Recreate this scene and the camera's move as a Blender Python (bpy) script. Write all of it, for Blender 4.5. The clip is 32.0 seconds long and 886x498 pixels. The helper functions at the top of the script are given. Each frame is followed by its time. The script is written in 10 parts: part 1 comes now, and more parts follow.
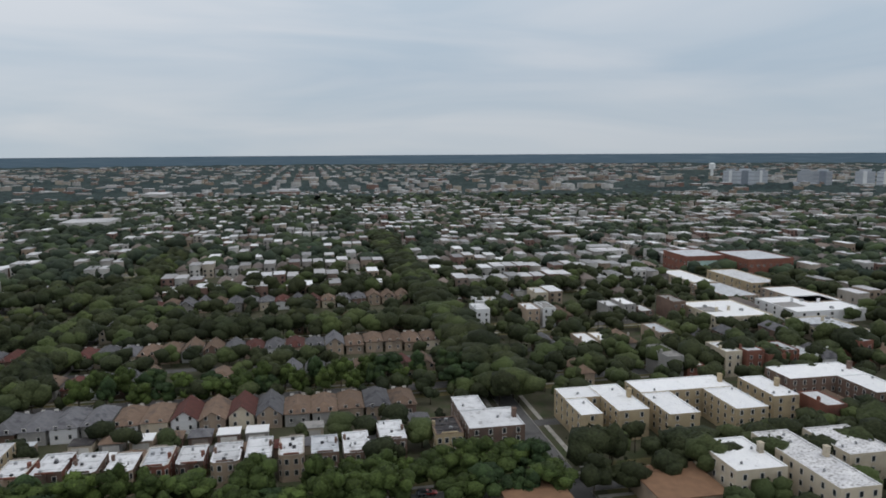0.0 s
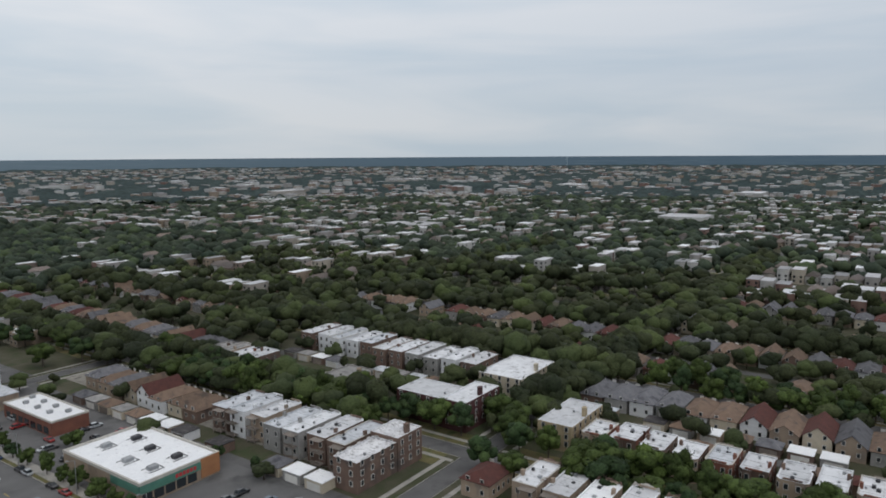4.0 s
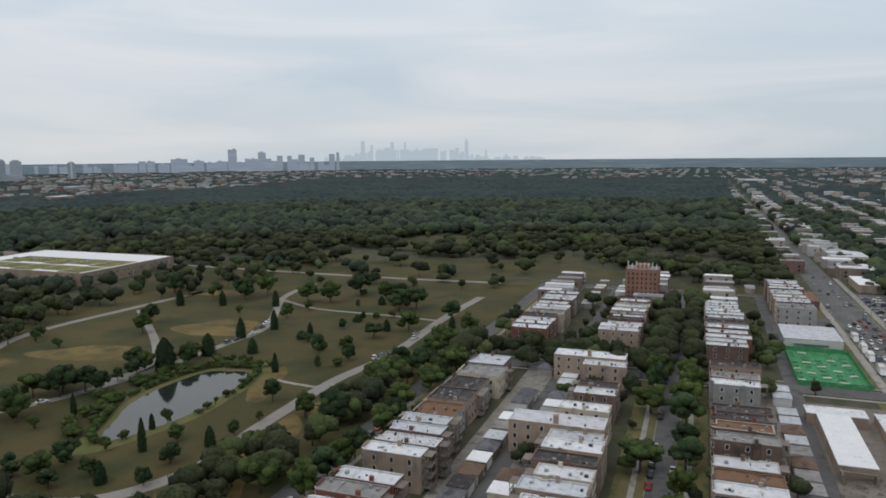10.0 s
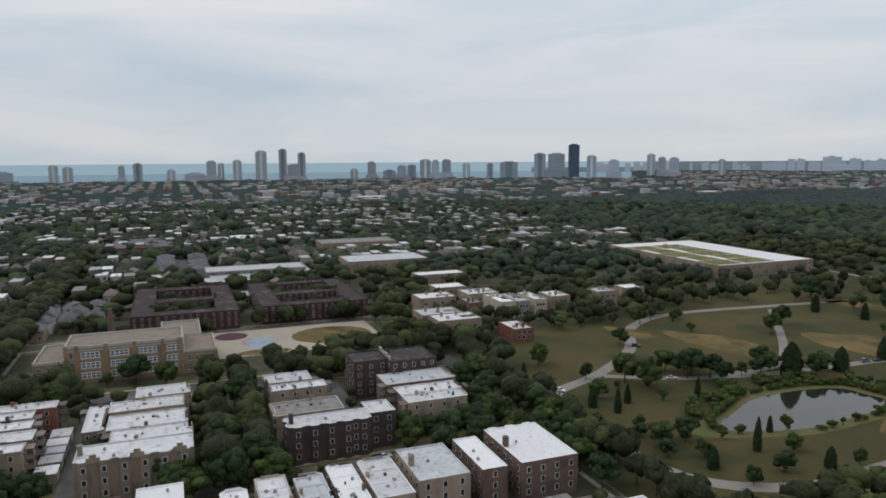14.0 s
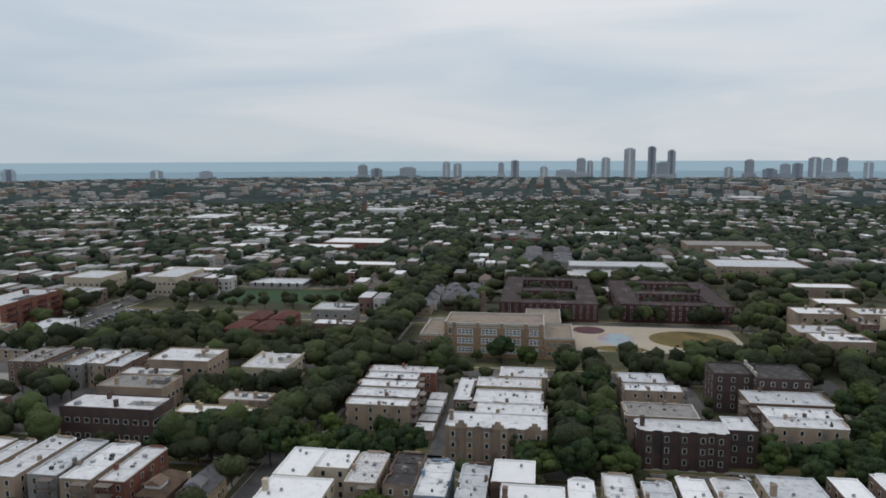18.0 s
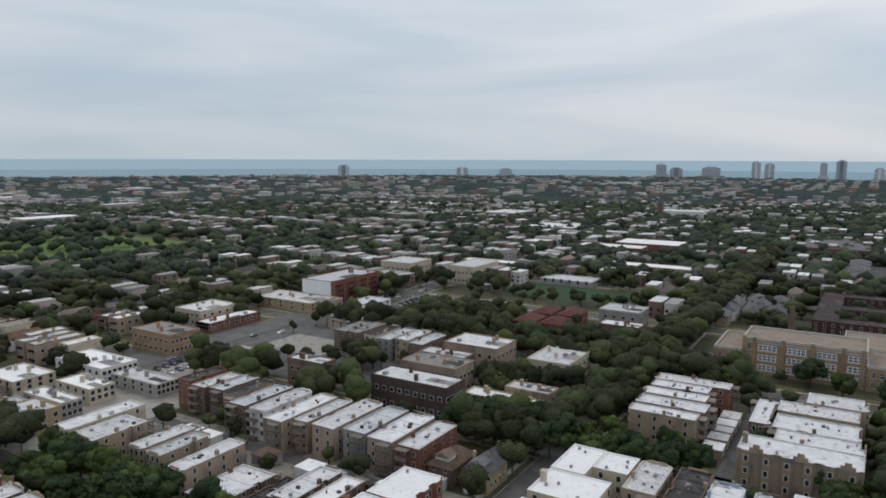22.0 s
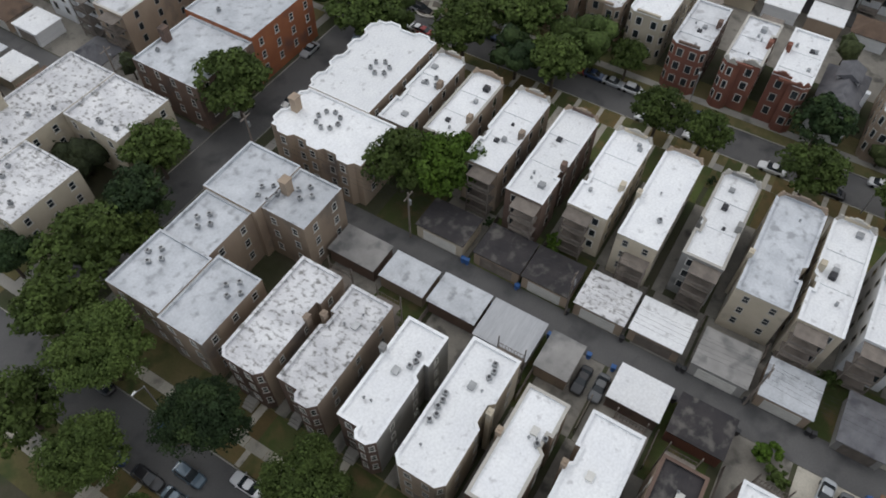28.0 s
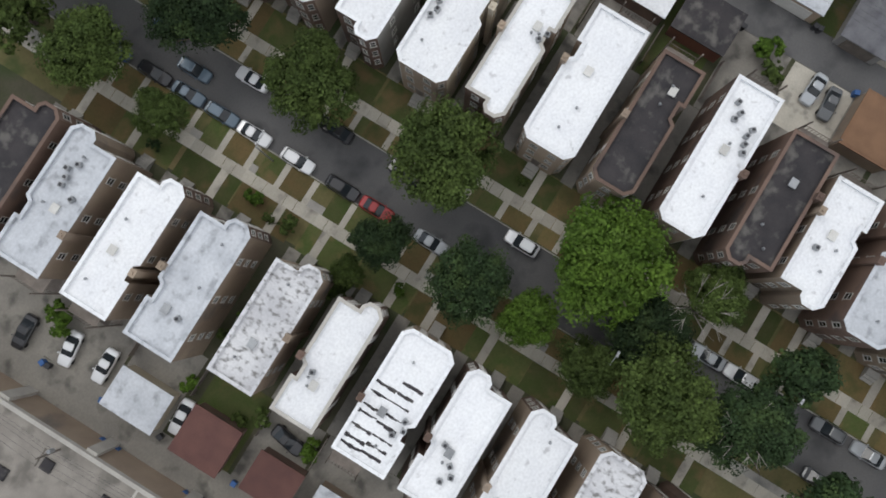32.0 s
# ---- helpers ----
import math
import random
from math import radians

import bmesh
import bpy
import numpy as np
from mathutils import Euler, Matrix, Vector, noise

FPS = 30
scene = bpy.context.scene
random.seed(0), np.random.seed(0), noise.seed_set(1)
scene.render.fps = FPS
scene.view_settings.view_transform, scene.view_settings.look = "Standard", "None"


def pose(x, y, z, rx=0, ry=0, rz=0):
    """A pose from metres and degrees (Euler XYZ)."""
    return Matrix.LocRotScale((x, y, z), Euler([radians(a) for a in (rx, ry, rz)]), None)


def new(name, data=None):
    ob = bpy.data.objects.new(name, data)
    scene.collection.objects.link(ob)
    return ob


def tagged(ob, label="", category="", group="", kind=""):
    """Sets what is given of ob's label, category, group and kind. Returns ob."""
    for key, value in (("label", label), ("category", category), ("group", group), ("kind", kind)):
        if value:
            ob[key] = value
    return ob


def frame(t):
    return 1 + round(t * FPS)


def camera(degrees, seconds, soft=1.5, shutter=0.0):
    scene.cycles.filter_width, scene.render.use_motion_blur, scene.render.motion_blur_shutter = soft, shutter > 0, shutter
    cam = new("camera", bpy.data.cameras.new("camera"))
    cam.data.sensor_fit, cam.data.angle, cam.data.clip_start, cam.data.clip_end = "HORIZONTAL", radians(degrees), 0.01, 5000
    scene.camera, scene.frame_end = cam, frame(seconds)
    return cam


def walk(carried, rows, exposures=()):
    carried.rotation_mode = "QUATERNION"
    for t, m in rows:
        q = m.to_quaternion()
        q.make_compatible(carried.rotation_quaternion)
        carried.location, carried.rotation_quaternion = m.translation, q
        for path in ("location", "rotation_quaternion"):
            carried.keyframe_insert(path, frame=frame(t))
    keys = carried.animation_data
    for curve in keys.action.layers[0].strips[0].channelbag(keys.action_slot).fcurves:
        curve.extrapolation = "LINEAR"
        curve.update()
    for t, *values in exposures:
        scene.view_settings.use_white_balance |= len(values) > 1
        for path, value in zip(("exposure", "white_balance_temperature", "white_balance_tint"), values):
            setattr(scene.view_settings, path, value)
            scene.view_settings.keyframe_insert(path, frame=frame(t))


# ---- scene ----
EXPOSURES = [(0.0, 0.0), (9.0, 0.0), (12.0, -0.08), (17.0, -0.06), (20.0, -0.03), (22.0, 0.0), (24.0, 0.21), (25.0, 0.16), (28.0, 0.04), (30.0, 0.20), (32.0, 0.24)]
EYE = (0.0, 0.0, 88.0)
cam = camera(64.11, 32.0, soft=1.8)
# seconds, tilt from straight down, lean, turn
ROWS = [
    (0.0, 82.14, 0.36, 439.30),
    (0.5, 82.17, 0.38, 444.34),
    (1.0, 82.19, 0.37, 449.32),
    (1.5, 82.22, 0.34, 454.43),
    (2.0, 82.24, 0.36, 459.59),
    (2.5, 82.25, 0.34, 464.76),
    (3.0, 82.25, 0.31, 470.57),
    (3.5, 82.28, 0.33, 478.00),
    (5.5, 82.39, 0.49, 502.74),
    (6.0, 82.38, 0.56, 509.25),
    (6.5, 82.39, 0.57, 515.72),
    (7.0, 82.39, 0.62, 522.20),
    (7.5, 82.42, 0.68, 528.65),
    (8.0, 82.44, 0.67, 535.14),
    (8.5, 82.48, 0.59, 541.63),
    (9.0, 82.53, 0.58, 547.98),
    (9.5, 82.57, 0.58, 554.04),
    (10.0, 82.58, 0.50, 560.13),
    (10.5, 82.61, 0.51, 566.30),
    (11.0, 82.62, 0.51, 572.49),
    (11.5, 82.65, 0.48, 578.64),
    (12.0, 82.68, 0.42, 584.76),
    (12.5, 82.70, 0.37, 590.90),
    (13.0, 82.72, 0.40, 597.04),
    (13.5, 82.74, 0.39, 603.19),
    (14.0, 82.75, 0.33, 609.08),
    (14.5, 82.75, 0.29, 614.75),
    (16.5, 82.71, 0.28, 627.58),
    (17.0, 82.75, 0.13, 631.25),
    (17.5, 82.70, 0.14, 634.80),
    (18.0, 82.68, 0.19, 638.07),
    (18.5, 82.69, 0.06, 641.29),
    (19.0, 82.66, 0.12, 643.38),
    (19.5, 82.64, 0.12, 646.82),
    (20.0, 82.66, -0.01, 651.32),
    (20.5, 82.64, -0.04, 655.33),
    (21.0, 82.63, -0.10, 658.63),
    (21.5, 82.61, -0.17, 661.31),
    (22.0, 82.56, -0.17, 661.55),
    (22.5, 80.64, -0.26, 661.56),
    (23.0, 76.72, -0.23, 661.54),
    (23.5, 72.57, -0.31, 661.55),
    (24.0, 68.45, -0.32, 661.55),
    (24.5, 64.28, -0.27, 661.57),
    (25.0, 60.16, -0.25, 661.55),
    (25.5, 55.99, -0.33, 661.58),
    (27.5, 39.87, -0.23, 661.50),
    (28.0, 35.77, -0.19, 661.57),
    (28.5, 31.78, -0.20, 661.56),
    (29.0, 27.79, -0.16, 661.50),
    (29.5, 23.81, -0.14, 661.51),
    (30.0, 19.83, -0.11, 661.50),
    (30.5, 15.84, -0.10, 661.54),
    (31.0, 11.88, -0.05, 661.56),
    (31.5, 7.87, -0.07, 661.59),
    (32.0, 3.86, -0.09, 661.58),
]
walk(cam, [(t, pose(*EYE, a, b, c)) for t, a, b, c in ROWS], exposures=EXPOSURES)

# ---- world and light ----
world = bpy.data.worlds.new("sky")
scene.world = world
world.use_nodes = True
wt = world.node_tree
wt.nodes.clear()


def wnode(kind, **values):
    n = wt.nodes.new(kind)
    for k, v in values.items():
        n.inputs[k].default_value = v
    return n


w_out = wt.nodes.new("ShaderNodeOutputWorld")
w_bg = wt.nodes.new("ShaderNodeBackground")
w_sky = wt.nodes.new("ShaderNodeTexSky")
w_sky.sky_type = "NISHITA"
w_sky.sun_disc = False
w_sky.sun_elevation = radians(52)
w_sky.sun_rotation = radians(200)
w_sky.air_density, w_sky.dust_density = 1.2, 3.0
w_gain = wnode("ShaderNodeVectorMath")
w_gain.operation = "SCALE"
w_gain.inputs["Scale"].default_value = 0.10
w_co = wt.nodes.new("ShaderNodeTexCoord")
w_sep = wt.nodes.new("ShaderNodeSeparateXYZ")
# cloud deck: grey-white, brighter overhead, in long flat layers near the horizon
w_ramp = wt.nodes.new("ShaderNodeValToRGB")
CLOUD_STOPS = [(0.0, (0.560, 0.610, 0.640)), (0.03, (0.570, 0.620, 0.655)), (0.10, (0.545, 0.605, 0.660)),
               (0.22, (0.660, 0.700, 0.735)), (0.45, (0.74, 0.76, 0.78)), (1.0, (0.80, 0.80, 0.80))]
while len(w_ramp.color_ramp.elements) < len(CLOUD_STOPS):
    w_ramp.color_ramp.elements.new(0.5)
for e, (p, c) in zip(w_ramp.color_ramp.elements, CLOUD_STOPS):
    e.position, e.color = p, (*c, 1)
w_map = wt.nodes.new("ShaderNodeMapping")
w_map.inputs["Scale"].default_value = (1.3, 1.3, 9.0)
w_noise = wnode("ShaderNodeTexNoise", Scale=1.6, Detail=4.0, Roughness=0.5, Distortion=0.6)
w_nr = wt.nodes.new("ShaderNodeMapRange")
w_nr.inputs["From Min"].default_value, w_nr.inputs["From Max"].default_value = 0.36, 0.66
w_nr.inputs["To Min"].default_value, w_nr.inputs["To Max"].default_value = 0.0, 1.0
w_tint = wt.nodes.new("ShaderNodeMix")
w_tint.data_type, w_tint.blend_type = "RGBA", "MULTIPLY"
w_cl = wt.nodes.new("ShaderNodeMix")
w_cl.data_type = "RGBA"
w_cl.inputs["A"].default_value = (0.86, 0.93, 1.0, 1)
w_cl.inputs["B"].default_value = (1.10, 1.08, 1.09, 1)
w_tint.inputs["Factor"].default_value = 1.0
w_mix = wt.nodes.new("ShaderNodeMix")
w_mix.data_type = "RGBA"
w_mix.inputs["Factor"].default_value = 0.92
L = wt.links.new
L(w_co.outputs["Generated"], w_sep.inputs[0])
L(w_sep.outputs["Z"], w_ramp.inputs["Fac"])
L(w_co.outputs["Generated"], w_map.inputs["Vector"])
L(w_map.outputs["Vector"], w_noise.inputs["Vector"])
L(w_noise.outputs["Fac"], w_nr.inputs["Value"])
L(w_nr.outputs["Result"], w_cl.inputs["Factor"])
L(w_ramp.outputs["Color"], w_tint.inputs["A"])
L(w_cl.outputs["Result"], w_tint.inputs["B"])
L(w_sky.outputs["Color"], w_gain.inputs[0])
L(w_gain.outputs["Vector"], w_mix.inputs["A"])
w_dot = wt.nodes.new("ShaderNodeVectorMath")
w_dot.operation = "DOT_PRODUCT"
w_dot.inputs[1].default_value = (0.77 * 0.12, -0.64 * 0.12, 0.0)
w_one = wt.nodes.new("ShaderNodeMath")
w_one.inputs[1].default_value = 1.02
w_side = wt.nodes.new("ShaderNodeVectorMath")
w_side.operation = "SCALE"
L(w_co.outputs["Generated"], w_dot.inputs[0])
L(w_dot.outputs["Value"], w_one.inputs[0])
L(w_tint.outputs["Result"], w_side.inputs[0])
L(w_one.outputs["Value"], w_side.inputs["Scale"])
# the southern and eastern sky is slightly warmer than the western
w_fac = wt.nodes.new("ShaderNodeMapRange")
w_fac.inputs["From Min"].default_value, w_fac.inputs["From Max"].default_value = -0.12, 0.12
w_hue = wt.nodes.new("ShaderNodeMix")
w_hue.data_type = "RGBA"
w_hue.inputs["A"].default_value, w_hue.inputs["B"].default_value = (0.98, 1.0, 1.025, 1), (1.035, 1.0, 0.97, 1)
w_mul = wt.nodes.new("ShaderNodeVectorMath")
w_mul.operation = "MULTIPLY"
L(w_dot.outputs["Value"], w_fac.inputs["Value"])
L(w_fac.outputs["Result"], w_hue.inputs["Factor"])
L(w_side.outputs["Vector"], w_mul.inputs[0])
L(w_hue.outputs["Result"], w_mul.inputs[1])
L(w_mul.outputs["Vector"], w_mix.inputs["B"])
L(w_mix.outputs["Result"], w_bg.inputs["Color"])
L(w_bg.outputs["Background"], w_out.inputs["Surface"])
w_bg.inputs["Strength"].default_value = 1.0

sun_data = bpy.data.lights.new("sun", "SUN")
sun_data.energy, sun_data.angle, sun_data.color = 0.6, radians(25), (1.0, 0.97, 0.93)
sun = new("sun", sun_data)
sun.rotation_euler = (radians(38), 0, radians(160))

# ---- materials ----


def surface(name, a, b, scale=1.0, rough=0.85, bump=0.0, fine=12.0, stain=None, metal=0.0, island=0.0, each=0.0, stretch=None, spec=0.3, mottle=0.0, tone=0.0):
    """A weathered surface: two colours mixed by coarse and fine noise, optional stains, and variation from piece to piece."""
    m = bpy.data.materials.new(name)
    m.use_nodes = True
    t = m.node_tree
    bsdf = t.nodes["Principled BSDF"]
    bsdf.inputs["Roughness"].default_value = rough
    bsdf.inputs["Metallic"].default_value = metal
    bsdf.inputs["Specular IOR Level"].default_value = spec
    geo = t.nodes.new("ShaderNodeNewGeometry")
    vec = geo.outputs["Position"]
    if stretch:
        mp = t.nodes.new("ShaderNodeMapping")
        mp.inputs["Scale"].default_value = stretch
        t.links.new(vec, mp.inputs["Vector"])
        vec = mp.outputs["Vector"]

    def noise_at(s, detail=3.0):
        n = t.nodes.new("ShaderNodeTexNoise")
        n.inputs["Scale"].default_value, n.inputs["Detail"].default_value = s, detail
        t.links.new(vec, n.inputs["Vector"])
        return n.outputs["Fac"]

    def ramp(value, lo, hi):
        r = t.nodes.new("ShaderNodeMapRange")
        r.inputs["From Min"].default_value, r.inputs["From Max"].default_value = lo, hi
        t.links.new(value, r.inputs["Value"])
        return r.outputs["Result"]

    def mix(f, ca, cb, blend="MIX"):
        x = t.nodes.new("ShaderNodeMix")
        x.data_type, x.blend_type = "RGBA", blend
        if isinstance(f, float):
            x.inputs["Factor"].default_value = f
        else:
            t.links.new(f, x.inputs["Factor"])
        for sock, c in (("A", ca), ("B", cb)):
            if isinstance(c, tuple):
                x.inputs[sock].default_value = (*c, 1)
            else:
                t.links.new(c, x.inputs[sock])
        return x.outputs["Result"]

    coarse, grain = noise_at(scale), noise_at(fine, 2.0)
    col = mix(ramp(coarse, 0.32, 0.68), a, b)
    g = t.nodes.new("ShaderNodeMapRange")
    g.inputs["To Min"].default_value, g.inputs["To Max"].default_value = 0.82, 1.18
    # foliage only: dark spots in the colour stand in for shaded gaps between leaves
    if mottle:
        g.inputs["From Min"].default_value, g.inputs["From Max"].default_value = 0.3, 0.7
        g.inputs["To Min"].default_value, g.inputs["To Max"].default_value = 1 - mottle, 1 + mottle
    t.links.new(grain, g.inputs["Value"])
    gv = t.nodes.new("ShaderNodeVectorMath")
    gv.operation = "SCALE"
    t.links.new(col, gv.inputs[0])
    t.links.new(g.outputs["Result"], gv.inputs["Scale"])
    col = gv.outputs["Vector"]
    if stain:
        sc, amount, size = stain
        col = mix(ramp(noise_at(size, 5.0), 0.62 - 0.22 * amount, 0.74 - 0.14 * amount), col, sc)
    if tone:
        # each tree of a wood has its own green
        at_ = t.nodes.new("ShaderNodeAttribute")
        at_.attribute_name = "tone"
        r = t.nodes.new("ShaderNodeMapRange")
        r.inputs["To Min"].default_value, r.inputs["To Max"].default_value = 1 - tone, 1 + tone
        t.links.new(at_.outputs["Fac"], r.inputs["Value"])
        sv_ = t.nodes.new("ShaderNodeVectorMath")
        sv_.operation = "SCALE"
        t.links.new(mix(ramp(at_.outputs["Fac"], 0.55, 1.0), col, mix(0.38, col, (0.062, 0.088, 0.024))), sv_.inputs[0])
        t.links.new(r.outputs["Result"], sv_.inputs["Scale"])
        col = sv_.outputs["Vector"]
    for on, src in ((island, geo.outputs["Random Per Island"]), (each, None)):
        if on:
            if src is None:
                oi = t.nodes.new("ShaderNodeObjectInfo")
                src = oi.outputs["Random"]
            v = t.nodes.new("ShaderNodeMapRange")
            v.inputs["To Min"].default_value, v.inputs["To Max"].default_value = 1 - on, 1 + on
            t.links.new(src, v.inputs["Value"])
            s = t.nodes.new("ShaderNodeVectorMath")
            s.operation = "SCALE"
            t.links.new(col, s.inputs[0])
            t.links.new(v.outputs["Result"], s.inputs["Scale"])
            col = s.outputs["Vector"]
    t.links.new(col, bsdf.inputs["Base Color"])
    if bump:
        bp = t.nodes.new("ShaderNodeBump")
        bp.inputs["Strength"].default_value, bp.inputs["Distance"].default_value = bump, 0.5 if mottle else 0.05
        t.links.new(grain, bp.inputs["Height"])
        t.links.new(bp.outputs["Normal"], bsdf.inputs["Normal"])
    return m


WHITE = surface("white_roof_coating", (0.79, 0.80, 0.81), (0.74, 0.75, 0.77), 0.35, 0.7, 0.2, 3.0, ((0.50, 0.50, 0.51), 0.02, 0.8), each=0.07)
WHITE_GREYER = surface("greyer_white_roof", (0.66, 0.67, 0.69), (0.54, 0.55, 0.57), 0.3, 0.75, 0.2, 3.0, ((0.34, 0.34, 0.35), 0.3, 0.5), each=0.16)
WHITE_WORN = surface("worn_white_roof", (0.70, 0.70, 0.71), (0.52, 0.52, 0.54), 0.3, 0.8, 0.3, 4.0, ((0.22, 0.215, 0.21), 0.5, 1.5), each=0.08, stretch=(1.1, 0.75, 1))
SILVER = surface("silver_roof_coating", (0.54, 0.56, 0.59), (0.42, 0.44, 0.47), 0.35, 0.6, 0.2, 3.0, ((0.30, 0.31, 0.33), 0.3, 0.7), each=0.10)
GRAVEL = surface("grey_gravel_roof", (0.30, 0.29, 0.28), (0.22, 0.215, 0.21), 0.4, 0.95, 0.4, 9.0, ((0.14, 0.14, 0.14), 0.4, 0.3), each=0.12)
TAR = surface("black_tar_roof", (0.048, 0.043, 0.045), (0.030, 0.028, 0.031), 0.5, 0.75, 0.4, 6.0, ((0.115, 0.108, 0.10), 0.4, 0.55), each=0.1)
COPPER_ROOF = surface("brown_roll_roof", (0.205, 0.118, 0.070), (0.165, 0.095, 0.058), 0.5, 0.9, 0.3, 8.0, each=0.1)
RED_ROOF = surface("red_brown_roof", (0.13, 0.065, 0.055), (0.10, 0.05, 0.045), 0.5, 0.9, 0.3, 8.0, each=0.1)
SHINGLE_BROWN = surface("brown_shingle", (0.172, 0.120, 0.088), (0.130, 0.090, 0.068), 0.6, 0.95, 0.3, 6.0, ((0.09, 0.07, 0.06), 0.3, 0.3), each=0.25)
SHINGLE_GREY = surface("grey_shingle", (0.14, 0.14, 0.15), (0.10, 0.10, 0.11), 0.6, 0.95, 0.3, 6.0, ((0.06, 0.06, 0.07), 0.3, 0.3), each=0.25)
SHINGLE_RED = surface("dark_red_shingle", (0.115, 0.045, 0.038), (0.080, 0.035, 0.031), 0.6, 0.95, 0.3, 6.0, each=0.2)
COMMON = surface("tan_common_brick", (0.345, 0.272, 0.205), (0.262, 0.203, 0.157), 0.25, 0.9, 0.3, 14.0, ((0.16, 0.14, 0.125), 0.3, 0.2), each=0.14, stretch=(1, 1, 0.6))
DARKBROWN = surface("dark_brown_brick", (0.088, 0.060, 0.054), (0.066, 0.047, 0.044), 0.3, 0.9, 0.3, 14.0, ((0.05, 0.042, 0.04), 0.3, 0.2))
BROWN = surface("brown_brick", (0.17, 0.115, 0.09), (0.125, 0.085, 0.07), 0.3, 0.9, 0.3, 14.0, ((0.08, 0.065, 0.06), 0.3, 0.2), each=0.15)
RED = surface("red_brick", (0.215, 0.090, 0.062), (0.155, 0.066, 0.05), 0.3, 0.9, 0.3, 14.0, ((0.11, 0.06, 0.05), 0.25, 0.2), each=0.12)
MAROON = surface("dark_maroon_brick", (0.085, 0.036, 0.036), (0.062, 0.028, 0.029), 0.3, 0.9, 0.2, 14.0, each=0.1)
# tower bands, lightened in the colour to stand in for haze
BANDS = surface("hazed_balcony_bands", (0.37, 0.40, 0.44), (0.31, 0.34, 0.38), 0.05, 0.8)
TANROOF = surface("tan_gravel_roof", (0.275, 0.228, 0.188), (0.22, 0.185, 0.152), 0.3, 0.95, 0.3, 6.0, ((0.20, 0.165, 0.13), 0.3, 0.3))
DARKROOF = surface("dark_maroon_roof", (0.052, 0.036, 0.037), (0.036, 0.027, 0.028), 0.3, 0.9, 0.3, 6.0, ((0.10, 0.085, 0.085), 0.4, 0.15))
CITYGRAVEL = surface("brown_grey_gravel_roof", (0.285, 0.262, 0.232), (0.225, 0.205, 0.182), 0.5, 0.95, 0.4, 9.0, ((0.15, 0.138, 0.122), 0.4, 0.35))
SCHOOLBRICK = surface("buff_school_brick", (0.34, 0.235, 0.145), (0.27, 0.185, 0.12), 0.3, 0.9, 0.2, 14.0, ((0.17, 0.13, 0.10), 0.25, 0.2))
ORANGE = surface("orange_face_brick", (0.30, 0.115, 0.055), (0.235, 0.088, 0.045), 0.3, 0.9, 0.3, 14.0, ((0.16, 0.08, 0.06), 0.25, 0.2), each=0.1)
YELLOW = surface("yellow_face_brick", (0.40, 0.325, 0.21), (0.33, 0.265, 0.17), 0.3, 0.85, 0.2, 14.0, ((0.22, 0.18, 0.12), 0.25, 0.2), each=0.1)
CREAM = surface("cream_wall", (0.52, 0.46, 0.36), (0.44, 0.385, 0.30), 0.3, 0.85, 0.2, 10.0, ((0.30, 0.27, 0.22), 0.2, 0.2), each=0.1)
GREYW = surface("grey_wall", (0.30, 0.295, 0.285), (0.24, 0.235, 0.23), 0.3, 0.85, 0.2, 10.0, ((0.16, 0.16, 0.155), 0.2, 0.2), each=0.15)
SIDING = surface("white_siding", (0.66, 0.67, 0.68), (0.58, 0.59, 0.61), 0.3, 0.7, 0.3, 5.0, each=0.08, stretch=(0.3, 0.3, 4))
BLUE_SIDING = surface("blue_siding", (0.24, 0.33, 0.43), (0.20, 0.28, 0.38), 0.3, 0.7, 0.3, 5.0, stretch=(0.3, 0.3, 4))
WHITE_PANEL = surface("white_metal_panel", (0.70, 0.72, 0.73), (0.66, 0.68, 0.69), 0.08, 0.5, 0.05, 2.0)
COPING = surface("limestone_coping", (0.46, 0.44, 0.40), (0.38, 0.36, 0.33), 0.5, 0.85, 0.2, 8.0, each=0.12)
TRIM = surface("painted_trim", (0.62, 0.61, 0.58), (0.55, 0.54, 0.51), 0.8, 0.6, 0.1, 8.0, each=0.15)
WOOD = surface("weathered_porch_wood", (0.22, 0.19, 0.165), (0.15, 0.13, 0.115), 0.8, 0.9, 0.3, 10.0, each=0.25)
ASPHALT = surface("asphalt", (0.125, 0.122, 0.122), (0.092, 0.091, 0.092), 0.12, 0.9, 0.3, 5.0, ((0.065, 0.065, 0.067), 0.4, 0.18))
ASPHALT_OLD = surface("worn_asphalt", (0.14, 0.138, 0.138), (0.105, 0.104, 0.105), 0.10, 0.92, 0.3, 5.0, ((0.075, 0.075, 0.076), 0.4, 0.15))
CONCRETE = surface("pale_concrete", (0.34, 0.325, 0.295), (0.27, 0.26, 0.24), 0.3, 0.9, 0.2, 6.0, ((0.17, 0.165, 0.155), 0.25, 0.3), each=0.10)
LAWN = surface("dry_lawn", (0.105, 0.105, 0.042), (0.155, 0.125, 0.062), 0.18, 1.0, 0.5, 3.0, ((0.055, 0.075, 0.025), 0.5, 0.22))
YARD = surface("yard_ground", (0.050, 0.055, 0.028), (0.085, 0.078, 0.055), 0.12, 1.0, 0.5, 3.0, ((0.045, 0.06, 0.025), 0.5, 0.15))
PARK = surface("park_grass", (0.054, 0.051, 0.019), (0.085, 0.070, 0.026), 0.022, 1.0, 0.4, 0.6, ((0.036, 0.046, 0.016), 0.55, 0.035))
SEDUM = surface("planted_roof", (0.17, 0.155, 0.05), (0.11, 0.12, 0.04), 0.06, 1.0, 0.4, 0.8, ((0.30, 0.27, 0.14), 0.3, 0.1))
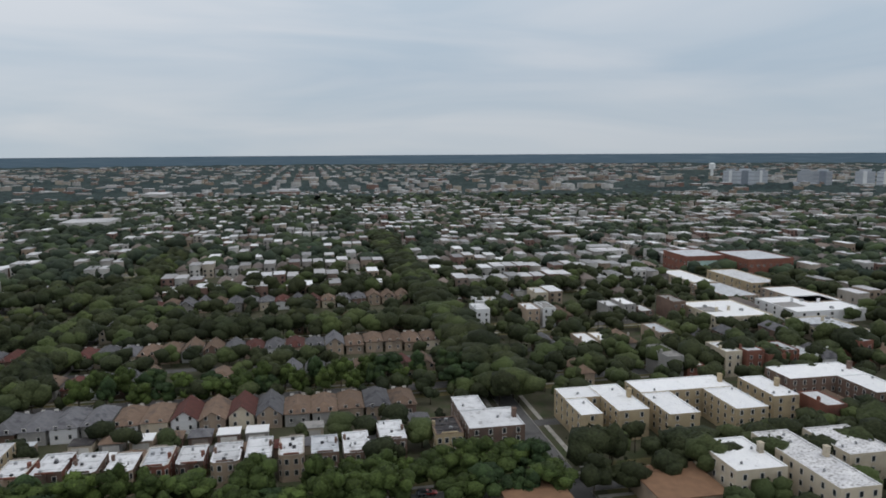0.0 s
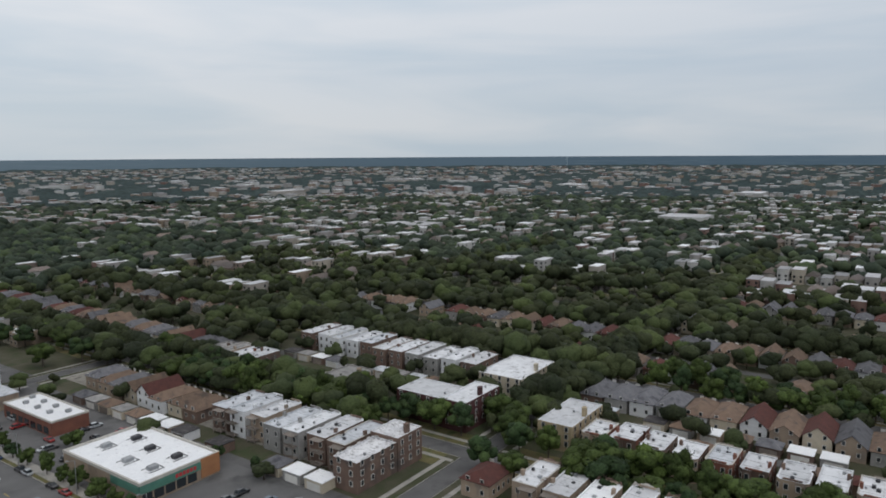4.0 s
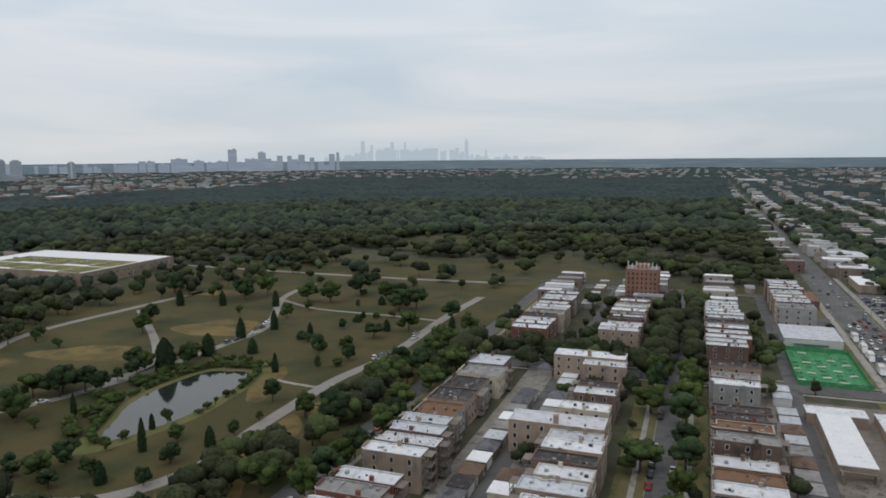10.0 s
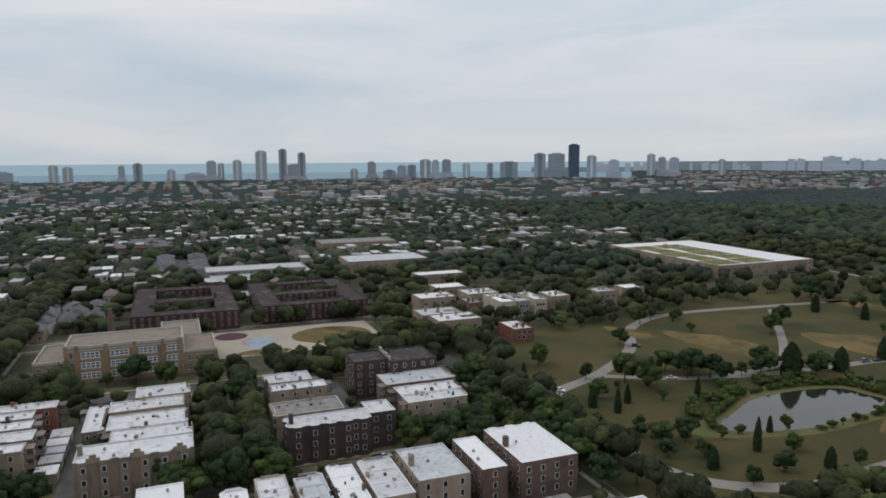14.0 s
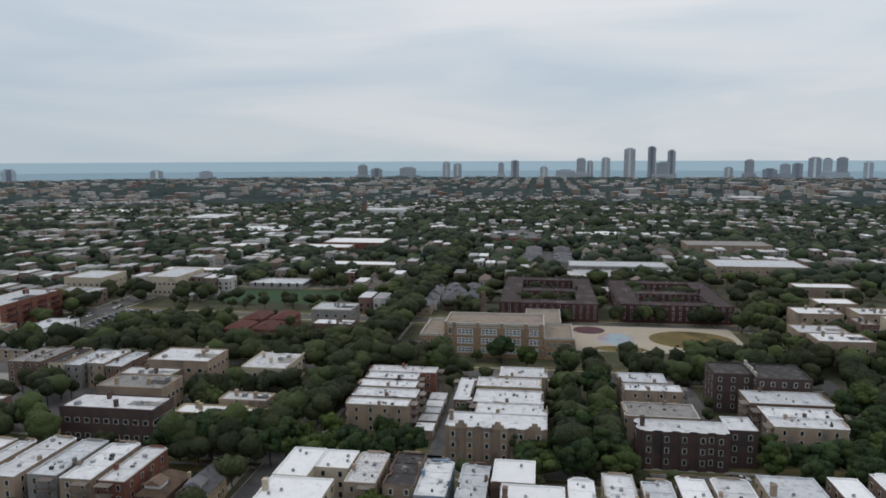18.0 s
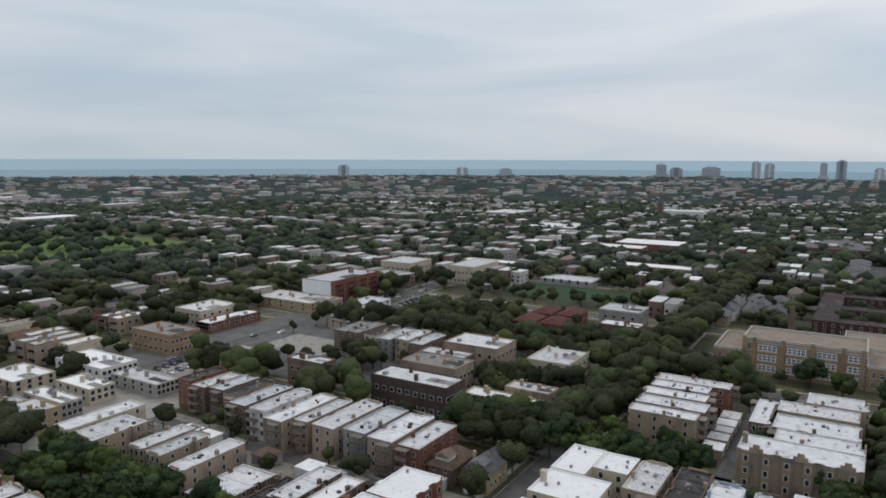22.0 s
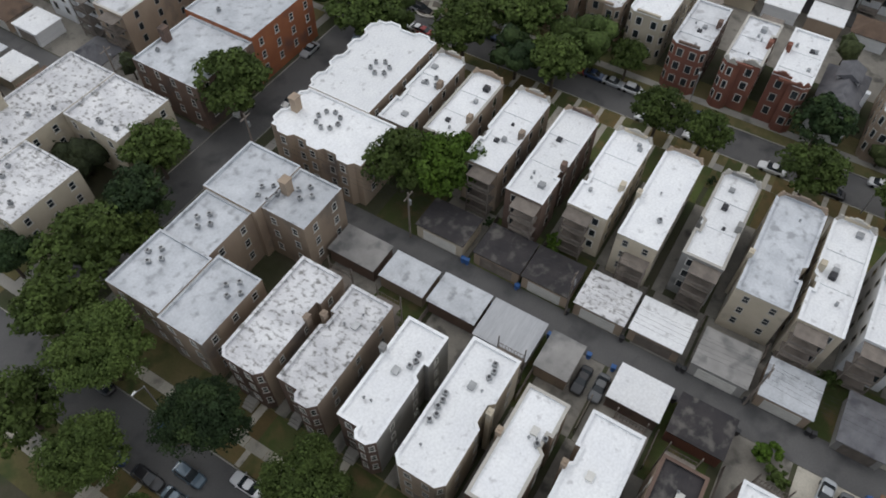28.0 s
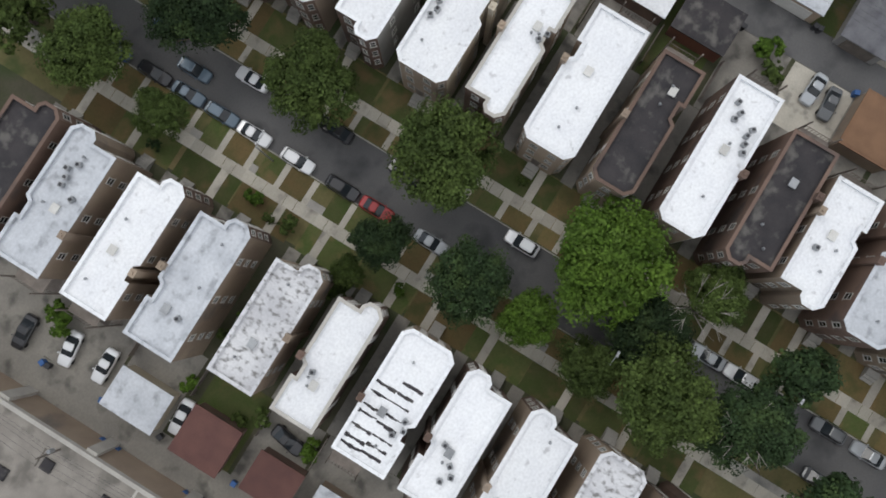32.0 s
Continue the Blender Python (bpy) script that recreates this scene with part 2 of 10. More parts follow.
GREENGRASS = surface("mown_grass", (0.085, 0.145, 0.035), (0.11, 0.165, 0.05), 0.05, 1.0, 0.4, 2.0)
DIRT = surface("bare_dirt", (0.215, 0.19, 0.165), (0.155, 0.135, 0.115), 0.15, 1.0, 0.5, 3.0, ((0.12, 0.105, 0.09), 0.4, 0.2))
DRY = surface("scorched_park_grass", (0.190, 0.138, 0.052), (0.105, 0.082, 0.032), 0.05, 1.0, 0.4, 0.8, ((0.060, 0.054, 0.021), 0.6, 0.07))
LEAF = surface("green_leaves", (0.067, 0.096, 0.024), (0.046, 0.070, 0.018), 0.25, 0.8, 0.8, 1.7, island=0.22, each=0.22, spec=0.15, mottle=0.45, tone=0.24)
# copy of LEAF with a lower light level put into its colour, for farther crowns
LEAF_DIMMER = surface("dimmer_green_leaves", (0.056, 0.080, 0.022), (0.039, 0.060, 0.018), 0.25, 0.8, 0.8, 1.7, island=0.22, each=0.15, spec=0.15, mottle=0.45, tone=0.24)
LEAF_LIGHT = surface("light_green_leaves", (0.080, 0.138, 0.018), (0.056, 0.104, 0.014), 0.25, 0.8, 0.8, 1.7, island=0.22, each=0.15, spec=0.15, mottle=0.45, tone=0.24)
LEAF_DARK = surface("dark_green_leaves", (0.031, 0.053, 0.021), (0.022, 0.040, 0.016), 0.25, 0.8, 0.8, 1.7, island=0.22, each=0.2, spec=0.15, mottle=0.45, tone=0.24)
WOODS = surface("woodland_leaves", (0.049, 0.058, 0.026), (0.025, 0.033, 0.018), 0.06, 0.75, 0.7, 1.3, island=0.10, spec=0.10, mottle=0.42, tone=0.36)
# Bluer and paler than WOODS: distance haze is put into these leaf colours.
FARLEAF = surface("hazed_tree_leaves", (0.052, 0.067, 0.042), (0.027, 0.041, 0.031), 0.045, 0.75, 0.4, 1.3, island=0.18, spec=0.10, mottle=0.35, tone=0.3)
FARWOODS = surface("hazed_woodland", (0.056, 0.076, 0.072), (0.035, 0.052, 0.054), 0.006, 0.95, 0.0, 0.09, island=0.4, spec=0.03, mottle=0.4)
BARK = surface("grey_brown_bark", (0.10, 0.08, 0.065), (0.07, 0.055, 0.045), 1.0, 0.95, 0.4, 8.0)

# Far grey and white roofs are dulled in the colour, in place of haze.
FARROOF = surface("distant_flat_roofs", (0.50, 0.50, 0.52), (0.30, 0.30, 0.31), 0.02, 0.8, 0.0, 0.4, island=0.5)
FARWHITE = surface("distant_white_roofs", (0.72, 0.73, 0.75), (0.54, 0.55, 0.58), 0.02, 0.8, 0.0, 0.4, island=0.25)
FARSHINGLE = surface("distant_shingles", (0.17, 0.135, 0.115), (0.10, 0.09, 0.088), 0.02, 0.95, 0.0, 0.4, island=0.45)


def mixed_walls(name, colours, rough=0.85):
    """Masonry whose colour changes from house to house, with blotches and weathering."""
    m = surface(name, (1.0, 1.0, 1.0), (0.82, 0.80, 0.78), 0.12, rough, 0.0, 1.1)
    t = m.node_tree
    bsdf = t.nodes["Principled BSDF"]
    old = bsdf.inputs["Base Color"].links[0].from_socket
    geo, ramp, mul = (t.nodes.new("ShaderNode" + k) for k in ("NewGeometry", "ValToRGB", "VectorMath"))
    ramp.color_ramp.interpolation = "CONSTANT"
    while len(ramp.color_ramp.elements) < len(colours):
        ramp.color_ramp.elements.new(0.5)
    for i, (e, c) in enumerate(zip(ramp.color_ramp.elements, colours)):
        e.position, e.color = i / len(colours), (*c, 1)
    mul.operation = "MULTIPLY"
    t.links.new(geo.outputs["Random Per Island"], ramp.inputs["Fac"])
    t.links.new(ramp.outputs["Color"], mul.inputs[0])
    t.links.new(old, mul.inputs[1])
    t.links.new(mul.outputs["Vector"], bsdf.inputs["Base Color"])
    return m


# Wall colours greyed and less red, to suggest haze over far houses.
FARWALL = mixed_walls("distant_masonry", ((0.42, 0.38, 0.32), (0.33, 0.32, 0.31), (0.28, 0.225, 0.175), (0.52, 0.52, 0.51), (0.22, 0.175, 0.15), (0.37, 0.345, 0.31), (0.21, 0.135, 0.115), (0.40, 0.40, 0.39)))
# blue-grey concrete with the lakeside haze mixed into its colour
CONC_TOWER = surface("hazed_tower_concrete", (0.42, 0.45, 0.49), (0.36, 0.39, 0.43), 0.01, 0.9, 0.0, 0.10, each=0.30, stretch=(1, 1, 6))
METAL = surface("galvanised_metal", (0.36, 0.37, 0.38), (0.28, 0.29, 0.30), 1.0, 0.45, 0.1, 10.0, metal=0.6, each=0.15)
DARKMETAL = surface("dark_metal", (0.05, 0.05, 0.055), (0.035, 0.035, 0.04), 1.0, 0.5, 0.1, 10.0, metal=0.3)
RUBBER = surface("black_rubber", (0.02, 0.02, 0.02), (0.015, 0.015, 0.015), 2.0, 0.8)
CORRUGATED = surface("grey_metal_roofing", (0.42, 0.43, 0.45), (0.36, 0.37, 0.39), 0.3, 0.45, 0.4, 2.0, metal=0.3, stretch=(0.4, 4, 1))
GREENPAINT = surface("green_netting", (0.05, 0.26, 0.10), (0.035, 0.20, 0.08), 0.4, 0.8, 0.2, 4.0, ((0.16, 0.30, 0.18), 0.4, 0.5))


def plain(name, colour, rough=0.4, metal=0.0, spec=0.5, coat=0.0):
    m = bpy.data.materials.new(name)
    m.use_nodes = True
    b = m.node_tree.nodes["Principled BSDF"]
    b.inputs["Base Color"].default_value = (*colour, 1)
    b.inputs["Roughness"].default_value, b.inputs["Metallic"].default_value = rough, metal
    b.inputs["Specular IOR Level"].default_value = spec
    b.inputs["Coat Weight"].default_value = coat
    return m


GLASS = plain("dark_window_glass", (0.025, 0.03, 0.035), 0.08)
WATER = surface("pond_water", (0.022, 0.026, 0.022), (0.018, 0.022, 0.018), 0.1, 0.06, 0.03, 1.2, spec=0.6)
PAINTS = [plain("car_paint_" + n, c, 0.3, 0.2, 0.5, 0.6) for n, c in (
    ("white", (0.72, 0.73, 0.74)), ("black", (0.02, 0.02, 0.023)), ("grey", (0.10, 0.105, 0.11)), ("silver", (0.38, 0.40, 0.42)),
    ("blue", (0.03, 0.06, 0.14)), ("red", (0.30, 0.02, 0.02)), ("steel_blue", (0.09, 0.13, 0.17)))]


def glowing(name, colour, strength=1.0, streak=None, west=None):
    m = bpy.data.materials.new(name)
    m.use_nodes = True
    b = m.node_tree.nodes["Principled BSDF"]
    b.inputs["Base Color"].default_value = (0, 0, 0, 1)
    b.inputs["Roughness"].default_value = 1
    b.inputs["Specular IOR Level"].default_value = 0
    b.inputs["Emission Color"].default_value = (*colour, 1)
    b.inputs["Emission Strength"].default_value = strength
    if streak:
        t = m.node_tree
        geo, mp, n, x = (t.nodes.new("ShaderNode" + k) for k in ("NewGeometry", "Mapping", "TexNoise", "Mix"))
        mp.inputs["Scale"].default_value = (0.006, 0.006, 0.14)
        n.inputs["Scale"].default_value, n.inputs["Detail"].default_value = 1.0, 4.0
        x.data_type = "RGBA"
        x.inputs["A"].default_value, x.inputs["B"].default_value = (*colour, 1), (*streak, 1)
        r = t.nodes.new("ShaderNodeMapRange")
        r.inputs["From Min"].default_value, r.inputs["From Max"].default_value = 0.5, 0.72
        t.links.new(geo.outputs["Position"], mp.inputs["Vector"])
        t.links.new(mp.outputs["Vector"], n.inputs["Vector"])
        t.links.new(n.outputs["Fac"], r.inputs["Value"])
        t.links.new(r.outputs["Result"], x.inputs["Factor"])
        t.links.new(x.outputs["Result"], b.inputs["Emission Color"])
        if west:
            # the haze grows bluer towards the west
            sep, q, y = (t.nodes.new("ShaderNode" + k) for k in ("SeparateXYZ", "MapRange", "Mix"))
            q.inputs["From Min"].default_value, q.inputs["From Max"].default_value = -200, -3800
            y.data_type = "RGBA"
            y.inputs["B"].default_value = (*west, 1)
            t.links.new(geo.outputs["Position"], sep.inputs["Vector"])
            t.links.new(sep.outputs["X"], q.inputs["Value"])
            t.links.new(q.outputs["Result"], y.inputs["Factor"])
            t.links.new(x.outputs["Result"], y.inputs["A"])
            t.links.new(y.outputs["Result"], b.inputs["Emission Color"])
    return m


# Self-lit backdrops: the haze of distance is painted in as their glowing colour.
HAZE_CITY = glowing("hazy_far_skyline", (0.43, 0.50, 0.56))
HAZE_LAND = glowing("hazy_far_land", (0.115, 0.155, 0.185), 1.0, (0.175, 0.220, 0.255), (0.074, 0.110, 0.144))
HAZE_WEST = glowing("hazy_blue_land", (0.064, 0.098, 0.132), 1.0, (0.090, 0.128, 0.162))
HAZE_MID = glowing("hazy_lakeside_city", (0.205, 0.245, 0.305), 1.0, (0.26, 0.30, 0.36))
HAZE_LAKE = glowing("hazy_far_lake", (0.300, 0.415, 0.500))

# ---- mesh building ----
rng = random.Random(7)
nrg = np.random.default_rng(11)


class Mesh:
    """Collects boxes, prisms and plates into one mesh; each face takes the current material slot."""

    def __init__(self):
        self.v, self.f, self.m, self.slot = [], [], [], 0

    def face(self, *pts):
        n = len(self.v)
        self.v += [tuple(p) for p in pts]
        self.f.append(tuple(range(n, n + len(pts))))
        self.m.append(self.slot)

    def hexa(self, a, b):
        """Two rings of equally many points, a below b, joined and closed."""
        n, k = len(self.v), len(a)
        self.v += [tuple(p) for p in a] + [tuple(p) for p in b]
        quads = [(n + i, n + (i + 1) % k, n + k + (i + 1) % k, n + k + i) for i in range(k)]
        self.f += quads + [tuple(range(n + k - 1, n - 1, -1)), tuple(range(n + k, n + 2 * k))]
        self.m += [self.slot] * (k + 2)
        return self

    def box(self, x0, x1, y0, y1, z0, z1):
        r = ((x0, y0), (x1, y0), (x1, y1), (x0, y1))
        return self.hexa([(*p, z0) for p in r], [(*p, z1) for p in r])

    def lattice(self, ys, zs, cells, x0, x1):
        """One connected upright frame: the filled cells of a grid in y and z, thick from x0 to x1."""
        cells, index = set(cells), {}

        def at_(i, j, x):
            if (i, j, x) not in index:
                index[(i, j, x)] = len(self.v)
                self.v.append((x, ys[i], zs[j]))
            return index[(i, j, x)]

        for i, j in sorted(cells):
            c = ((i, j), (i + 1, j), (i + 1, j + 1), (i, j + 1))
            quads = [[at_(*q, x1) for q in c], [at_(*q, x0) for q in reversed(c)]]
            for k, (di, dj) in enumerate(((0, -1), (1, 0), (0, 1), (-1, 0))):
                if (i + di, j + dj) not in cells:
                    p, q = c[k], c[(k + 1) % 4]
                    quads.append([at_(*p, x0), at_(*q, x0), at_(*q, x1), at_(*p, x1)])
            self.f += [tuple(q) for q in quads]
            self.m += [self.slot] * len(quads)
        return self

    def prism(self, poly, z0, z1):
        return self.hexa([(*p, z0) for p in poly], [(*p, z1) for p in poly])

    def tube(self, p, q, r0, r1, sides=6):
        p, q = Vector(p), Vector(q)
        d = (q - p).normalized()
        u = d.orthogonal().normalized()
        w = d.cross(u)
        ring = [(math.cos(2 * math.pi * i / sides), math.sin(2 * math.pi * i / sides)) for i in range(sides)]
        return self.hexa([p + r0 * (c * u + s * w) for c, s in ring], [q + r1 * (c * u + s * w) for c, s in ring])

    def data(self, name, *mats):
        me = bpy.data.meshes.new(name)
        me.from_pydata(self.v, [], self.f)
        for m in mats:
            me.materials.append(m)
        if len(mats) > 1:
            me.polygons.foreach_set("material_index", self.m)
        me.update()
        return me


TAKEN = []


def taken(x0, x1, y0, y1):
    """Notes a footprint, so that trees and fill-in houses stay clear of it."""
    TAKEN.append((min(x0, x1), max(x0, x1), min(y0, y1), max(y0, y1)))


def part(name, mesh, material, parent, label=""):
    """One mesh object under a thing or under a part. mesh: a Mesh, or mesh data that is shared."""
    data = mesh if isinstance(mesh, bpy.types.Mesh) else mesh.data(name, *(material if isinstance(material, (list, tuple)) else (material,)))
    ob = new(name, data)
    ob.parent = parent
    if label:
        ob["label"] = label
    return ob


def thing(name, x, y, z, turn, label, category, group="", kind=""):
    e = new(name)
    e.empty_display_size = 0.2
    e.matrix_basis = pose(x, y, z, 0, 0, turn)
    return tagged(e, label, category, group, kind)


def solid(name, mesh, material, label, category, kind="", group=""):
    ob = new(name, mesh.data(name, *(material if isinstance(material, (list, tuple)) else (material,))))
    return tagged(ob, label, category, group, kind)


def array_mesh(name, verts, faces, mats, slots=None, smooth=False):
    """A mesh from arrays of vertices and of equal-sided faces."""
    me = bpy.data.meshes.new(name)
    faces = np.asarray(faces, dtype=np.int32)
    k = faces.shape[1]
    me.vertices.add(len(verts))
    me.vertices.foreach_set("co", np.asarray(verts, dtype=np.float32).ravel())
    me.loops.add(faces.size)
    me.loops.foreach_set("vertex_index", faces.ravel())
    me.polygons.add(len(faces))
    me.polygons.foreach_set("loop_start", np.arange(0, faces.size, k, dtype=np.int32))
    for m in mats:
        me.materials.append(m)
    if slots is not None:
        me.polygons.foreach_set("material_index", np.asarray(slots, dtype=np.int32))
    if smooth:
        me.polygons.foreach_set("use_smooth", np.ones(len(faces), dtype=bool))
    me.update(calc_edges=True)
    return me


def inset(poly, d):
    """The counter-clockwise polygon moved inwards by d."""
    out, n = [], len(poly)
    for i in range(n):
        p, q, r = (Vector(poly[j % n]) for j in (i - 1, i, i + 1))
        a, b = (q - p).normalized(), (r - q).normalized()
        na, nb = Vector((-a.y, a.x)), Vector((-b.y, b.x))
        k = max(0.35, 1 + na.dot(nb))
        out.append(tuple(q + (na + nb) * (d / k)))
    return out


FRONT = {"W": 0, "E": 180, "S": 90, "N": -90}


def base_of(front, x0, x1, y0, y1):
    """Where a footprint's own corner stands, and its width and depth: its x runs from front to back, its y across."""
    taken(x0, x1, y0, y1)
    if front == "W":
        return x0, y0, y1 - y0, x1 - x0
    if front == "E":
        return x1, y1, y1 - y0, x1 - x0
    if front == "S":
        return x1, y0, x1 - x0, y1 - y0
    return x0, y1, x1 - x0, y1 - y0


WINDOWS = {}


def window_data(w, h, frame_mat, split, lod):
    """Frame with sill, lintel and a meeting rail; for near houses the panes are a mesh of their own."""
    key = (w, h, frame_mat.name, split, lod)
    if key in WINDOWS:
        return WINDOWS[key]
    t = 0.09
    ys = [-w / 2 - 0.1, -w / 2, -w / 2 + t] + ([-0.05, 0.05] if split else []) + [w / 2 - t, w / 2, w / 2 + 0.1]
    zs = [-0.13, 0, t, h / 2 - 0.035, h / 2 + 0.035, h - t, h]
    n = len(ys) - 1
    cells = [(i, 0) for i in range(n)] + [(i, j) for i in range(1, n - 1) for j in range(1, 6) if i in (1, n - 2) or j in (1, 3, 5) or (split and i == 3)]
    f = Mesh().lattice(ys, zs, cells, -0.06, 0.04)
    g = Mesh()
    g.box(-0.02, 0.02, -w / 2 + t + 0.002, w / 2 - t - 0.002, t + 0.002, h - t - 0.002)
    if lod == 0:
        made = (f.data("window", frame_mat), g.data("pane", GLASS))
    else:
        f.slot = 1
        f.box(-0.02, 0.02, -w / 2 + t + 0.002, w / 2 - t - 0.002, t + 0.002, h - t - 0.002)
        made = (f.data("window", frame_mat, GLASS), None)
    WINDOWS[key] = made
    return made


def put_windows(parent, p, q, storeys, z0, floor, each, w=1.0, h=1.5, frame_mat=None, split=False, lod=0, gap=0.9, bag=None):
    """Windows in rows along the wall from p to q, whose outer side lies to the right of that way. With a bag they are gathered there."""
    p, q = Vector(p), Vector(q)
    d = q - p
    if d.length < w + 0.5:
        return
    n = each if each else max(1, int(d.length / (w + gap + 1.0)))
    ang = math.degrees(math.atan2(d.y, d.x)) + 90
    if bag is not None:
        u, o = d.normalized(), Vector((d.y, -d.x)).normalized()
        for s in range(storeys):
            for i in range(n):
                c, z = p + d * ((i + 0.5) / n), z0 + s * floor
                for k, (ww, e0, e1, a0, a1) in enumerate(((w + 0.24, 0.0, 0.05, -0.1, h + 0.08), (w - 0.04, 0.05, 0.07, 0.03, h - 0.03))):
                    bag.slot = k
                    r4 = [c - u * ww / 2 + o * e1, c + u * ww / 2 + o * e1]
                    i4 = [c - u * ww / 2 + o * e0, c + u * ww / 2 + o * e0]
                    bag.face((*r4[0], z + a0), (*r4[1], z + a0), (*r4[1], z + a1), (*r4[0], z + a1))
                    if k == 0:
                        bag.face((*i4[0], z + a1), (*r4[0], z + a1), (*r4[1], z + a1), (*i4[1], z + a1))
                        bag.face((*i4[0], z + a0), (*i4[0], z + a1), (*r4[0], z + a1), (*r4[0], z + a0))
                        bag.face((*r4[1], z + a0), (*r4[1], z + a1), (*i4[1], z + a1), (*i4[1], z + a0))
        return
    fr, pane = window_data(w, h, frame_mat or TRIM, split, lod)
    for s in range(storeys):
        for i in range(n):
            c = p + d * ((i + 0.5) / n)
            o = part("window", fr, None, parent)
            o.matrix_basis = pose(c.x, c.y, z0 + s * floor, 0, 0, ang)
            if pane:
                part("pane", pane, None, o)


def hang(bag, e, frame_mat):
    """Ties a bag of far-off windows to its house."""
    if bag is not None and bag.f:
        tagged(part("windows", bag, (frame_mat, GLASS), e), kind="stuff")


def roof_kit(e, W, D, z, seed, ac=0, lod=0, vents=2, stack=None):
    """Rooftop chimney, vent pipes, hatch and cooling units."""
    r = random.Random(seed)
    if lod < 2:
        side = r.choice((0.0, 1.0))
        cx, cy = D * r.uniform(0.45, 0.7), -0.12 if side == 0 else W + 0.12
        ch = Mesh().box(cx - 0.4, cx + 0.4, cy - 0.32, cy + 0.32, 0.0, z + 1.3).box(cx - 0.46, cx + 0.46, cy - 0.38, cy + 0.38, z + 1.3, z + 1.42)
        part("chimney", ch.box(cx - 0.16, cx + 0.16, cy - 0.14, cy + 0.14, z + 1.42, z + 1.6), stack or COMMON, e)
    for _ in range(vents):
        x, y = D * r.uniform(0.15, 0.85), W * r.uniform(0.25, 0.75)
        part("vent_pipe", Mesh().tube((x, y, z - 0.05), (x, y, z + 0.5), 0.1, 0.1).tube((x, y, z + 0.42), (x, y, z + 0.6), 0.2, 0.08), METAL, e)
    if lod == 0:
        x, y = D * r.uniform(0.55, 0.8), W * r.uniform(0.35, 0.6)
        part("roof_hatch", Mesh().box(x - 0.5, x + 0.5, y - 0.4, y + 0.4, z - 0.05, z + 0.3).box(x - 0.55, x + 0.55, y - 0.45, y + 0.45, z + 0.3, z + 0.36), r.choice((METAL, TRIM)), e)
    for i in range(ac):
        x, y = D * r.uniform(0.3, 0.75), W * r.uniform(0.25, 0.75)
        cooling_unit(e, x, y, z)


AC_DATA = []


def cooling_unit(e, x, y, z):
    if not AC_DATA:
        m = Mesh().box(-0.4, 0.4, -0.4, 0.4, 0.1, 0.85).box(-0.34, 0.34, -0.44, 0.44, 0.15, 0.8)
        m.tube((0, 0, 0.85), (0, 0, 0.93), 0.34, 0.34, 10).tube((-0.35, -0.35, -0.02), (-0.35, -0.35, 0.1), 0.05, 0.05, 4).tube((0.35, 0.35, -0.02), (0.35, 0.35, 0.1), 0.05, 0.05, 4)
        m.slot = 1
        m.tube((0, 0, 0.931), (0, 0, 0.96), 0.28, 0.28, 10)
        AC_DATA.append(m.data("cooling_unit", METAL, DARKMETAL))
    o = part("cooling_unit", AC_DATA[0], None, e)
    o.matrix_basis = pose(x, y, z, 0, 0, (x * 37 + y * 11) % 90) @ Matrix.Scale(0.75, 4)


def rear_porch(e, W, D, storeys, floor, seed):
    """Wooden back porch: decks on posts with rails and a zigzag stair."""
    r = random.Random(seed)
    y0 = r.choice((0.3, W - 4.1))
    x1 = D + 2.2
    for py in (y0, y0 + 3.8):
        part("post", Mesh().box(x1 - 0.15, x1, py - 0.07, py + 0.07, 0, storeys * floor + 0.6), WOOD, e)
    for s in range(storeys):
        z = 0.9 + s * floor
        part("deck", Mesh().box(D + 0.003, x1, y0, y0 + 3.8, z - 0.12, z), WOOD, e)
        ys = [y0 + 0.08] + [y0 + 0.2 + 0.42 * i + d for i in range(9) for d in (0, 0.06)] + [y0 + 3.72]
        rail = Mesh().lattice(ys, [z, z + 0.95, z + 1.03], [(i, 1) for i in range(19)] + [(i, 0) for i in range(1, 19, 2)], x1 - 0.06, x1 - 0.01)
        part("rail", rail, WOOD, e)
        if s:
            st = Mesh()
            for i in range(10):
                zz = z - floor + (i + 1) * floor / 11
                st.box(D + 0.9, D + 1.8, y0 + 0.25 + i * 0.32, y0 + 0.55 + i * 0.32, zz - 0.05, zz)
            part("stair", st, WOOD, e)


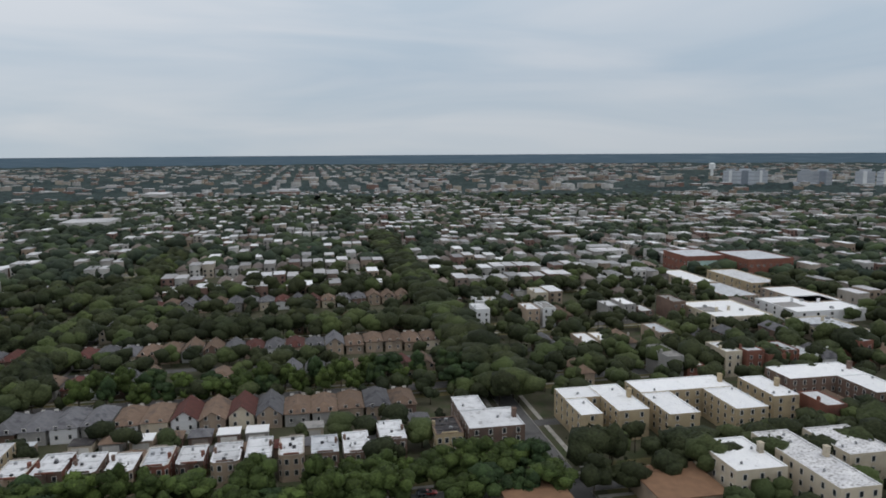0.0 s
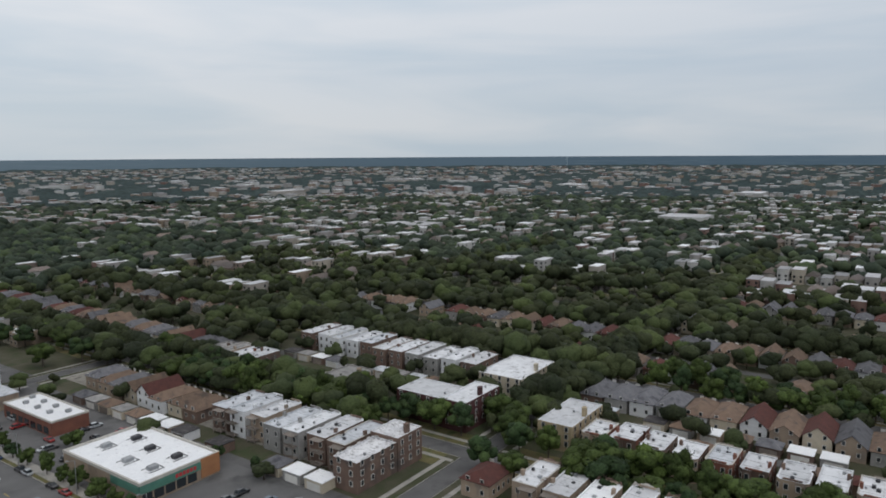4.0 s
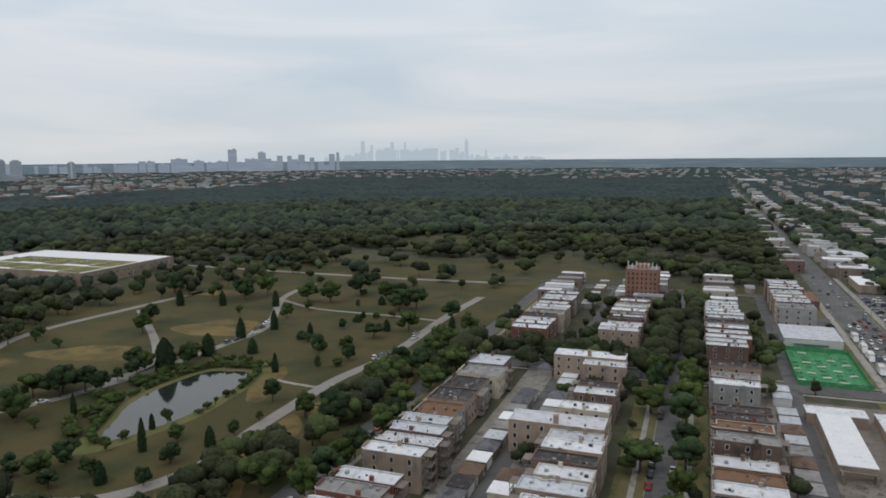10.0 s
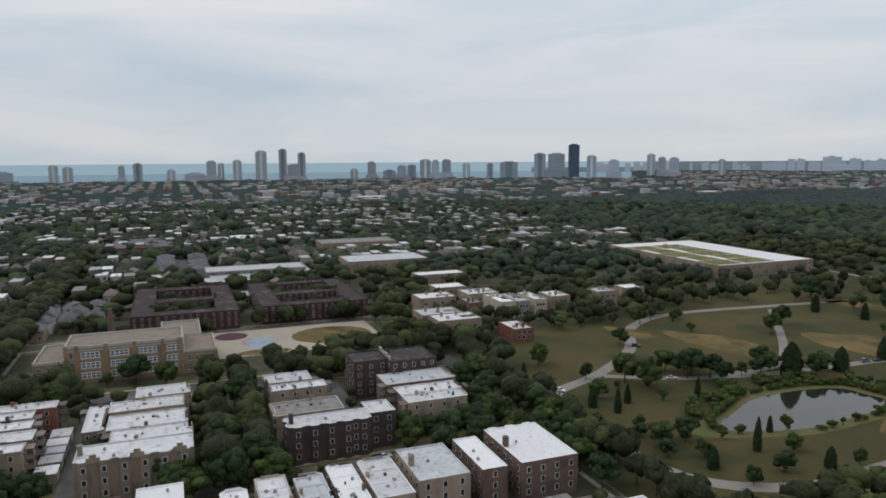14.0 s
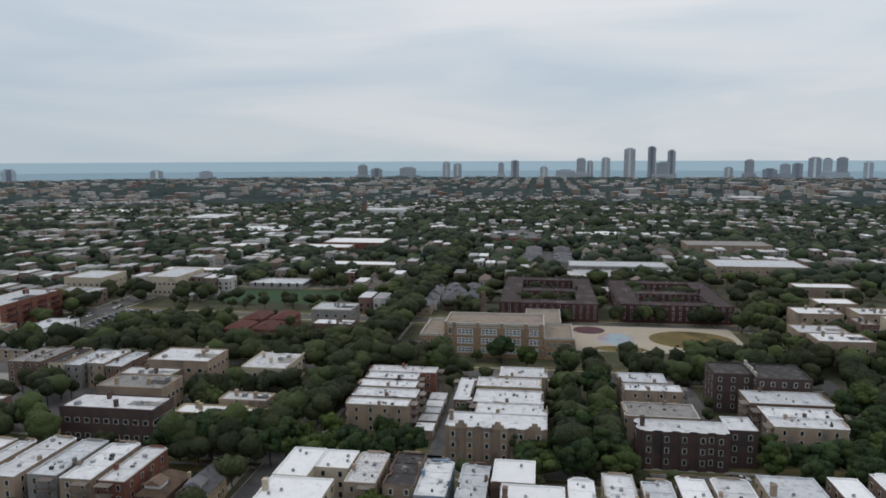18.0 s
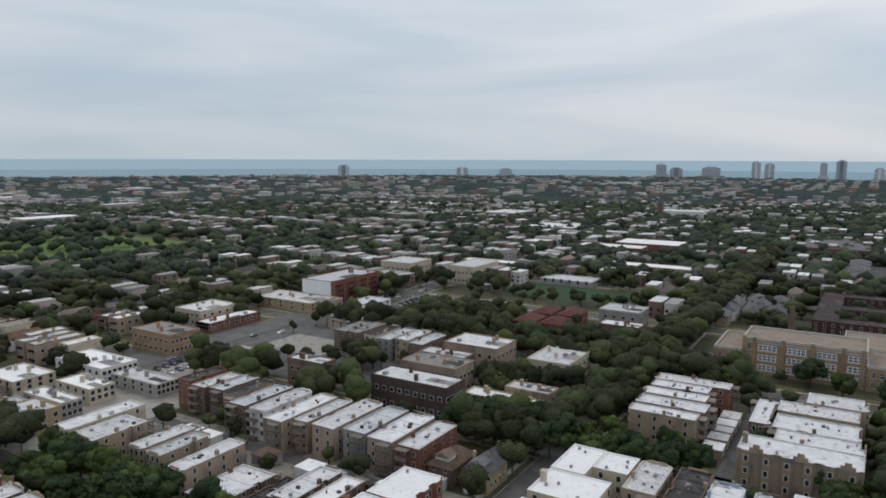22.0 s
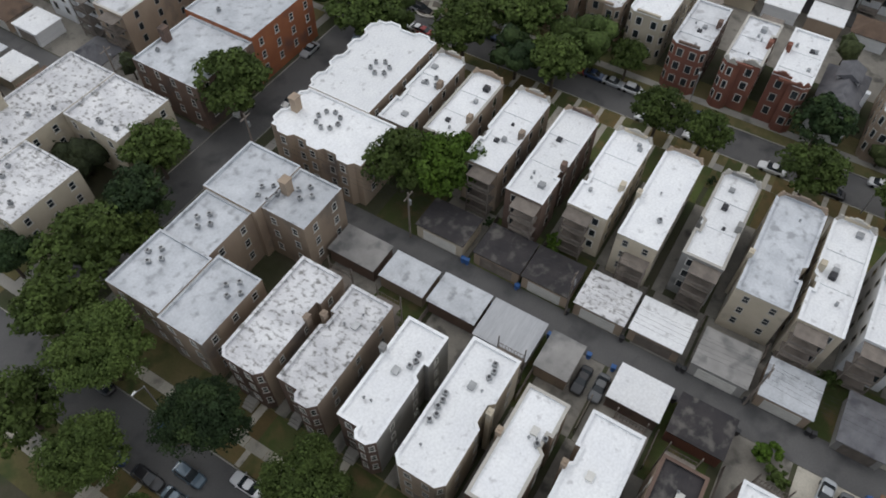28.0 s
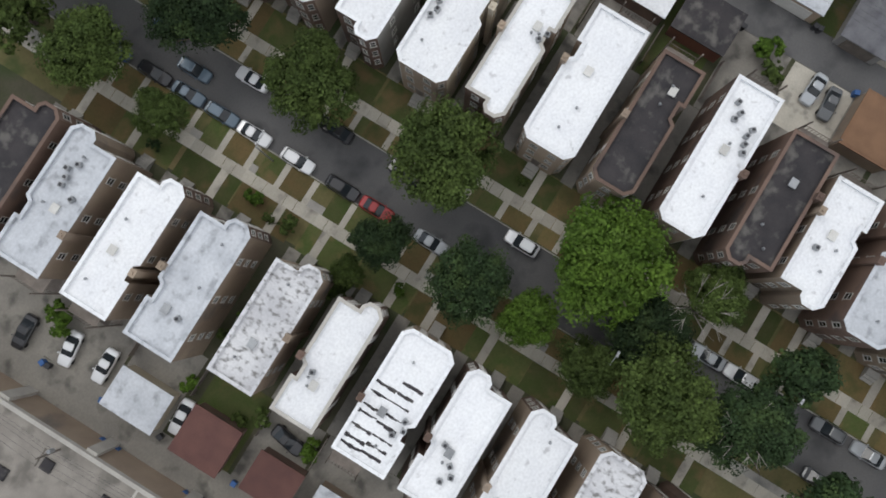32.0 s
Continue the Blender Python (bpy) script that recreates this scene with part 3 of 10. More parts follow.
def flat(front, x0, x1, y0, y1, h=10.0, roof=None, wall=None, face=None, bay=0, storeys=3, lod=0, seed=0, ac=0, crest=False, porch=False,
         sides="", label="", group="flats along the street", parapet=0.28, win=None, name="apartment_building", vents=2):
    """A flat-roofed brick house: walls with parapet, roof, copings, windows, door, chimney, porch."""
    roof, wall = roof or WHITE, wall or COMMON
    face = face or wall
    bx, by, W, D = base_of(front, x0, x1, y0, y1)
    far = math.hypot((x0 + x1) / 2, (y0 + y1) / 2)
    lod = max(lod, 0 if far < 47 else 1 if far < 74 else 2)
    # white roofs farther from the middle change to the greyer white
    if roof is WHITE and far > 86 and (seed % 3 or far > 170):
        roof = WHITE_GREYER
    bag = Mesh() if lod > 1 else None
    e = thing(name, bx, by, 0.15, FRONT[front], label or "%s-storey brick flat building with a flat roof" % {1: "one", 2: "two", 3: "three"}.get(storeys, "four"), "building", group)
    b = 1.3
    if bay == 1:
        poly = [(b, 0), (D, 0), (D, W), (0.9, W), (0, W - 0.9), (0, W * 0.5 + 0.6), (0.7, W * 0.5), (b, W * 0.5)]
    elif bay == -1:
        poly = [(0.9, 0), (D, 0), (D, W), (b, W), (b, W * 0.5), (0.7, W * 0.5), (0, W * 0.5 - 0.6), (0, 0.9)]
    elif bay == 2:
        poly = [(0.9, 0), (D, 0), (D, W), (0.9, W), (0, W - 0.8), (0, W - 2.3), (0.8, W - 3.0), (0.8, 3.0), (0, 2.3), (0, 0.8)] if W > 9 else [(0.9, 0), (D, 0), (D, W), (0.9, W), (0, W - 0.9), (0, 0.9)]
    elif bay == 3:
        poly = [(0.9, 0), (D * 0.45, 0), (D * 0.45 + 0.6, 0.7), (D * 0.62, 0.7), (D * 0.62 + 0.6, 0), (D, 0), (D, W), (0.9, W), (0, W - 0.9), (0, 0.9)]
    else:
        poly = [(0, 0), (D, 0), (D, W), (0, W)]
    if bay != 3 and D > 13 and seed % 4:
        # light well in one long side
        j = next(i for i in range(len(poly)) if poly[i] == ((D, 0) if seed % 2 else (D, W)))
        u0, u1, v = D * 0.58, D * 0.72, 0.65 if seed % 2 else W - 0.65
        edge = 0 if seed % 2 else W
        well = [(u0, edge), (u0 + 0.5, v), (u1, v), (u1, edge)]
        poly = poly[:j] + well + poly[j:] if seed % 2 else poly[:j + 1] + well[::-1] + poly[j + 1:]
    inner = inset(poly, 0.3)
    m, k = Mesh(), len(poly)
    top = h + parapet
    inner = inset(poly, 0.3)
    for i in range(k):
        p, q, pi, qi = poly[i], poly[(i + 1) % k], inner[i], inner[(i + 1) % k]
        m.slot = 1 if (p[0] < 1.5 and q[0] < 1.5) else 0
        m.face((*p, 0), (*q, 0), (*q, top), (*p, top))
        m.slot = 2
        m.face((*qi, h - 0.3), (*pi, h - 0.3), (*pi, top), (*qi, top))
    m.slot = 0
    m.face(*[(*p, 0) for p in reversed(poly)])
    cope = BROWN if roof is TAR else COPING if seed % 5 == 0 else roof
    rm = Mesh().prism(inner, h - 0.28, h)
    if lod > 1:
        # small roof fittings and a stack, which stay with the roof and the wall
        rr = random.Random(seed * 5 + 1)
        for _ in range(4):
            x, y, q = D * rr.uniform(0.1, 0.9), W * rr.uniform(0.2, 0.8), rr.uniform(0.12, 0.5)
            rm.slot = rr.choice((1, 1, 2))
            rm.box(x - q, x + q, y - q, y + q, h - 0.02, h + rr.uniform(0.3, 0.8))
        x, y = D * rr.uniform(0.4, 0.75), rr.choice((0.5, W - 0.5))
        m.slot = 0
        m.box(x - 0.5, x + 0.5, y - 0.4, y + 0.4, h - 0.1, h + 1.5)
        for x, q, z in ((D * 0.3, 0.6, 0.16), (D * 0.62, 0.45, 0.12)):
            rm.slot = 0
            rm.box(x - q, x + q, 0.35, W - 0.35, h - 0.02, h + z)
        m.box(0.02, 0.4, W * 0.2, W * 0.8, top, top + 0.5)
        if rr.random() < 0.8 and far < 260:
            pm, z0, py = Mesh(), 0.9, rr.choice((0.3, W - 4.0))
            for s_ in range(storeys):
                z = z0 + s_ * (h - 1.1) / storeys
                pm.box(D + 0.003, D + 2.2, py, py + 3.7, z - 0.12, z).box(D + 2.1, D + 2.2, py, py + 3.7, z + 0.5, z + 1.0)
            for q in (py, py + 3.6):
                pm.box(D + 2.08, D + 2.24, q, q + 0.14, 0, h - 0.3)
            tagged(part("rear_porch", pm.box(D + 0.003, D + 2.4, py - 0.1, py + 3.9, h - 0.3, h - 0.18), WOOD, e), kind="stuff")
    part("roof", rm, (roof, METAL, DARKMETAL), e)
    out, inn, c = inset(poly, -0.05), inset(poly, 0.36), Mesh() if lod < 2 else m
    c.slot = 3 if lod > 1 else 0
    for i in range(k):
        j = (i + 1) % k
        c.hexa([(*out[i], top), (*out[j], top), (*inn[j], top), (*inn[i], top)], [(*out[i], top + 0.1), (*out[j], top + 0.1), (*inn[j], top + 0.1), (*inn[i], top + 0.1)])
    part("wall", m, (wall, face, roof, cope), e)
    if lod < 2:
        part("coping", c, cope, e)
    if crest:
        # shaped front gable of the parapet, in rounded steps
        for i in range(k):
            p, q = poly[i], poly[(i + 1) % k]
            if p[0] < 1.5 and q[0] < 1.5 and math.dist(p, q) > 1.0:
                d = Vector(q) - Vector(p)
                n = Vector((-d.y, d.x)).normalized() * 0.34
                cm = Mesh()
                for s0, s1, z in ((0.0, 0.2, 0.3), (0.2, 0.36, 0.6), (0.36, 0.64, 0.85), (0.64, 0.8, 0.6), (0.8, 1.0, 0.3)):
                    a, bb = Vector(p) + d * s0, Vector(p) + d * s1
                    r4 = [a, bb, bb + n, a + n]
                    cm.hexa([(*v, top + 0.1) for v in r4], [(*v, top + 0.1 + z) for v in r4])
                part("crest", cm, COPING if seed % 2 else face, e)
    fl = (h - 1.1) / storeys
    z0 = 1.1 + 0.75
    fm = win or (TRIM if seed % 2 else COPING)
    for i in range(k):
        p, q = poly[i], poly[(i + 1) % k]
        if p[0] < 1.5 and q[0] < 1.5:
            L2 = math.dist(p, q)
            put_windows(e, p, q, storeys, z0, fl, max(1, int(L2 / 2.0)), 1.0 if L2 > 1.6 else 0.7, 1.5, fm, False, lod, 0.4, bag)
    put_windows(e, (D, 0), (D, W), storeys, z0, fl, 2 if W < 9 else 0, 0.9, 1.4, fm, False, lod, 0.9, bag)
    if lod > 1:
        sides = "01"
    if "0" in sides:
        put_windows(e, (1.5, 0), (D - 0.5, 0), storeys, z0, fl, max(2, int(D / 4.5)), 0.9, 1.4, fm, False, lod, 0.9, bag)
    if "1" in sides:
        put_windows(e, (D - 0.5, W), (1.5, W), storeys, z0, fl, max(2, int(D / 4.5)), 0.9, 1.4, fm, False, lod, 0.9, bag)
    if lod < 2:
        dx = b if bay in (1, -1) else (0.8 if bay == 2 and W > 9 else 0)
        dy = W * 0.25 if bay == 1 else (W * 0.75 if bay == -1 else W * 0.5)
        part("door", Mesh().box(dx - 0.06, dx + 0.03, dy - 0.5, dy + 0.5, 0.9, 3.1).box(dx - 0.09, dx + 0.02, dy - 0.62, dy + 0.62, 3.1, 3.3), WOOD, e)
        part("front_steps", Mesh().box(dx - 1.7, dx - 0.004, dy - 0.8, dy + 0.8, 0, 0.3).box(dx - 1.3, dx - 0.004, dy - 0.8, dy + 0.8, 0.3, 0.6).box(dx - 0.9, dx - 0.004, dy - 0.8, dy + 0.8, 0.6, 0.9), CONCRETE, e)
    hang(bag, e, fm)
    if porch and lod < 2:
        rear_porch(e, W, D, storeys, fl, seed)
    roof_kit(e, W, D, h, seed * 7 + 3, ac, lod, vents if lod == 0 else (1 if lod == 1 else 0), wall)
    return e


def garage(front, x0, x1, y0, y1, roof=None, wall=None, h=2.9, label="", lod=0, pitched=False):
    """A flat or hip-roofed alley garage with its overhead door towards the alley."""
    bx, by, W, D = base_of(front, x0, x1, y0, y1)
    e = thing("garage", bx, by, 0.15, FRONT[front], label or "small flat-roofed alley garage", "garage", "garages along the alley")
    part("wall", Mesh().box(0, D, 0, W, 0, h), wall or COMMON, e)
    if pitched:
        m = Mesh()
        o, hx, hy, zz = 0.35, D / 2, W / 2, h + 1.7
        ring = [(-o, -o, h), (D + o, -o, h), (D + o, W + o, h), (-o, W + o, h)]
        k = max(0.0, (W - D) / 2)
        a, b2 = (hx, hy - k, zz), (hx, hy + k, zz)
        m.face(ring[0], ring[1], a)
        m.face(ring[1], ring[2], b2, a)
        m.face(ring[2], ring[3], b2)
        m.face(ring[3], ring[0], a, b2)
        m.box(-o, D + o, -o, W + o, h - 0.12, h - 0.003)
        part("roof", m, roof or SHINGLE_GREY, e)
    else:
        part("roof", Mesh().box(-0.2, D + 0.2, -0.2, W + 0.2, h, h + 0.16).box(0.1, D - 0.1, 0.1, W - 0.1, h + 0.16, h + 0.2), roof or WHITE, e)
    dm = Mesh().box(-0.05, 0.02, W * 0.14, W * 0.86, 0.0, 2.2)
    for i in range(3):
        dm.box(-0.07, -0.04, W * 0.14 + 0.05, W * 0.86 - 0.05, 0.1 + i * 0.72, 0.72 + i * 0.72)
    part("garage_door", dm, TRIM if (int(y0 * 3) % 3) else WOOD, e)
    return e


def house(front, x0, x1, y0, y1, eave=5.6, rise=3.2, roof=None, wall=None, lod=1, seed=0, storeys=2, label=""):
    """A gabled bungalow: walls up into the gables, a pitched roof with eaves, dormer, porch, chimney, windows."""
    bx, by, W, D = base_of(front, x0, x1, y0, y1)
    r = random.Random(seed)
    roof, wall = roof or SHINGLE_BROWN, wall or COMMON
    e = thing("house", bx, by, 0.15, FRONT[front], label or "gabled brick bungalow with a shingle roof", "house", "bungalows along the street")
    hip = seed % 3 != 0
    if math.hypot(bx, by) > 225:
        lod = 2
    m = Mesh()
    a = [(0, 0), (D, 0), (D, W), (0, W)]
    for i in (0, 1, 2, 3) if hip else (0, 2):
        p, q = a[i], a[(i + 1) % 4]
        m.face((*p, 0), (*q, 0), (*q, eave), (*p, eave))
    if not hip:
        m.face((0, W, 0), (0, 0, 0), (0, 0, eave), (0, W / 2, eave + rise), (0, W, eave))
        m.face((D, 0, 0), (D, W, 0), (D, W, eave), (D, W / 2, eave + rise), (D, 0, eave))
    m.face((0, 0, 0), (0, W, 0), (D, W, 0), (D, 0, 0))
    part("wall", m, wall, e)
    o, t = 0.45, 0.16
    k = rise / (W / 2)
    rm = Mesh()
    if hip:
        z0, z1, hl = eave + 0.02, eave + rise * 0.85, W * 0.42
        c4 = [(-o, -o, z0), (D + o, -o, z0), (D + o, W + o, z0), (-o, W + o, z0)]
        r0, r1 = (hl, W / 2, z1), (D - hl, W / 2, z1)
        rm.box(-o, D + o, -o, W + o, z0 - 0.14, z0 - 0.003)
        rm.face(c4[0], c4[1], r1, r0)
        rm.face(c4[1], c4[2], r1)
        rm.face(c4[2], c4[3], r0, r1)
        rm.face(c4[3], c4[0], r0)
    for y_e, y_r in () if hip else ((-o, W / 2), (W + o, W / 2)):
        ze = eave - k * o + 0.02
        lo = [(-o, y_e, ze), (D + o, y_e, ze), (D + o, y_r, eave + rise + 0.02), (-o, y_r, eave + rise + 0.02)]
        if y_e > 0:
            lo.reverse()
        rm.hexa(lo, [(x, y, z + t) for x, y, z in lo])
    part("roof", rm, roof, e)
    if lod < 2:
        dy, dw = W / 2, W * 0.28
        dmr = Mesh().box(D * 0.62, D * 0.9, dy - dw, dy + dw, eave + 0.2, eave + rise * 0.72)
        part("dormer", dmr, SIDING if r.random() < 0.4 else wall, e)
        dr = Mesh().hexa([(D * 0.58, dy - dw - 0.3, eave + rise * 0.72 + 0.002), (D * 0.94, dy - dw - 0.3, eave + rise * 0.72 + 0.002), (D * 0.94, dy + dw + 0.3, eave + rise * 0.72 + 0.002), (D * 0.58, dy + dw + 0.3, eave + rise * 0.72 + 0.002)],
                        [(D * 0.58, dy - 0.05, eave + rise * 1.12), (D * 0.92, dy - 0.05, eave + rise * 1.12), (D * 0.92, dy + 0.05, eave + rise * 1.12), (D * 0.58, dy + 0.05, eave + rise * 1.12)])
        part("dormer_roof", dr, roof, e)
        part("rear_porch", Mesh().box(D + 0.003, D + 1.8, W * 0.2, W * 0.8, 0, eave * 0.55).box(D - 0.02, D + 2.1, W * 0.15, W * 0.85, eave * 0.55, eave * 0.55 + 0.14), r.choice((SIDING, GREYW, wall)), e)
        cx = D * 0.4
        part("chimney", Mesh().box(cx - 0.4, cx + 0.4, -0.5, 0.1, 0, eave + rise * 0.9).box(cx - 0.46, cx + 0.46, -0.56, 0.16, eave + rise * 0.9, eave + rise * 0.9 + 0.12), wall, e)
    bag = Mesh()
    put_windows(e, (D, 0), (D, W), 2, 1.5, 2.9, 2, 0.9, 1.3, bag=bag)
    put_windows(e, (0, W), (0, 0), 2, 1.5, 2.9, 2, 1.1, 1.3, bag=bag)
    put_windows(e, (1, 0), (D - 1, 0), 1, 1.5, 2.9, 4, 0.9, 1.3, bag=bag)
    put_windows(e, (D - 1, W), (1, W), 1, 1.5, 2.9, 4, 0.9, 1.3, bag=bag)
    hang(bag, e, TRIM)
    return e


# ---- trees ----
def unit(n):
    v = nrg.normal(size=(n, 3))
    return v / np.linalg.norm(v, axis=1)[:, None]


def leaf_quads(centres, normals, size):
    """Small four-sided leaf sprays facing roughly along their normals."""
    n = len(centres)
    u = np.cross(normals, unit(n))
    u /= np.linalg.norm(u, axis=1)[:, None] + 1e-9
    w = np.cross(normals, u)
    s = (size * nrg.uniform(0.6, 1.25, n))[:, None]
    bend = normals * s * 0.25
    v = np.stack((centres - u * s, centres - w * s * 0.7 - bend, centres + u * s, centres + w * s * 0.7 - bend), axis=1).reshape(-1, 3)
    return v, np.arange(4 * n).reshape(-1, 4)


def lump_core(r0, squash):
    """A rough closed core that keeps light from passing through a crown."""
    bm = bmesh.new()
    bmesh.ops.create_icosphere(bm, subdivisions=2, radius=r0)
    v = np.array([q.co[:] for q in bm.verts]) * nrg.uniform(0.85, 1.1, (len(bm.verts), 1)) * np.array((1, 1, squash))
    f = np.array([[q.index for q in fc.verts] for fc in bm.faces])
    bm.free()
    return v, f


def lumps(centres, sizes, fine=1):
    """Rough round clumps, each a jittered ball of its own size: all their vertices and triangles."""
    bm = bmesh.new()
    bmesh.ops.create_icosphere(bm, subdivisions=fine, radius=1)
    bv = np.array([q.co[:] for q in bm.verts])
    bf = np.array([[q.index for q in fc.verts] for fc in bm.faces])
    bm.free()
    n, k = len(centres), len(bv)
    V = bv[None] * nrg.uniform(0.78, 1.22, (n, k, 1)) * sizes[:, None, :] + centres[:, None, :]
    return V.reshape(-1, 3), (bf[None] + (np.arange(n) * k)[:, None, None]).reshape(-1, 3)


def mid_crown(material):
    """A crown for the middle distance: round clumps of foliage with loose sprays round them."""
    n = 30
    d = unit(n)
    d[:, 2] = np.where(d[:, 2] < -0.7, -d[:, 2], d[:, 2])
    c = d * nrg.uniform(0.25, 0.76, (n, 1)) * np.array((1, 1, 0.9))
    s = nrg.uniform(0.20, 0.40, (n, 1)) * np.array((1, 1, 0.8))
    cv, cf = lumps(c, s, 1)
    q = np.repeat(np.arange(n), 26)
    e = unit(len(q))
    e[:, 2] = np.abs(e[:, 2])
    nn = e + unit(len(q)) * 0.5
    nn /= np.linalg.norm(nn, axis=1)[:, None]
    v, f = leaf_quads(c[q] + e * s[q] * nrg.uniform(0.9, 1.2, (len(q), 1)), nn, 0.062)
    halves = np.concatenate((f[:, (0, 1, 2)], f[:, (0, 2, 3)]))
    me = array_mesh("crown", np.concatenate((v, cv)), np.concatenate((halves, cf + len(v))), [material], smooth=True)
    own = nrg.random(n)
    tones = np.concatenate((np.repeat(own[q], 4), np.repeat(own, cv.size // 3 // n)))
    me.attributes.new("tone", "FLOAT", "POINT").data.foreach_set("value", tones.astype(np.float32))
    return me


def crown_data(name, clumps, leaves, size, material, tall=0.8, seed=0):
    """A crown about 1 wide to each side: leafy limbs of several sizes round a spreading centre, lobed and uneven in outline."""
    lobes = unit(9)
    lobes[:, 2] = np.abs(lobes[:, 2]) * 0.7
    lobes /= np.linalg.norm(lobes, axis=1)[:, None]
    d = unit(clumps)
    d[:, 2] = np.where(d[:, 2] < -0.5, -d[:, 2], d[:, 2])
    near_lobe = np.max(d @ lobes.T, axis=1)
    rad = (0.34 + 0.54 * np.clip((near_lobe - 0.45) / 0.5, 0, 1) * nrg.uniform(0.55, 1.0, clumps))[:, None]
    c = d * rad
    c[:, 2] *= tall
    cr = nrg.uniform(0.08, 0.26, clumps)
    i = np.repeat(np.arange(clumps), leaves)
    n = unit(len(i))
    n[:, 2] = np.where(n[:, 2] < -0.4, -n[:, 2], n[:, 2])
    p = c[i] + n * cr[i][:, None] * nrg.uniform(0.55, 1.15, len(i))[:, None] * np.array((1, 1, 0.7))
    nn = n * 0.95 + unit(len(i)) * 0.65 + np.array((0, 0, 0.25))
    nn /= np.linalg.norm(nn, axis=1)[:, None]
    v, f = leaf_quads(p, nn, size)
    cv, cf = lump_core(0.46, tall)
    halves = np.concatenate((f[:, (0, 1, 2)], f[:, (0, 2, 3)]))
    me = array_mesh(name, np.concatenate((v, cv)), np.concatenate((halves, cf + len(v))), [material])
    # the core gets the darkest tone: a crown's inner shade put into colour
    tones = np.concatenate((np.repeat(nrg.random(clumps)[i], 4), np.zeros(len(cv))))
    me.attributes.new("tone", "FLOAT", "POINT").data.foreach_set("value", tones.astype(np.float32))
    return me


def trunk_data(seed):
    r = random.Random(seed)
    m = Mesh()
    m.tube((0, 0, -0.95), (0, 0, -0.35), 0.055, 0.042, 7)
    for i in range(5):
        a = i * 1.257 + r.uniform(-0.4, 0.4)
        q = (0.38 * math.cos(a), 0.38 * math.sin(a), r.uniform(-0.05, 0.2))
        m.tube((0, 0, -0.4), q, 0.034, 0.018, 5)
        b = a + r.uniform(-0.7, 0.7)
        m.tube(q, (0.62 * math.cos(b), 0.62 * math.sin(b), q[2] + 0.25), 0.018, 0.006, 4)
    m.tube((0, 0, -0.4), (0.03, 0.02, 0.4), 0.034, 0.01, 5)
    return m.data("trunk", BARK)


TRUNKS = [trunk_data(s) for s in range(3)]
CROWNS = {}
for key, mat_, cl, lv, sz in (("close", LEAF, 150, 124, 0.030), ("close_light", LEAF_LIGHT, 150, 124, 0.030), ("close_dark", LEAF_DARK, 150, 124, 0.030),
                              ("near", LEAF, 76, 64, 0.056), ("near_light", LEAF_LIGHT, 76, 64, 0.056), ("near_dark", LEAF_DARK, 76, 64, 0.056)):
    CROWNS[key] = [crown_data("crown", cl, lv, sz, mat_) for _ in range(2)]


def cone_data():
    """A narrow conifer crown: sprays on a tapering, ragged cone."""
    n = 620
    t, a = nrg.uniform(0, 1, n) ** 1.3, nrg.uniform(0, 2 * math.pi, n)
    w = np.sqrt(np.clip(1 - t ** 1.8, 0, 1)) * (0.78 + 0.22 * np.minimum(1, t * 5)) * nrg.uniform(0.72, 1.08, n)
    p = np.stack((w * np.cos(a), w * np.sin(a), -1.0 + 2.0 * t), axis=1)
    nn = np.stack((np.cos(a), np.sin(a), np.full(n, 0.5)), axis=1) + unit(n) * 0.4
    nn /= np.linalg.norm(nn, axis=1)[:, None]
    v, f = leaf_quads(p, nn, 0.17)
    m = Mesh().tube((0, 0, -1.0), (0, 0, 0.1), 0.72, 0.74, 8).tube((0, 0, 0.1), (0, 0, 0.85), 0.74, 0.2, 8)
    cv, cf = np.array(m.v), np.array([q for q in m.f if len(q) == 4])
    f = np.concatenate((f, cf + len(v)))
    return array_mesh("crown", np.concatenate((v, cv)), np.concatenate((f[:, (0, 1, 2)], f[:, (0, 2, 3)])), [LEAF_DARK])


for key, mat_ in (("mid", LEAF_DIMMER), ("mid_light", LEAF), ("mid_dark", LEAF_DARK)):
    CROWNS[key] = [mid_crown(mat_) for _ in range(3)]
CROWNS["cone"] = [cone_data(), cone_data()]


def tree(x, y, r, h, kind="near", label="", z=0.15):
    """A street tree of crown radius r and height h."""
    rr = random.Random(int(x * 31 + y * 17))
    e = thing("tree", x, y, z, rr.uniform(0, 360), label or "leafy green street tree with a broad crown", "tree", "trees along the streets and in the park")
    data = rr.choice(CROWNS[kind])
    cz = h * (0.54 if r > 3.6 else 0.5)
    t = part("trunk", rr.choice(TRUNKS), None, e)
    t.matrix_basis = Matrix.LocRotScale((0, 0, cz), None, (r, r, cz / 0.95))
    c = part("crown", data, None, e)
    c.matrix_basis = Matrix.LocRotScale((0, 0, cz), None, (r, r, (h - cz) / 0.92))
    return e


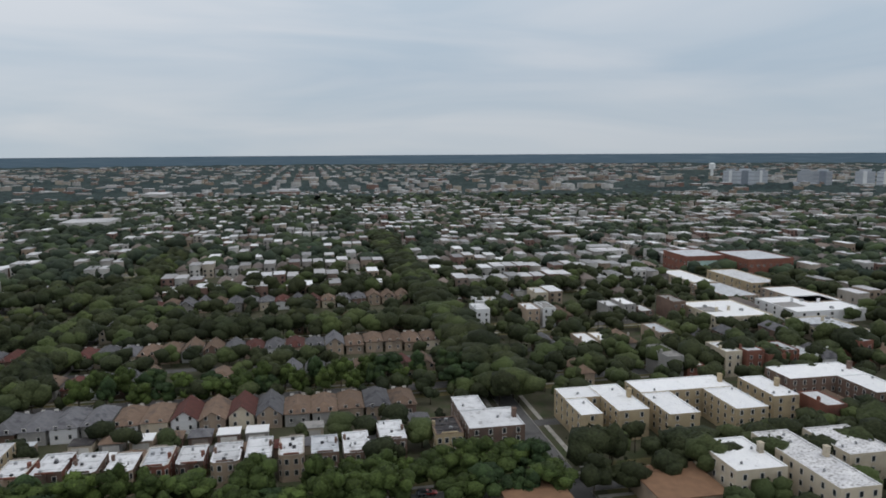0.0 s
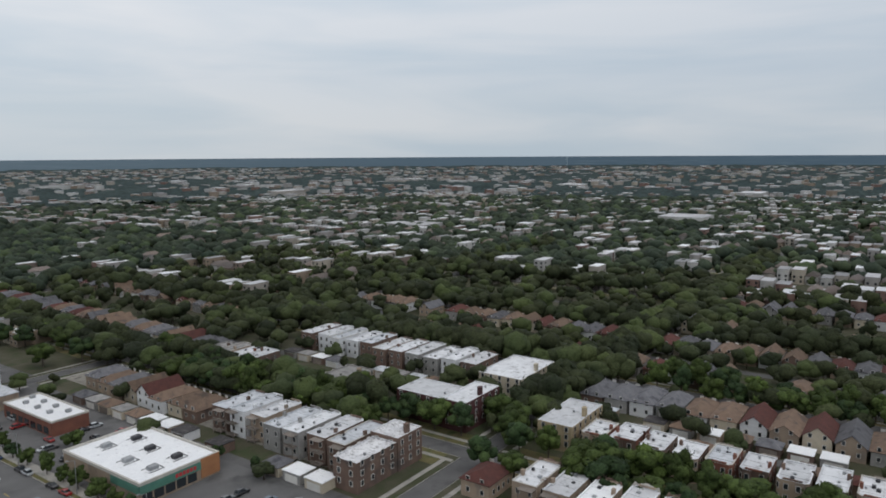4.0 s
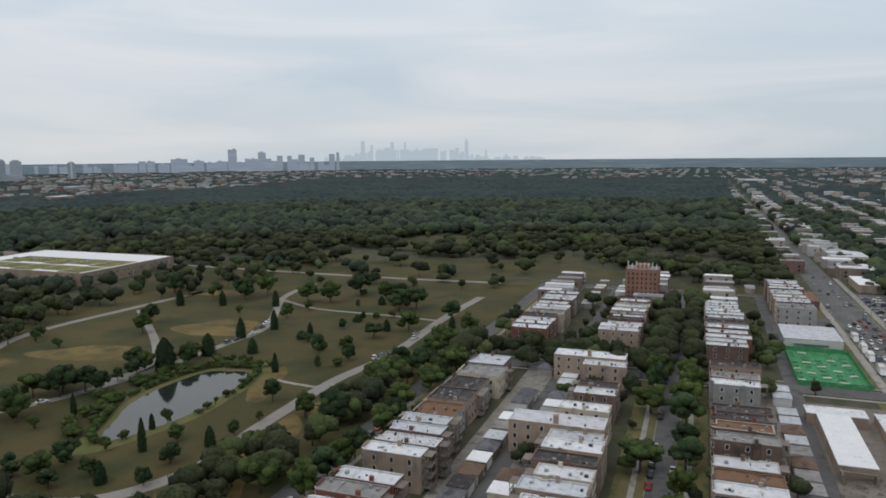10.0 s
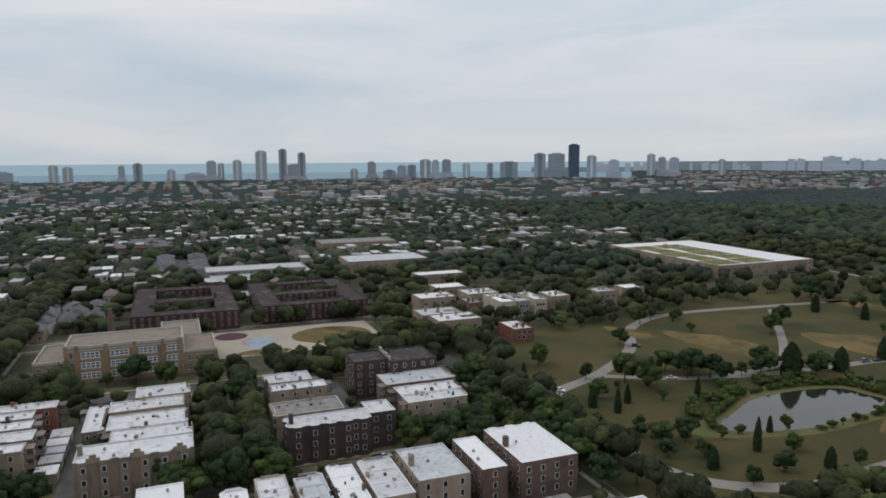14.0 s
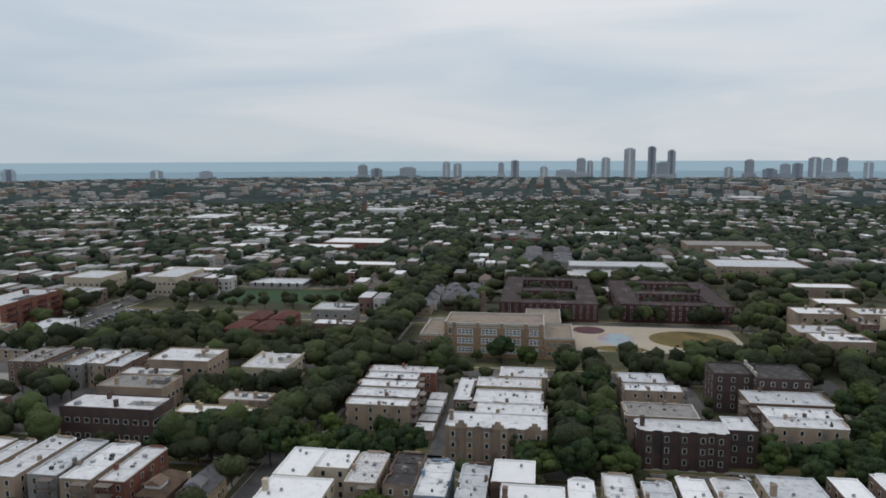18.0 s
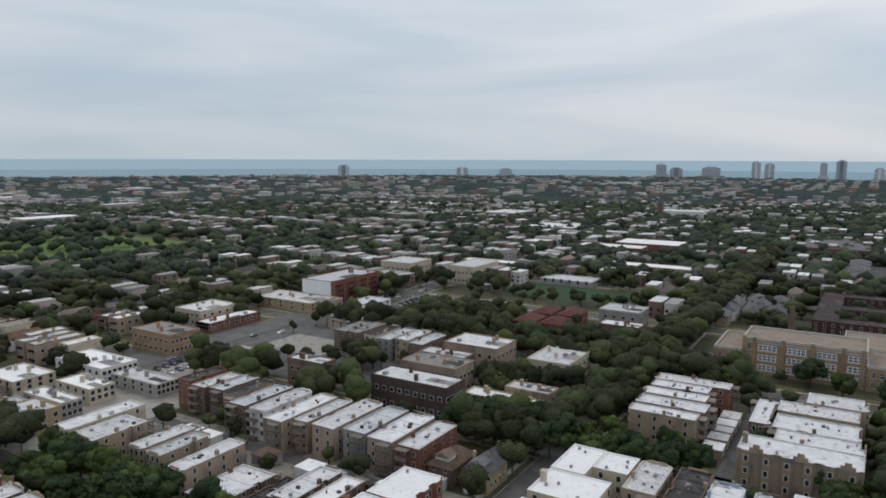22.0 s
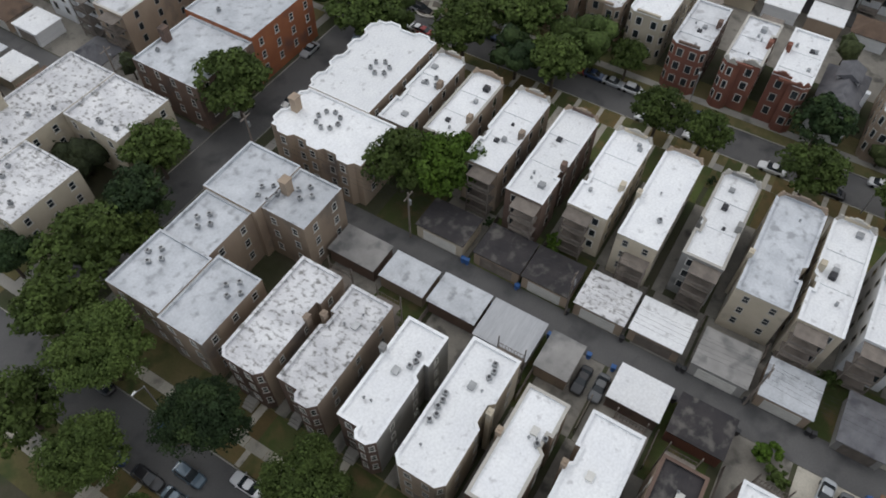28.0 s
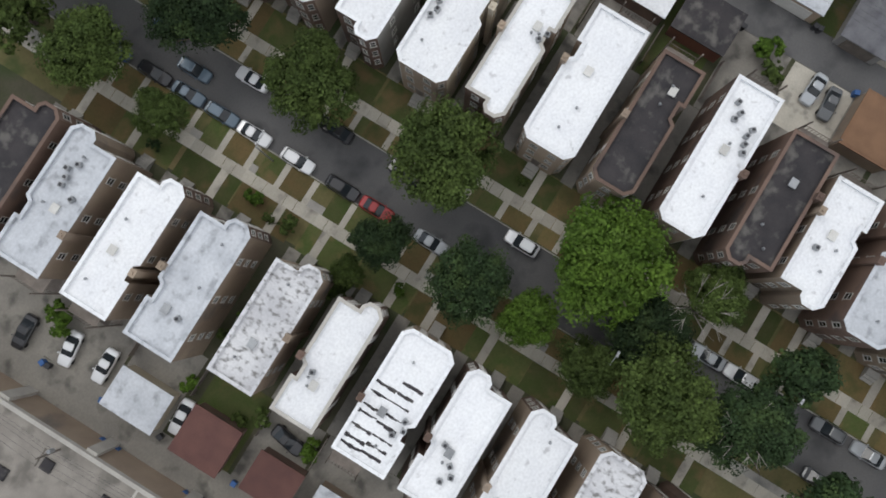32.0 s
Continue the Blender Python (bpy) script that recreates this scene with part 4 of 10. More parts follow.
def woods(name, pts, label, material, quads=0, size=1.6, category="trees", fine=1, lobes=1):
    """Many trees as one mesh. pts: rows of x, y, ground z, radius, height."""
    pts = np.asarray(pts, dtype=float)
    n = len(pts)
    if n == 0:
        return None
    if quads:
        many = 6 if quads > 12 else 4
        i = np.repeat(np.arange(n), many)
        d = unit(n * many)
        d[:, 2] = np.where(d[:, 2] < -0.7, -d[:, 2], d[:, 2])
        span = np.stack((pts[i, 3], pts[i, 3], pts[i, 4] * 0.42), axis=1)
        c = np.stack((pts[i, 0], pts[i, 1], pts[i, 2] + pts[i, 4] * 0.55), axis=1) + d * span * nrg.uniform(0.25, 0.55, (len(i), 1))
        ls = span * nrg.uniform(0.46, 0.68, (len(i), 1))
        V, core_f = lumps(c, ls)
        of_lobe = i
        i = np.repeat(np.arange(len(c)), max(1, quads // many))
        d = unit(len(i))
        d[:, 2] = np.abs(d[:, 2])
        nn = d + unit(len(i)) * 0.5
        nn /= np.linalg.norm(nn, axis=1)[:, None]
        v, f = leaf_quads(c[i] + d * ls[i] * 1.05, nn, size)
        own = nrg.random(n) ** 1.4
        tones = np.concatenate((np.repeat(own[of_lobe[i]], 4), np.repeat(own[of_lobe], V.size // 3 // len(c))))
        stems = Mesh()
        for x, y, z, r, h in pts:
            stems.tube((x, y, z - 0.1), (x, y, z + h * 0.6), 0.22, 0.12, 4)
        sv = np.array(stems.v)
        f = np.concatenate((f[:, (0, 1, 2)], f[:, (0, 2, 3)], core_f + len(v)))
        v = np.concatenate((v, V.reshape(-1, 3)))
        sf = np.array([q for q in stems.f if len(q) == 4])
        sf = np.concatenate((sf[:, (0, 1, 2)], sf[:, (0, 2, 3)])) + len(v)
        me = array_mesh(name, np.concatenate((v, sv)), np.concatenate((f, sf)), [material, BARK], np.r_[np.zeros(len(f)), np.ones(len(sf))], smooth=True)
        tones = np.concatenate((tones, np.zeros(len(sv))))
    else:
        i = np.repeat(np.arange(n), lobes)
        span = np.stack((pts[i, 3], pts[i, 3], pts[i, 4] * 0.5), axis=1)
        c = np.stack((pts[i, 0], pts[i, 1], pts[i, 2] + pts[i, 4] * 0.5), axis=1)
        if lobes > 1:
            c += unit(len(i)) * span * np.array((0.5, 0.5, 0.3)) * nrg.uniform(0.6, 1.1, (len(i), 1))
            span = span * nrg.uniform(0.55, 0.8, (len(i), 1))
        V, F2 = lumps(c, span, fine)
        V = V.reshape(-1, 3)
        me = array_mesh(name, V, F2, [material], smooth=True)
        tones = np.repeat(nrg.random(n)[i] ** 1.4, len(V) // len(c))
    me.attributes.new("tone", "FLOAT", "POINT").data.foreach_set("value", tones.astype(np.float32))
    return tagged(new(name, me), label, category, "", "stuff")


# ---- cars ----
CAR_DATA = {}


def car_meshes(paint, tall):
    key = (paint.name, tall)
    if key not in CAR_DATA:
        roof_z = 1.70 if tall else 1.44
        # stations along the car: x, half width, bonnet or boot height
        st = [(-2.28, 0.62, 0.62), (-2.15, 0.80, 0.76), (-1.6, 0.89, 0.88), (-0.9, 0.91, 0.95), (0.6, 0.91, 0.97), (1.5, 0.90, 0.97), (2.05, 0.84, 0.93), (2.26, 0.68, 0.80)]
        lo = Mesh()
        rings = [[(x, -w_ + 0.06, 0.28), (x, -w_, 0.5), (x, -w_ + 0.03, z - 0.12), (x, -w_ + 0.17, z), (x, w_ - 0.17, z), (x, w_ - 0.03, z - 0.12), (x, w_, 0.5), (x, w_ - 0.06, 0.28)] for x, w_, z in st]
        for p, q in zip(rings, rings[1:]):
            for i in range(8):
                j = (i + 1) % 8
                lo.face(p[i], p[j], q[j], q[i])
        lo.face(*rings[0][::-1])
        lo.face(*rings[-1])
        c0, c1, r0, r1 = (-1.15, 2.02, -0.35, 1.62) if tall else (-1.05, 1.75, -0.25, 0.95)
        oval = lambda x0, x1, hw, z: [(x0 + 0.12, -hw + 0.10, z), (x0 + 0.45, -hw, z), (x1 - 0.45, -hw, z), (x1 - 0.1, -hw + 0.12, z), (x1 - 0.1, hw - 0.12, z), (x1 - 0.45, hw, z), (x0 + 0.45, hw, z), (x0 + 0.12, hw - 0.10, z)]
        lo.hexa(oval(r0, r1, 0.66, roof_z - 0.07), oval(r0 + 0.1, r1 - 0.1, 0.56, roof_z))
        for s_ in (-1, 1):
            lo.box(-0.95, -0.8, s_ * 0.99 - 0.07, s_ * 0.99 + 0.07, 0.92, 1.05)
        g = Mesh().hexa(oval(c0, c1, 0.80, 0.93), oval(r0 - 0.04, r1 + 0.04, 0.67, roof_z - 0.073))
        w = Mesh().tube((0, -0.1, 0), (0, 0.1, 0), 0.33, 0.33, 10)
        if "wheel" not in CAR_DATA:
            CAR_DATA["wheel"] = w.data("wheel", RUBBER)
        CAR_DATA[key] = (lo.data("car_body", paint), g.data("car_windows", GLASS))
    return CAR_DATA[key]


COLOUR_WORD = ["white", "black", "dark grey", "silver", "dark blue", "red", "steel-blue"]


def far_car(c, tall, x, y, z, turn, where):
    """A car seen from far off: body, glazing and wheels in one mesh of several materials."""
    key = ("far", c, tall)
    if key not in CAR_DATA:
        car_meshes(PAINTS[c], tall)
        m = Mesh()
        for slot, data in enumerate(car_meshes(PAINTS[c], tall)):
            m.slot = slot
            for p in data.polygons:
                m.face(*[data.vertices[i].co for i in p.vertices])
        m.slot = 2
        for wx in (-1.45, 1.4):
            for wy in (-0.82, 0.82):
                m.tube((wx, wy - 0.1, 0.33), (wx, wy + 0.1, 0.33), 0.33, 0.33, 8)
        CAR_DATA[key] = m.data("car", PAINTS[c], GLASS, RUBBER)
    o = new("car", CAR_DATA[key])
    o.matrix_basis = pose(x, y, z, 0, 0, turn)
    return tagged(o, "%s %s %s" % (COLOUR_WORD[c], "tall hatchback car" if tall else "sedan car", where), "car", "cars in the streets")


def car(x, y, turn, colour=None, tall=False, z=0.03, where="parked at the kerb"):
    c = rng.choice((0, 0, 1, 1, 2, 2, 3, 3, 4, 5, 6)) if colour is None else colour
    if math.hypot(x, y) > 78:
        return far_car(c, tall, x, y, z, turn, where)
    e = thing("car", x, y, z, turn, "%s %s %s" % (COLOUR_WORD[c], "tall hatchback car" if tall else "sedan car", where), "car", "cars in the streets")
    b, g = car_meshes(PAINTS[c], tall)
    part("body", b, None, e)
    part("glazing", g, None, e)
    for wx in (-1.45, 1.4):
        for wy in (-0.82, 0.82):
            part("wheel", CAR_DATA["wheel"], None, e).matrix_basis = pose(wx, wy, 0.33)
    return e

# ---- ground, streets, blocks ----
FAR = 4950.0


def disc(radius, z, n=96):
    return [(radius * math.cos(2 * math.pi * i / n), radius * math.sin(2 * math.pi * i / n), z) for i in range(n)]


g = Mesh()
g.face(*disc(FAR, 0.0))
solid("ground", g, YARD, "flat city ground of worn grass and soil reaching the horizon", "ground", "structure")


def street_x(k):
    """The centre line of the k-th north-south street."""
    return {-1: -78.0, -2: -167.5, -3: -255.0, -4: -333.0, -5: -424.0}.get(k, 8.0 + 91.5 * k)


def half_x(k):
    return 9.0 if k == -1 else 3.8


def road(name, x0, x1, y0, y1, material=ASPHALT, z=0.02, label="grey asphalt street"):
    return solid(name, Mesh().box(x0, x1, y0, y1, -0.06, z), material, label, "road", "structure")


def crosses(k):
    """The east-west streets that meet the blocks east of the k-th street: their y and half width."""
    if k < -1:
        return [(-480, 4), (-288, 4), (-105, 3.8), (66, 3.8), (255, 6), (450, 4)]
    if k <= 0:
        return [(-480, 4), (-288, 4.5), (76, 3.8), (255, 6), (450, 4)]
    return [(-110, 3.5), (76, 3.8), (255, 6), (450, 4)]


for k in range(-9, 8):
    x, hw = street_x(k), half_x(k)
    y_lo = -700 if k < -1 else -1200 if k < 0 else (-480 if k == 0 else (-480 if k == 1 else -106))
    road("road_%d" % (k + 20), x - hw, x + hw, y_lo, 640, ASPHALT_OLD if k == -1 else ASPHALT, label="wide grey avenue with worn asphalt" if k == -1 else "narrow asphalt street lined with trees")
n_road = 60
for y, hw, x0, x1 in ((76, 3.8, -69.0, 690), (66, 3.8, -690, -87.0), (-105, 3.8, -690, -87.0), (-288, 4.5, -690, 96), (255, 6.0, -900, -87.0), (255, 6.0, 172, 900),
                      (450, 4, -700, 700), (-480, 4, -700, 96), (-110, 3.5, 103.3, 290), (-700, 4, -700, -87)):
    n_road += 1
    road("road_%d" % n_road, x0, x1, y - hw, y + hw, z=0.024, label="asphalt cross street")

# raised blocks with kerb, pavement and alley between the streets
n_block = 0
for k in range(-7, 6):
    xa, xb = street_x(k) + half_x(k), street_x(k + 1) - half_x(k + 1)
    cr = crosses(k)
    for (ya, ha), (yb, hb) in zip(cr, cr[1:]):
        y0, y1 = ya + ha, yb - hb
        n_block += 1
        solid("block_%d" % n_block, Mesh().box(xa, xb, y0, y1, -0.05, 0.15), YARD, "raised city block with grass and yards inside its kerb", "block", "structure")
        kb = Mesh()
        for a in ((xa - 0.16, xa, y0, y1), (xb, xb + 0.16, y0, y1), (xa, xb, y0 - 0.16, y0), (xa, xb, y1, y1 + 0.16)):
            kb.box(*a, -0.04, 0.155)
        solid("kerb_%d" % n_block, kb, CONCRETE, "pale concrete kerb round the block", "kerb", "structure")
        pv = Mesh()
        for a, b in ((xa + 2.4, xa + 4.0), (xb - 4.0, xb - 2.4)):
            pv.box(a, b, y0 + 0.5, y1 - 0.5, 0.1, 0.158)
        for a, b in ((y0 + 2.2, y0 + 3.8), (y1 - 3.8, y1 - 2.2)):
            pv.box(xa + 4.0, xb - 4.0, a, b, 0.1, 0.158)
        solid("pavement_%d" % n_block, pv, CONCRETE, "pale concrete pavement along the block", "pavement", "structure")
        lawn = Mesh()
        for a, b in ((xa + 0.05, xa + 2.38), (xb - 2.38, xb - 0.05), (xa + 4.02, xa + 8.4), (xb - 8.4, xb - 4.02)):
            lawn.box(a, b, y0 + 4.0, y1 - 4.0, 0.1, 0.1545)
        solid("lawn_%d" % n_block, lawn, LAWN, "dry patchy front lawns and parkway grass", "grass", "structure")
        ac = {0: 51.5, -1: -34.6}.get(k, (xa + xb) / 2)
        solid("alley_%d" % n_block, Mesh().box(ac - 2.5, ac + 2.5, y0 - 0.1, y1 + 0.1, 0.1, 0.162), ASPHALT, "narrow asphalt back alley", "alley", "structure")


# ---- near houses, street by street ----
# east side of the near street: south edge, north edge, roof, wall, face, bay
E_ROW = [(37.9, 44.4, WHITE_WORN, COMMON, BROWN, 2, 36.9), (29.8, 36.1, WHITE_WORN, COMMON, BROWN, -1, 36.7), (21.4, 27.2, WHITE, GREYW, BROWN, -1, 36.6),
         (12.2, 18.8, WHITE, CREAM, COMMON, 3, 38.4), (4.6, 10.0, WHITE, COMMON, BROWN, -1, 36.4), (-4.4, 2.1, WHITE, COMMON, COMMON, 2, 37.4),
         (-12.1, -6.8, TAR, COMMON, COMMON, 2, 36.7), (-21.1, -15.4, WHITE, BROWN, COMMON, 2, 38.6)]
for i, (a, b, rf, wl, fc, by_, xr) in enumerate(E_ROW):
    flat("W", 20.0, xr, a, b, 9.9, rf, wl, fc, by_, seed=i + 1, ac=0, sides="0" if a > 0 else "1", porch=i not in (2, 4), group="flats on the east side of the street")
E_ROW2 = [(-29.4, -23.8, TAR, BROWN, 1), (-36.2, -30.6, WHITE, COMMON, -1), (-44.4, -38.8, SILVER, BROWN, 2), (-52.6, -46.8, WHITE, COMMON, 2), (-60.8, -55.0, WHITE, BROWN, 1)]
for i, (a, b, rf, wl, by_) in enumerate(E_ROW2):
    flat("W", 20.0, 36.5 - 2 * (i == 1), a, b, 9.9, rf, wl, wl, by_, seed=i + 20, ac=i % 2, sides="1", porch=True, lod=0 if i < 3 else 1, group="flats on the east side of the street")
# west side of the near street
W_ROW = [(46.6, 52.6, TAR, BROWN, BROWN, 1), (38.8, 45.0, SILVER, COMMON, COMMON, -1), (30.0, 35.9, WHITE, COMMON, BROWN, 1), (21.4, 27.6, SILVER, COMMON, BROWN, 1),
         (12.0, 17.7, WHITE_WORN, COMMON, COMMON, 1), (4.2, 9.6, WHITE, BROWN, BROWN, 1), (-4.9, 1.7, WHITE, BROWN, COMMON, 2), (-12.5, -6.7, WHITE, BROWN, BROWN, -1),
         (-20.8, -14.8, WHITE, COMMON, BROWN, -1), (-29.2, -23.5, WHITE_WORN, COMMON, COMMON, 2), (-37.4, -31.6, WHITE, COMMON, BROWN, 1)]
for i, (a, b, rf, wl, fc, by_) in enumerate(W_ROW):
    flat("E", -20.0 - (i < 4) * 1.5, -4.6, a, b, 9.9, rf, wl, fc, by_, seed=i + 40, ac=i % 2, sides="1" if a > 0 else "0", porch=i in (1, 2, 6, 7), group="flats on the west side of the street")
# far side of the alley, with shaped front parapets
F_ROW = [(38.4, 44.3, WHITE, COMMON, 66.7), (29.8, 35.9, WHITE, COMMON, 64.6), (21.4, 27.4, WHITE, BROWN, 62.6), (12.4, 18.5, WHITE, CREAM, 64.9), (4.3, 10.2, WHITE, CREAM, 63.6),
         (-4.5, 1.3, WHITE, GREYW, 65.2), (-14.0, -6.8, SILVER, CREAM, 63.4), (-20.8, -15.0, WHITE, CREAM, 63.0), (-29.0, -23.0, WHITE, SIDING, 64.5), (-37.2, -31.2, WHITE_WORN, COMMON, 64.0)]
for i, (a, b, rf, wl, xr) in enumerate(F_ROW):
    flat("E", xr, 83.0, a, b, 8.9, rf, wl, BROWN if i % 2 else COMMON, 2, seed=i + 60, ac=(0, 0, 0, 0, 1, 0, 0, 0, 1, 0)[i], crest=True, sides="1" if a > 0 else "0", porch=i in (1, 2, 4, 5),
         group="flats with shaped parapets behind the alley")


def corner_block(name, x0, y0, wings, h, roof, wall, label, seed, ac=6, storeys=3, lod=0, face=None, bays=()):
    """A large corner apartment block of several wings: each wing x from, x to, y from, y to, height over the rest."""
    e = thing(name, x0, y0, 0.15, 0, label, "building", "corner apartment blocks")
    r = random.Random(seed)
    fl = (h - 1.1) / storeys
    bag = Mesh() if lod else None
    for i, (a, b, c, d, dz) in enumerate(wings):
        taken(a, b, c, d)
        hh = h + dz
        poly = [(a - x0, c - y0), (b - x0, c - y0), (b - x0, d - y0), (a - x0, d - y0)]
        if bays:
            bent = []
            for q in range(4):
                p1, p2 = Vector(poly[q]), Vector(poly[(q + 1) % 4])
                bent.append(tuple(p1))
                if (i, q) in bays:
                    run, k = p2 - p1, max(1, round((p2 - p1).length / 5.2))
                    u, o = run.normalized(), Vector((run.y, -run.x)).normalized() * 0.8
                    for j in range(k):
                        mid = p1 + run * ((j + 0.5) / k)
                        bent += [tuple(mid - u * 1.7), tuple(mid - u * 1.0 + o), tuple(mid + u * 1.0 + o), tuple(mid + u * 1.7)]
            poly = bent
        inn = inset(poly, 0.3)
        m, k4 = Mesh(), len(poly)
        for q in range(k4):
            p1, p2, i1, i2 = poly[q], poly[(q + 1) % k4], inn[q], inn[(q + 1) % k4]
            m.slot = 0
            m.face((*p1, 0), (*p2, 0), (*p2, hh + 0.4), (*p1, hh + 0.4))
            m.slot = 1
            m.face((*i2, hh - 0.3), (*i1, hh - 0.3), (*i1, hh + 0.4), (*i2, hh + 0.4))
            m.face((*p1, hh + 0.4), (*p2, hh + 0.4), (*i2, hh + 0.4), (*i1, hh + 0.4))
        part("wall", m, (wall if not (face and i == 1) else face, roof), e)
        part("roof", Mesh().prism(inn, hh - 0.28, hh), roof, e)
        for q in range(k4):
            p1, p2 = Vector(poly[q]), Vector(poly[(q + 1) % k4])
            put_windows(e, p1, p2, storeys, 1.85, fl, max(1, int((p2 - p1).length / 3.6)), 1.0, 1.5, TRIM, False, 1, 0.9, bag)
        for _ in range(max(0, ac // len(wings))):
            cooling_unit(e, r.uniform(a + 1.5, b - 1.5) - x0, r.uniform(c + 1.5, d - 1.5) - y0, hh)
        if i == 0:
            cx, cy = (a + b) / 2 - x0, d - y0 - 1.2
            part("chimney", Mesh().box(cx - 0.7, cx + 0.7, cy - 0.6, cy + 0.6, hh - 0.2, hh + 2.6).box(cx - 0.8, cx + 0.8, cy - 0.7, cy + 0.7, hh + 2.6, hh + 2.8), wall, e)
    hang(bag, e, TRIM)
    return e


corner_block("courtyard_building", 20.0, 45.5, [(40.4, 49.2, 47.0, 54.6, 0.0), (39.0, 49.4, 54.6, 64.2, 0.25), (30.2, 39.0, 55.3, 63.7, -0.3), (20.2, 30.2, 54.4, 64.0, -0.05), (19.8, 31.2, 46.8, 54.4, -0.35)],
             10.0, SILVER, COMMON, "grey-roofed courtyard apartment building of tan brick at the corner", 5, 0)
corner_block("corner_apartments", 54.8, 47.4, [(54.8, 64.6, 47.8, 65.0, -0.2), (64.6, 85.0, 53.2, 65.2, 0.0)], 9.2, WHITE, COMMON,
             "white-roofed corner apartment building with scalloped parapets", 6, 0, bays=((0, 2), (1, 2), (1, 1), (0, 3)))
flat("E", 65.2, 84.0, 46.4, 51.8, 9.0, WHITE, COMMON, COMMON, 2, seed=81, ac=0, crest=True, group="flats with shaped parapets behind the alley")
corner_block("courtyard_building", 20.0, 81.0, [(20.0, 50.0, 94.0, 104.5, 0.0), (39.0, 50.0, 82.0, 94.0, -0.15), (20.0, 32.0, 82.5, 94.0, -0.1)], 9.6, WHITE_WORN, CREAM,
             "worn white-roofed courtyard apartment building of cream brick", 7, 9)
corner_block("corner_apartments", 54.5, 80.5, [(54.5, 68.5, 80.5, 95.0, -0.6), (68.5, 85.0, 80.5, 96.0, 0.3)], 9.6, SILVER, BROWN,
             "grey-roofed corner apartment building with a red-orange brick front", 8, 2, face=ORANGE)

# alley garages: front, x from, x to, y from, y to, roof, wall
for a in ((43.6, 48.6, 38.4, 46.2, GRAVEL, BROWN), (43.6, 48.4, 30.0, 37.1, SILVER, COMMON), (43.6, 48.8, 21.6, 29.0, SILVER, BROWN), (42.4, 48.8, 12.9, 20.8, CORRUGATED, GREYW),
          (42.6, 48.4, 7.0, 11.6, GRAVEL, COMMON), (43.6, 48.8, -5.3, 1.6, WHITE, BROWN), (43.2, 49.0, -13.8, -6.7, TAR, RED), (41.4, 48.8, -37.9, -31.4, COPPER_ROOF, COMMON), (43.4, 48.8, -46.0, -39.5, GRAVEL, COMMON)):
    garage("E", *a)
for a in ((54.3, 60.3, 20.2, 27.6, TAR, COMMON), (54.3, 60.3, 12.4, 19.6, TAR, COMMON), (54.2, 60.4, 3.9, 11.2, WHITE_WORN, COMMON), (54.4, 60.2, -4.3, 3.0, WHITE, COMMON),
          (53.9, 60.0, -13.4, -6.1, GRAVEL, GREYW), (54.1, 60.1, -21.8, -15.0, SILVER, COMMON), (54.2, 60.0, 29.6, 37.6, TAR, CREAM)):
    garage("W", *a)
garage("W", 53.4, 60.6, -31.0, -25.3, SHINGLE_GREY, GREYW, pitched=True, label="alley garage with a blue-grey pyramid roof")
for a in ((-31.8, -26.9, 21.0, 27.8, SILVER, CREAM), (-32.0, -26.2, 11.8, 18.0, RED_ROOF, BROWN), (-31.4, -26.6, 2.8, 8.5, RED_ROOF, BROWN), (-31.6, -26.4, -6.0, 0.4, SILVER, COMMON)):
    garage("W", *a)

# low commercial building beyond the west alley
e = thing("commercial_building", -66.0, -30.0, 0.15, 0, "low commercial building with a gravel roof and pale parapet", "building")
part("wall", Mesh().box(0, 29.8, 0, 96, 0, 5.6), COMMON, e)
part("roof", Mesh().box(0.4, 29.4, 0.4, 95.6, 5.6, 5.75), CITYGRAVEL, e)
pm = Mesh()
for a in ((-0.1, 29.9, -0.1, 0.4), (-0.1, 29.9, 95.6, 96.1), (-0.1, 0.4, 0.4, 95.6), (29.4, 29.9, 0.4, 95.6)):
    pm.box(*a, 5.6, 6.4)
part("parapet", pm, COPING, e)
for i in range(12):
    for x, y in ((26.2, 2.9), (22.8, 6.9)):
        part("skylight", Mesh().box(x - 0.7, x + 0.7, y + i * 7.9 - 0.7, y + i * 7.9 + 0.7, 5.74, 6.0).box(x - 0.6, x + 0.6, y + i * 7.9 - 0.6, y + i * 7.9 + 0.6, 6.0, 6.08), TAR, e)
for i in range(8):
    part("buttress", Mesh().box(29.803, 30.3, 6 + i * 12, 7.4 + i * 12, 0, 5.9), COPING, e)
part("roof_seam", Mesh().box(0.5, 29.3, 47.8, 48.1, 5.752, 5.8), COPING, e)

# ---- rows of houses farther off ----
ROOFS = (WHITE, WHITE_GREYER, WHITE_GREYER, WHITE_WORN, SILVER, SILVER, GRAVEL, TAR)
WALLS = (COMMON, COMMON, BROWN, BROWN, CREAM, GREYW, RED)
SHINGLES = (SHINGLE_BROWN, SHINGLE_BROWN, SHINGLE_BROWN, SHINGLE_GREY, SHINGLE_GREY, SHINGLE_GREY, SHINGLE_RED)


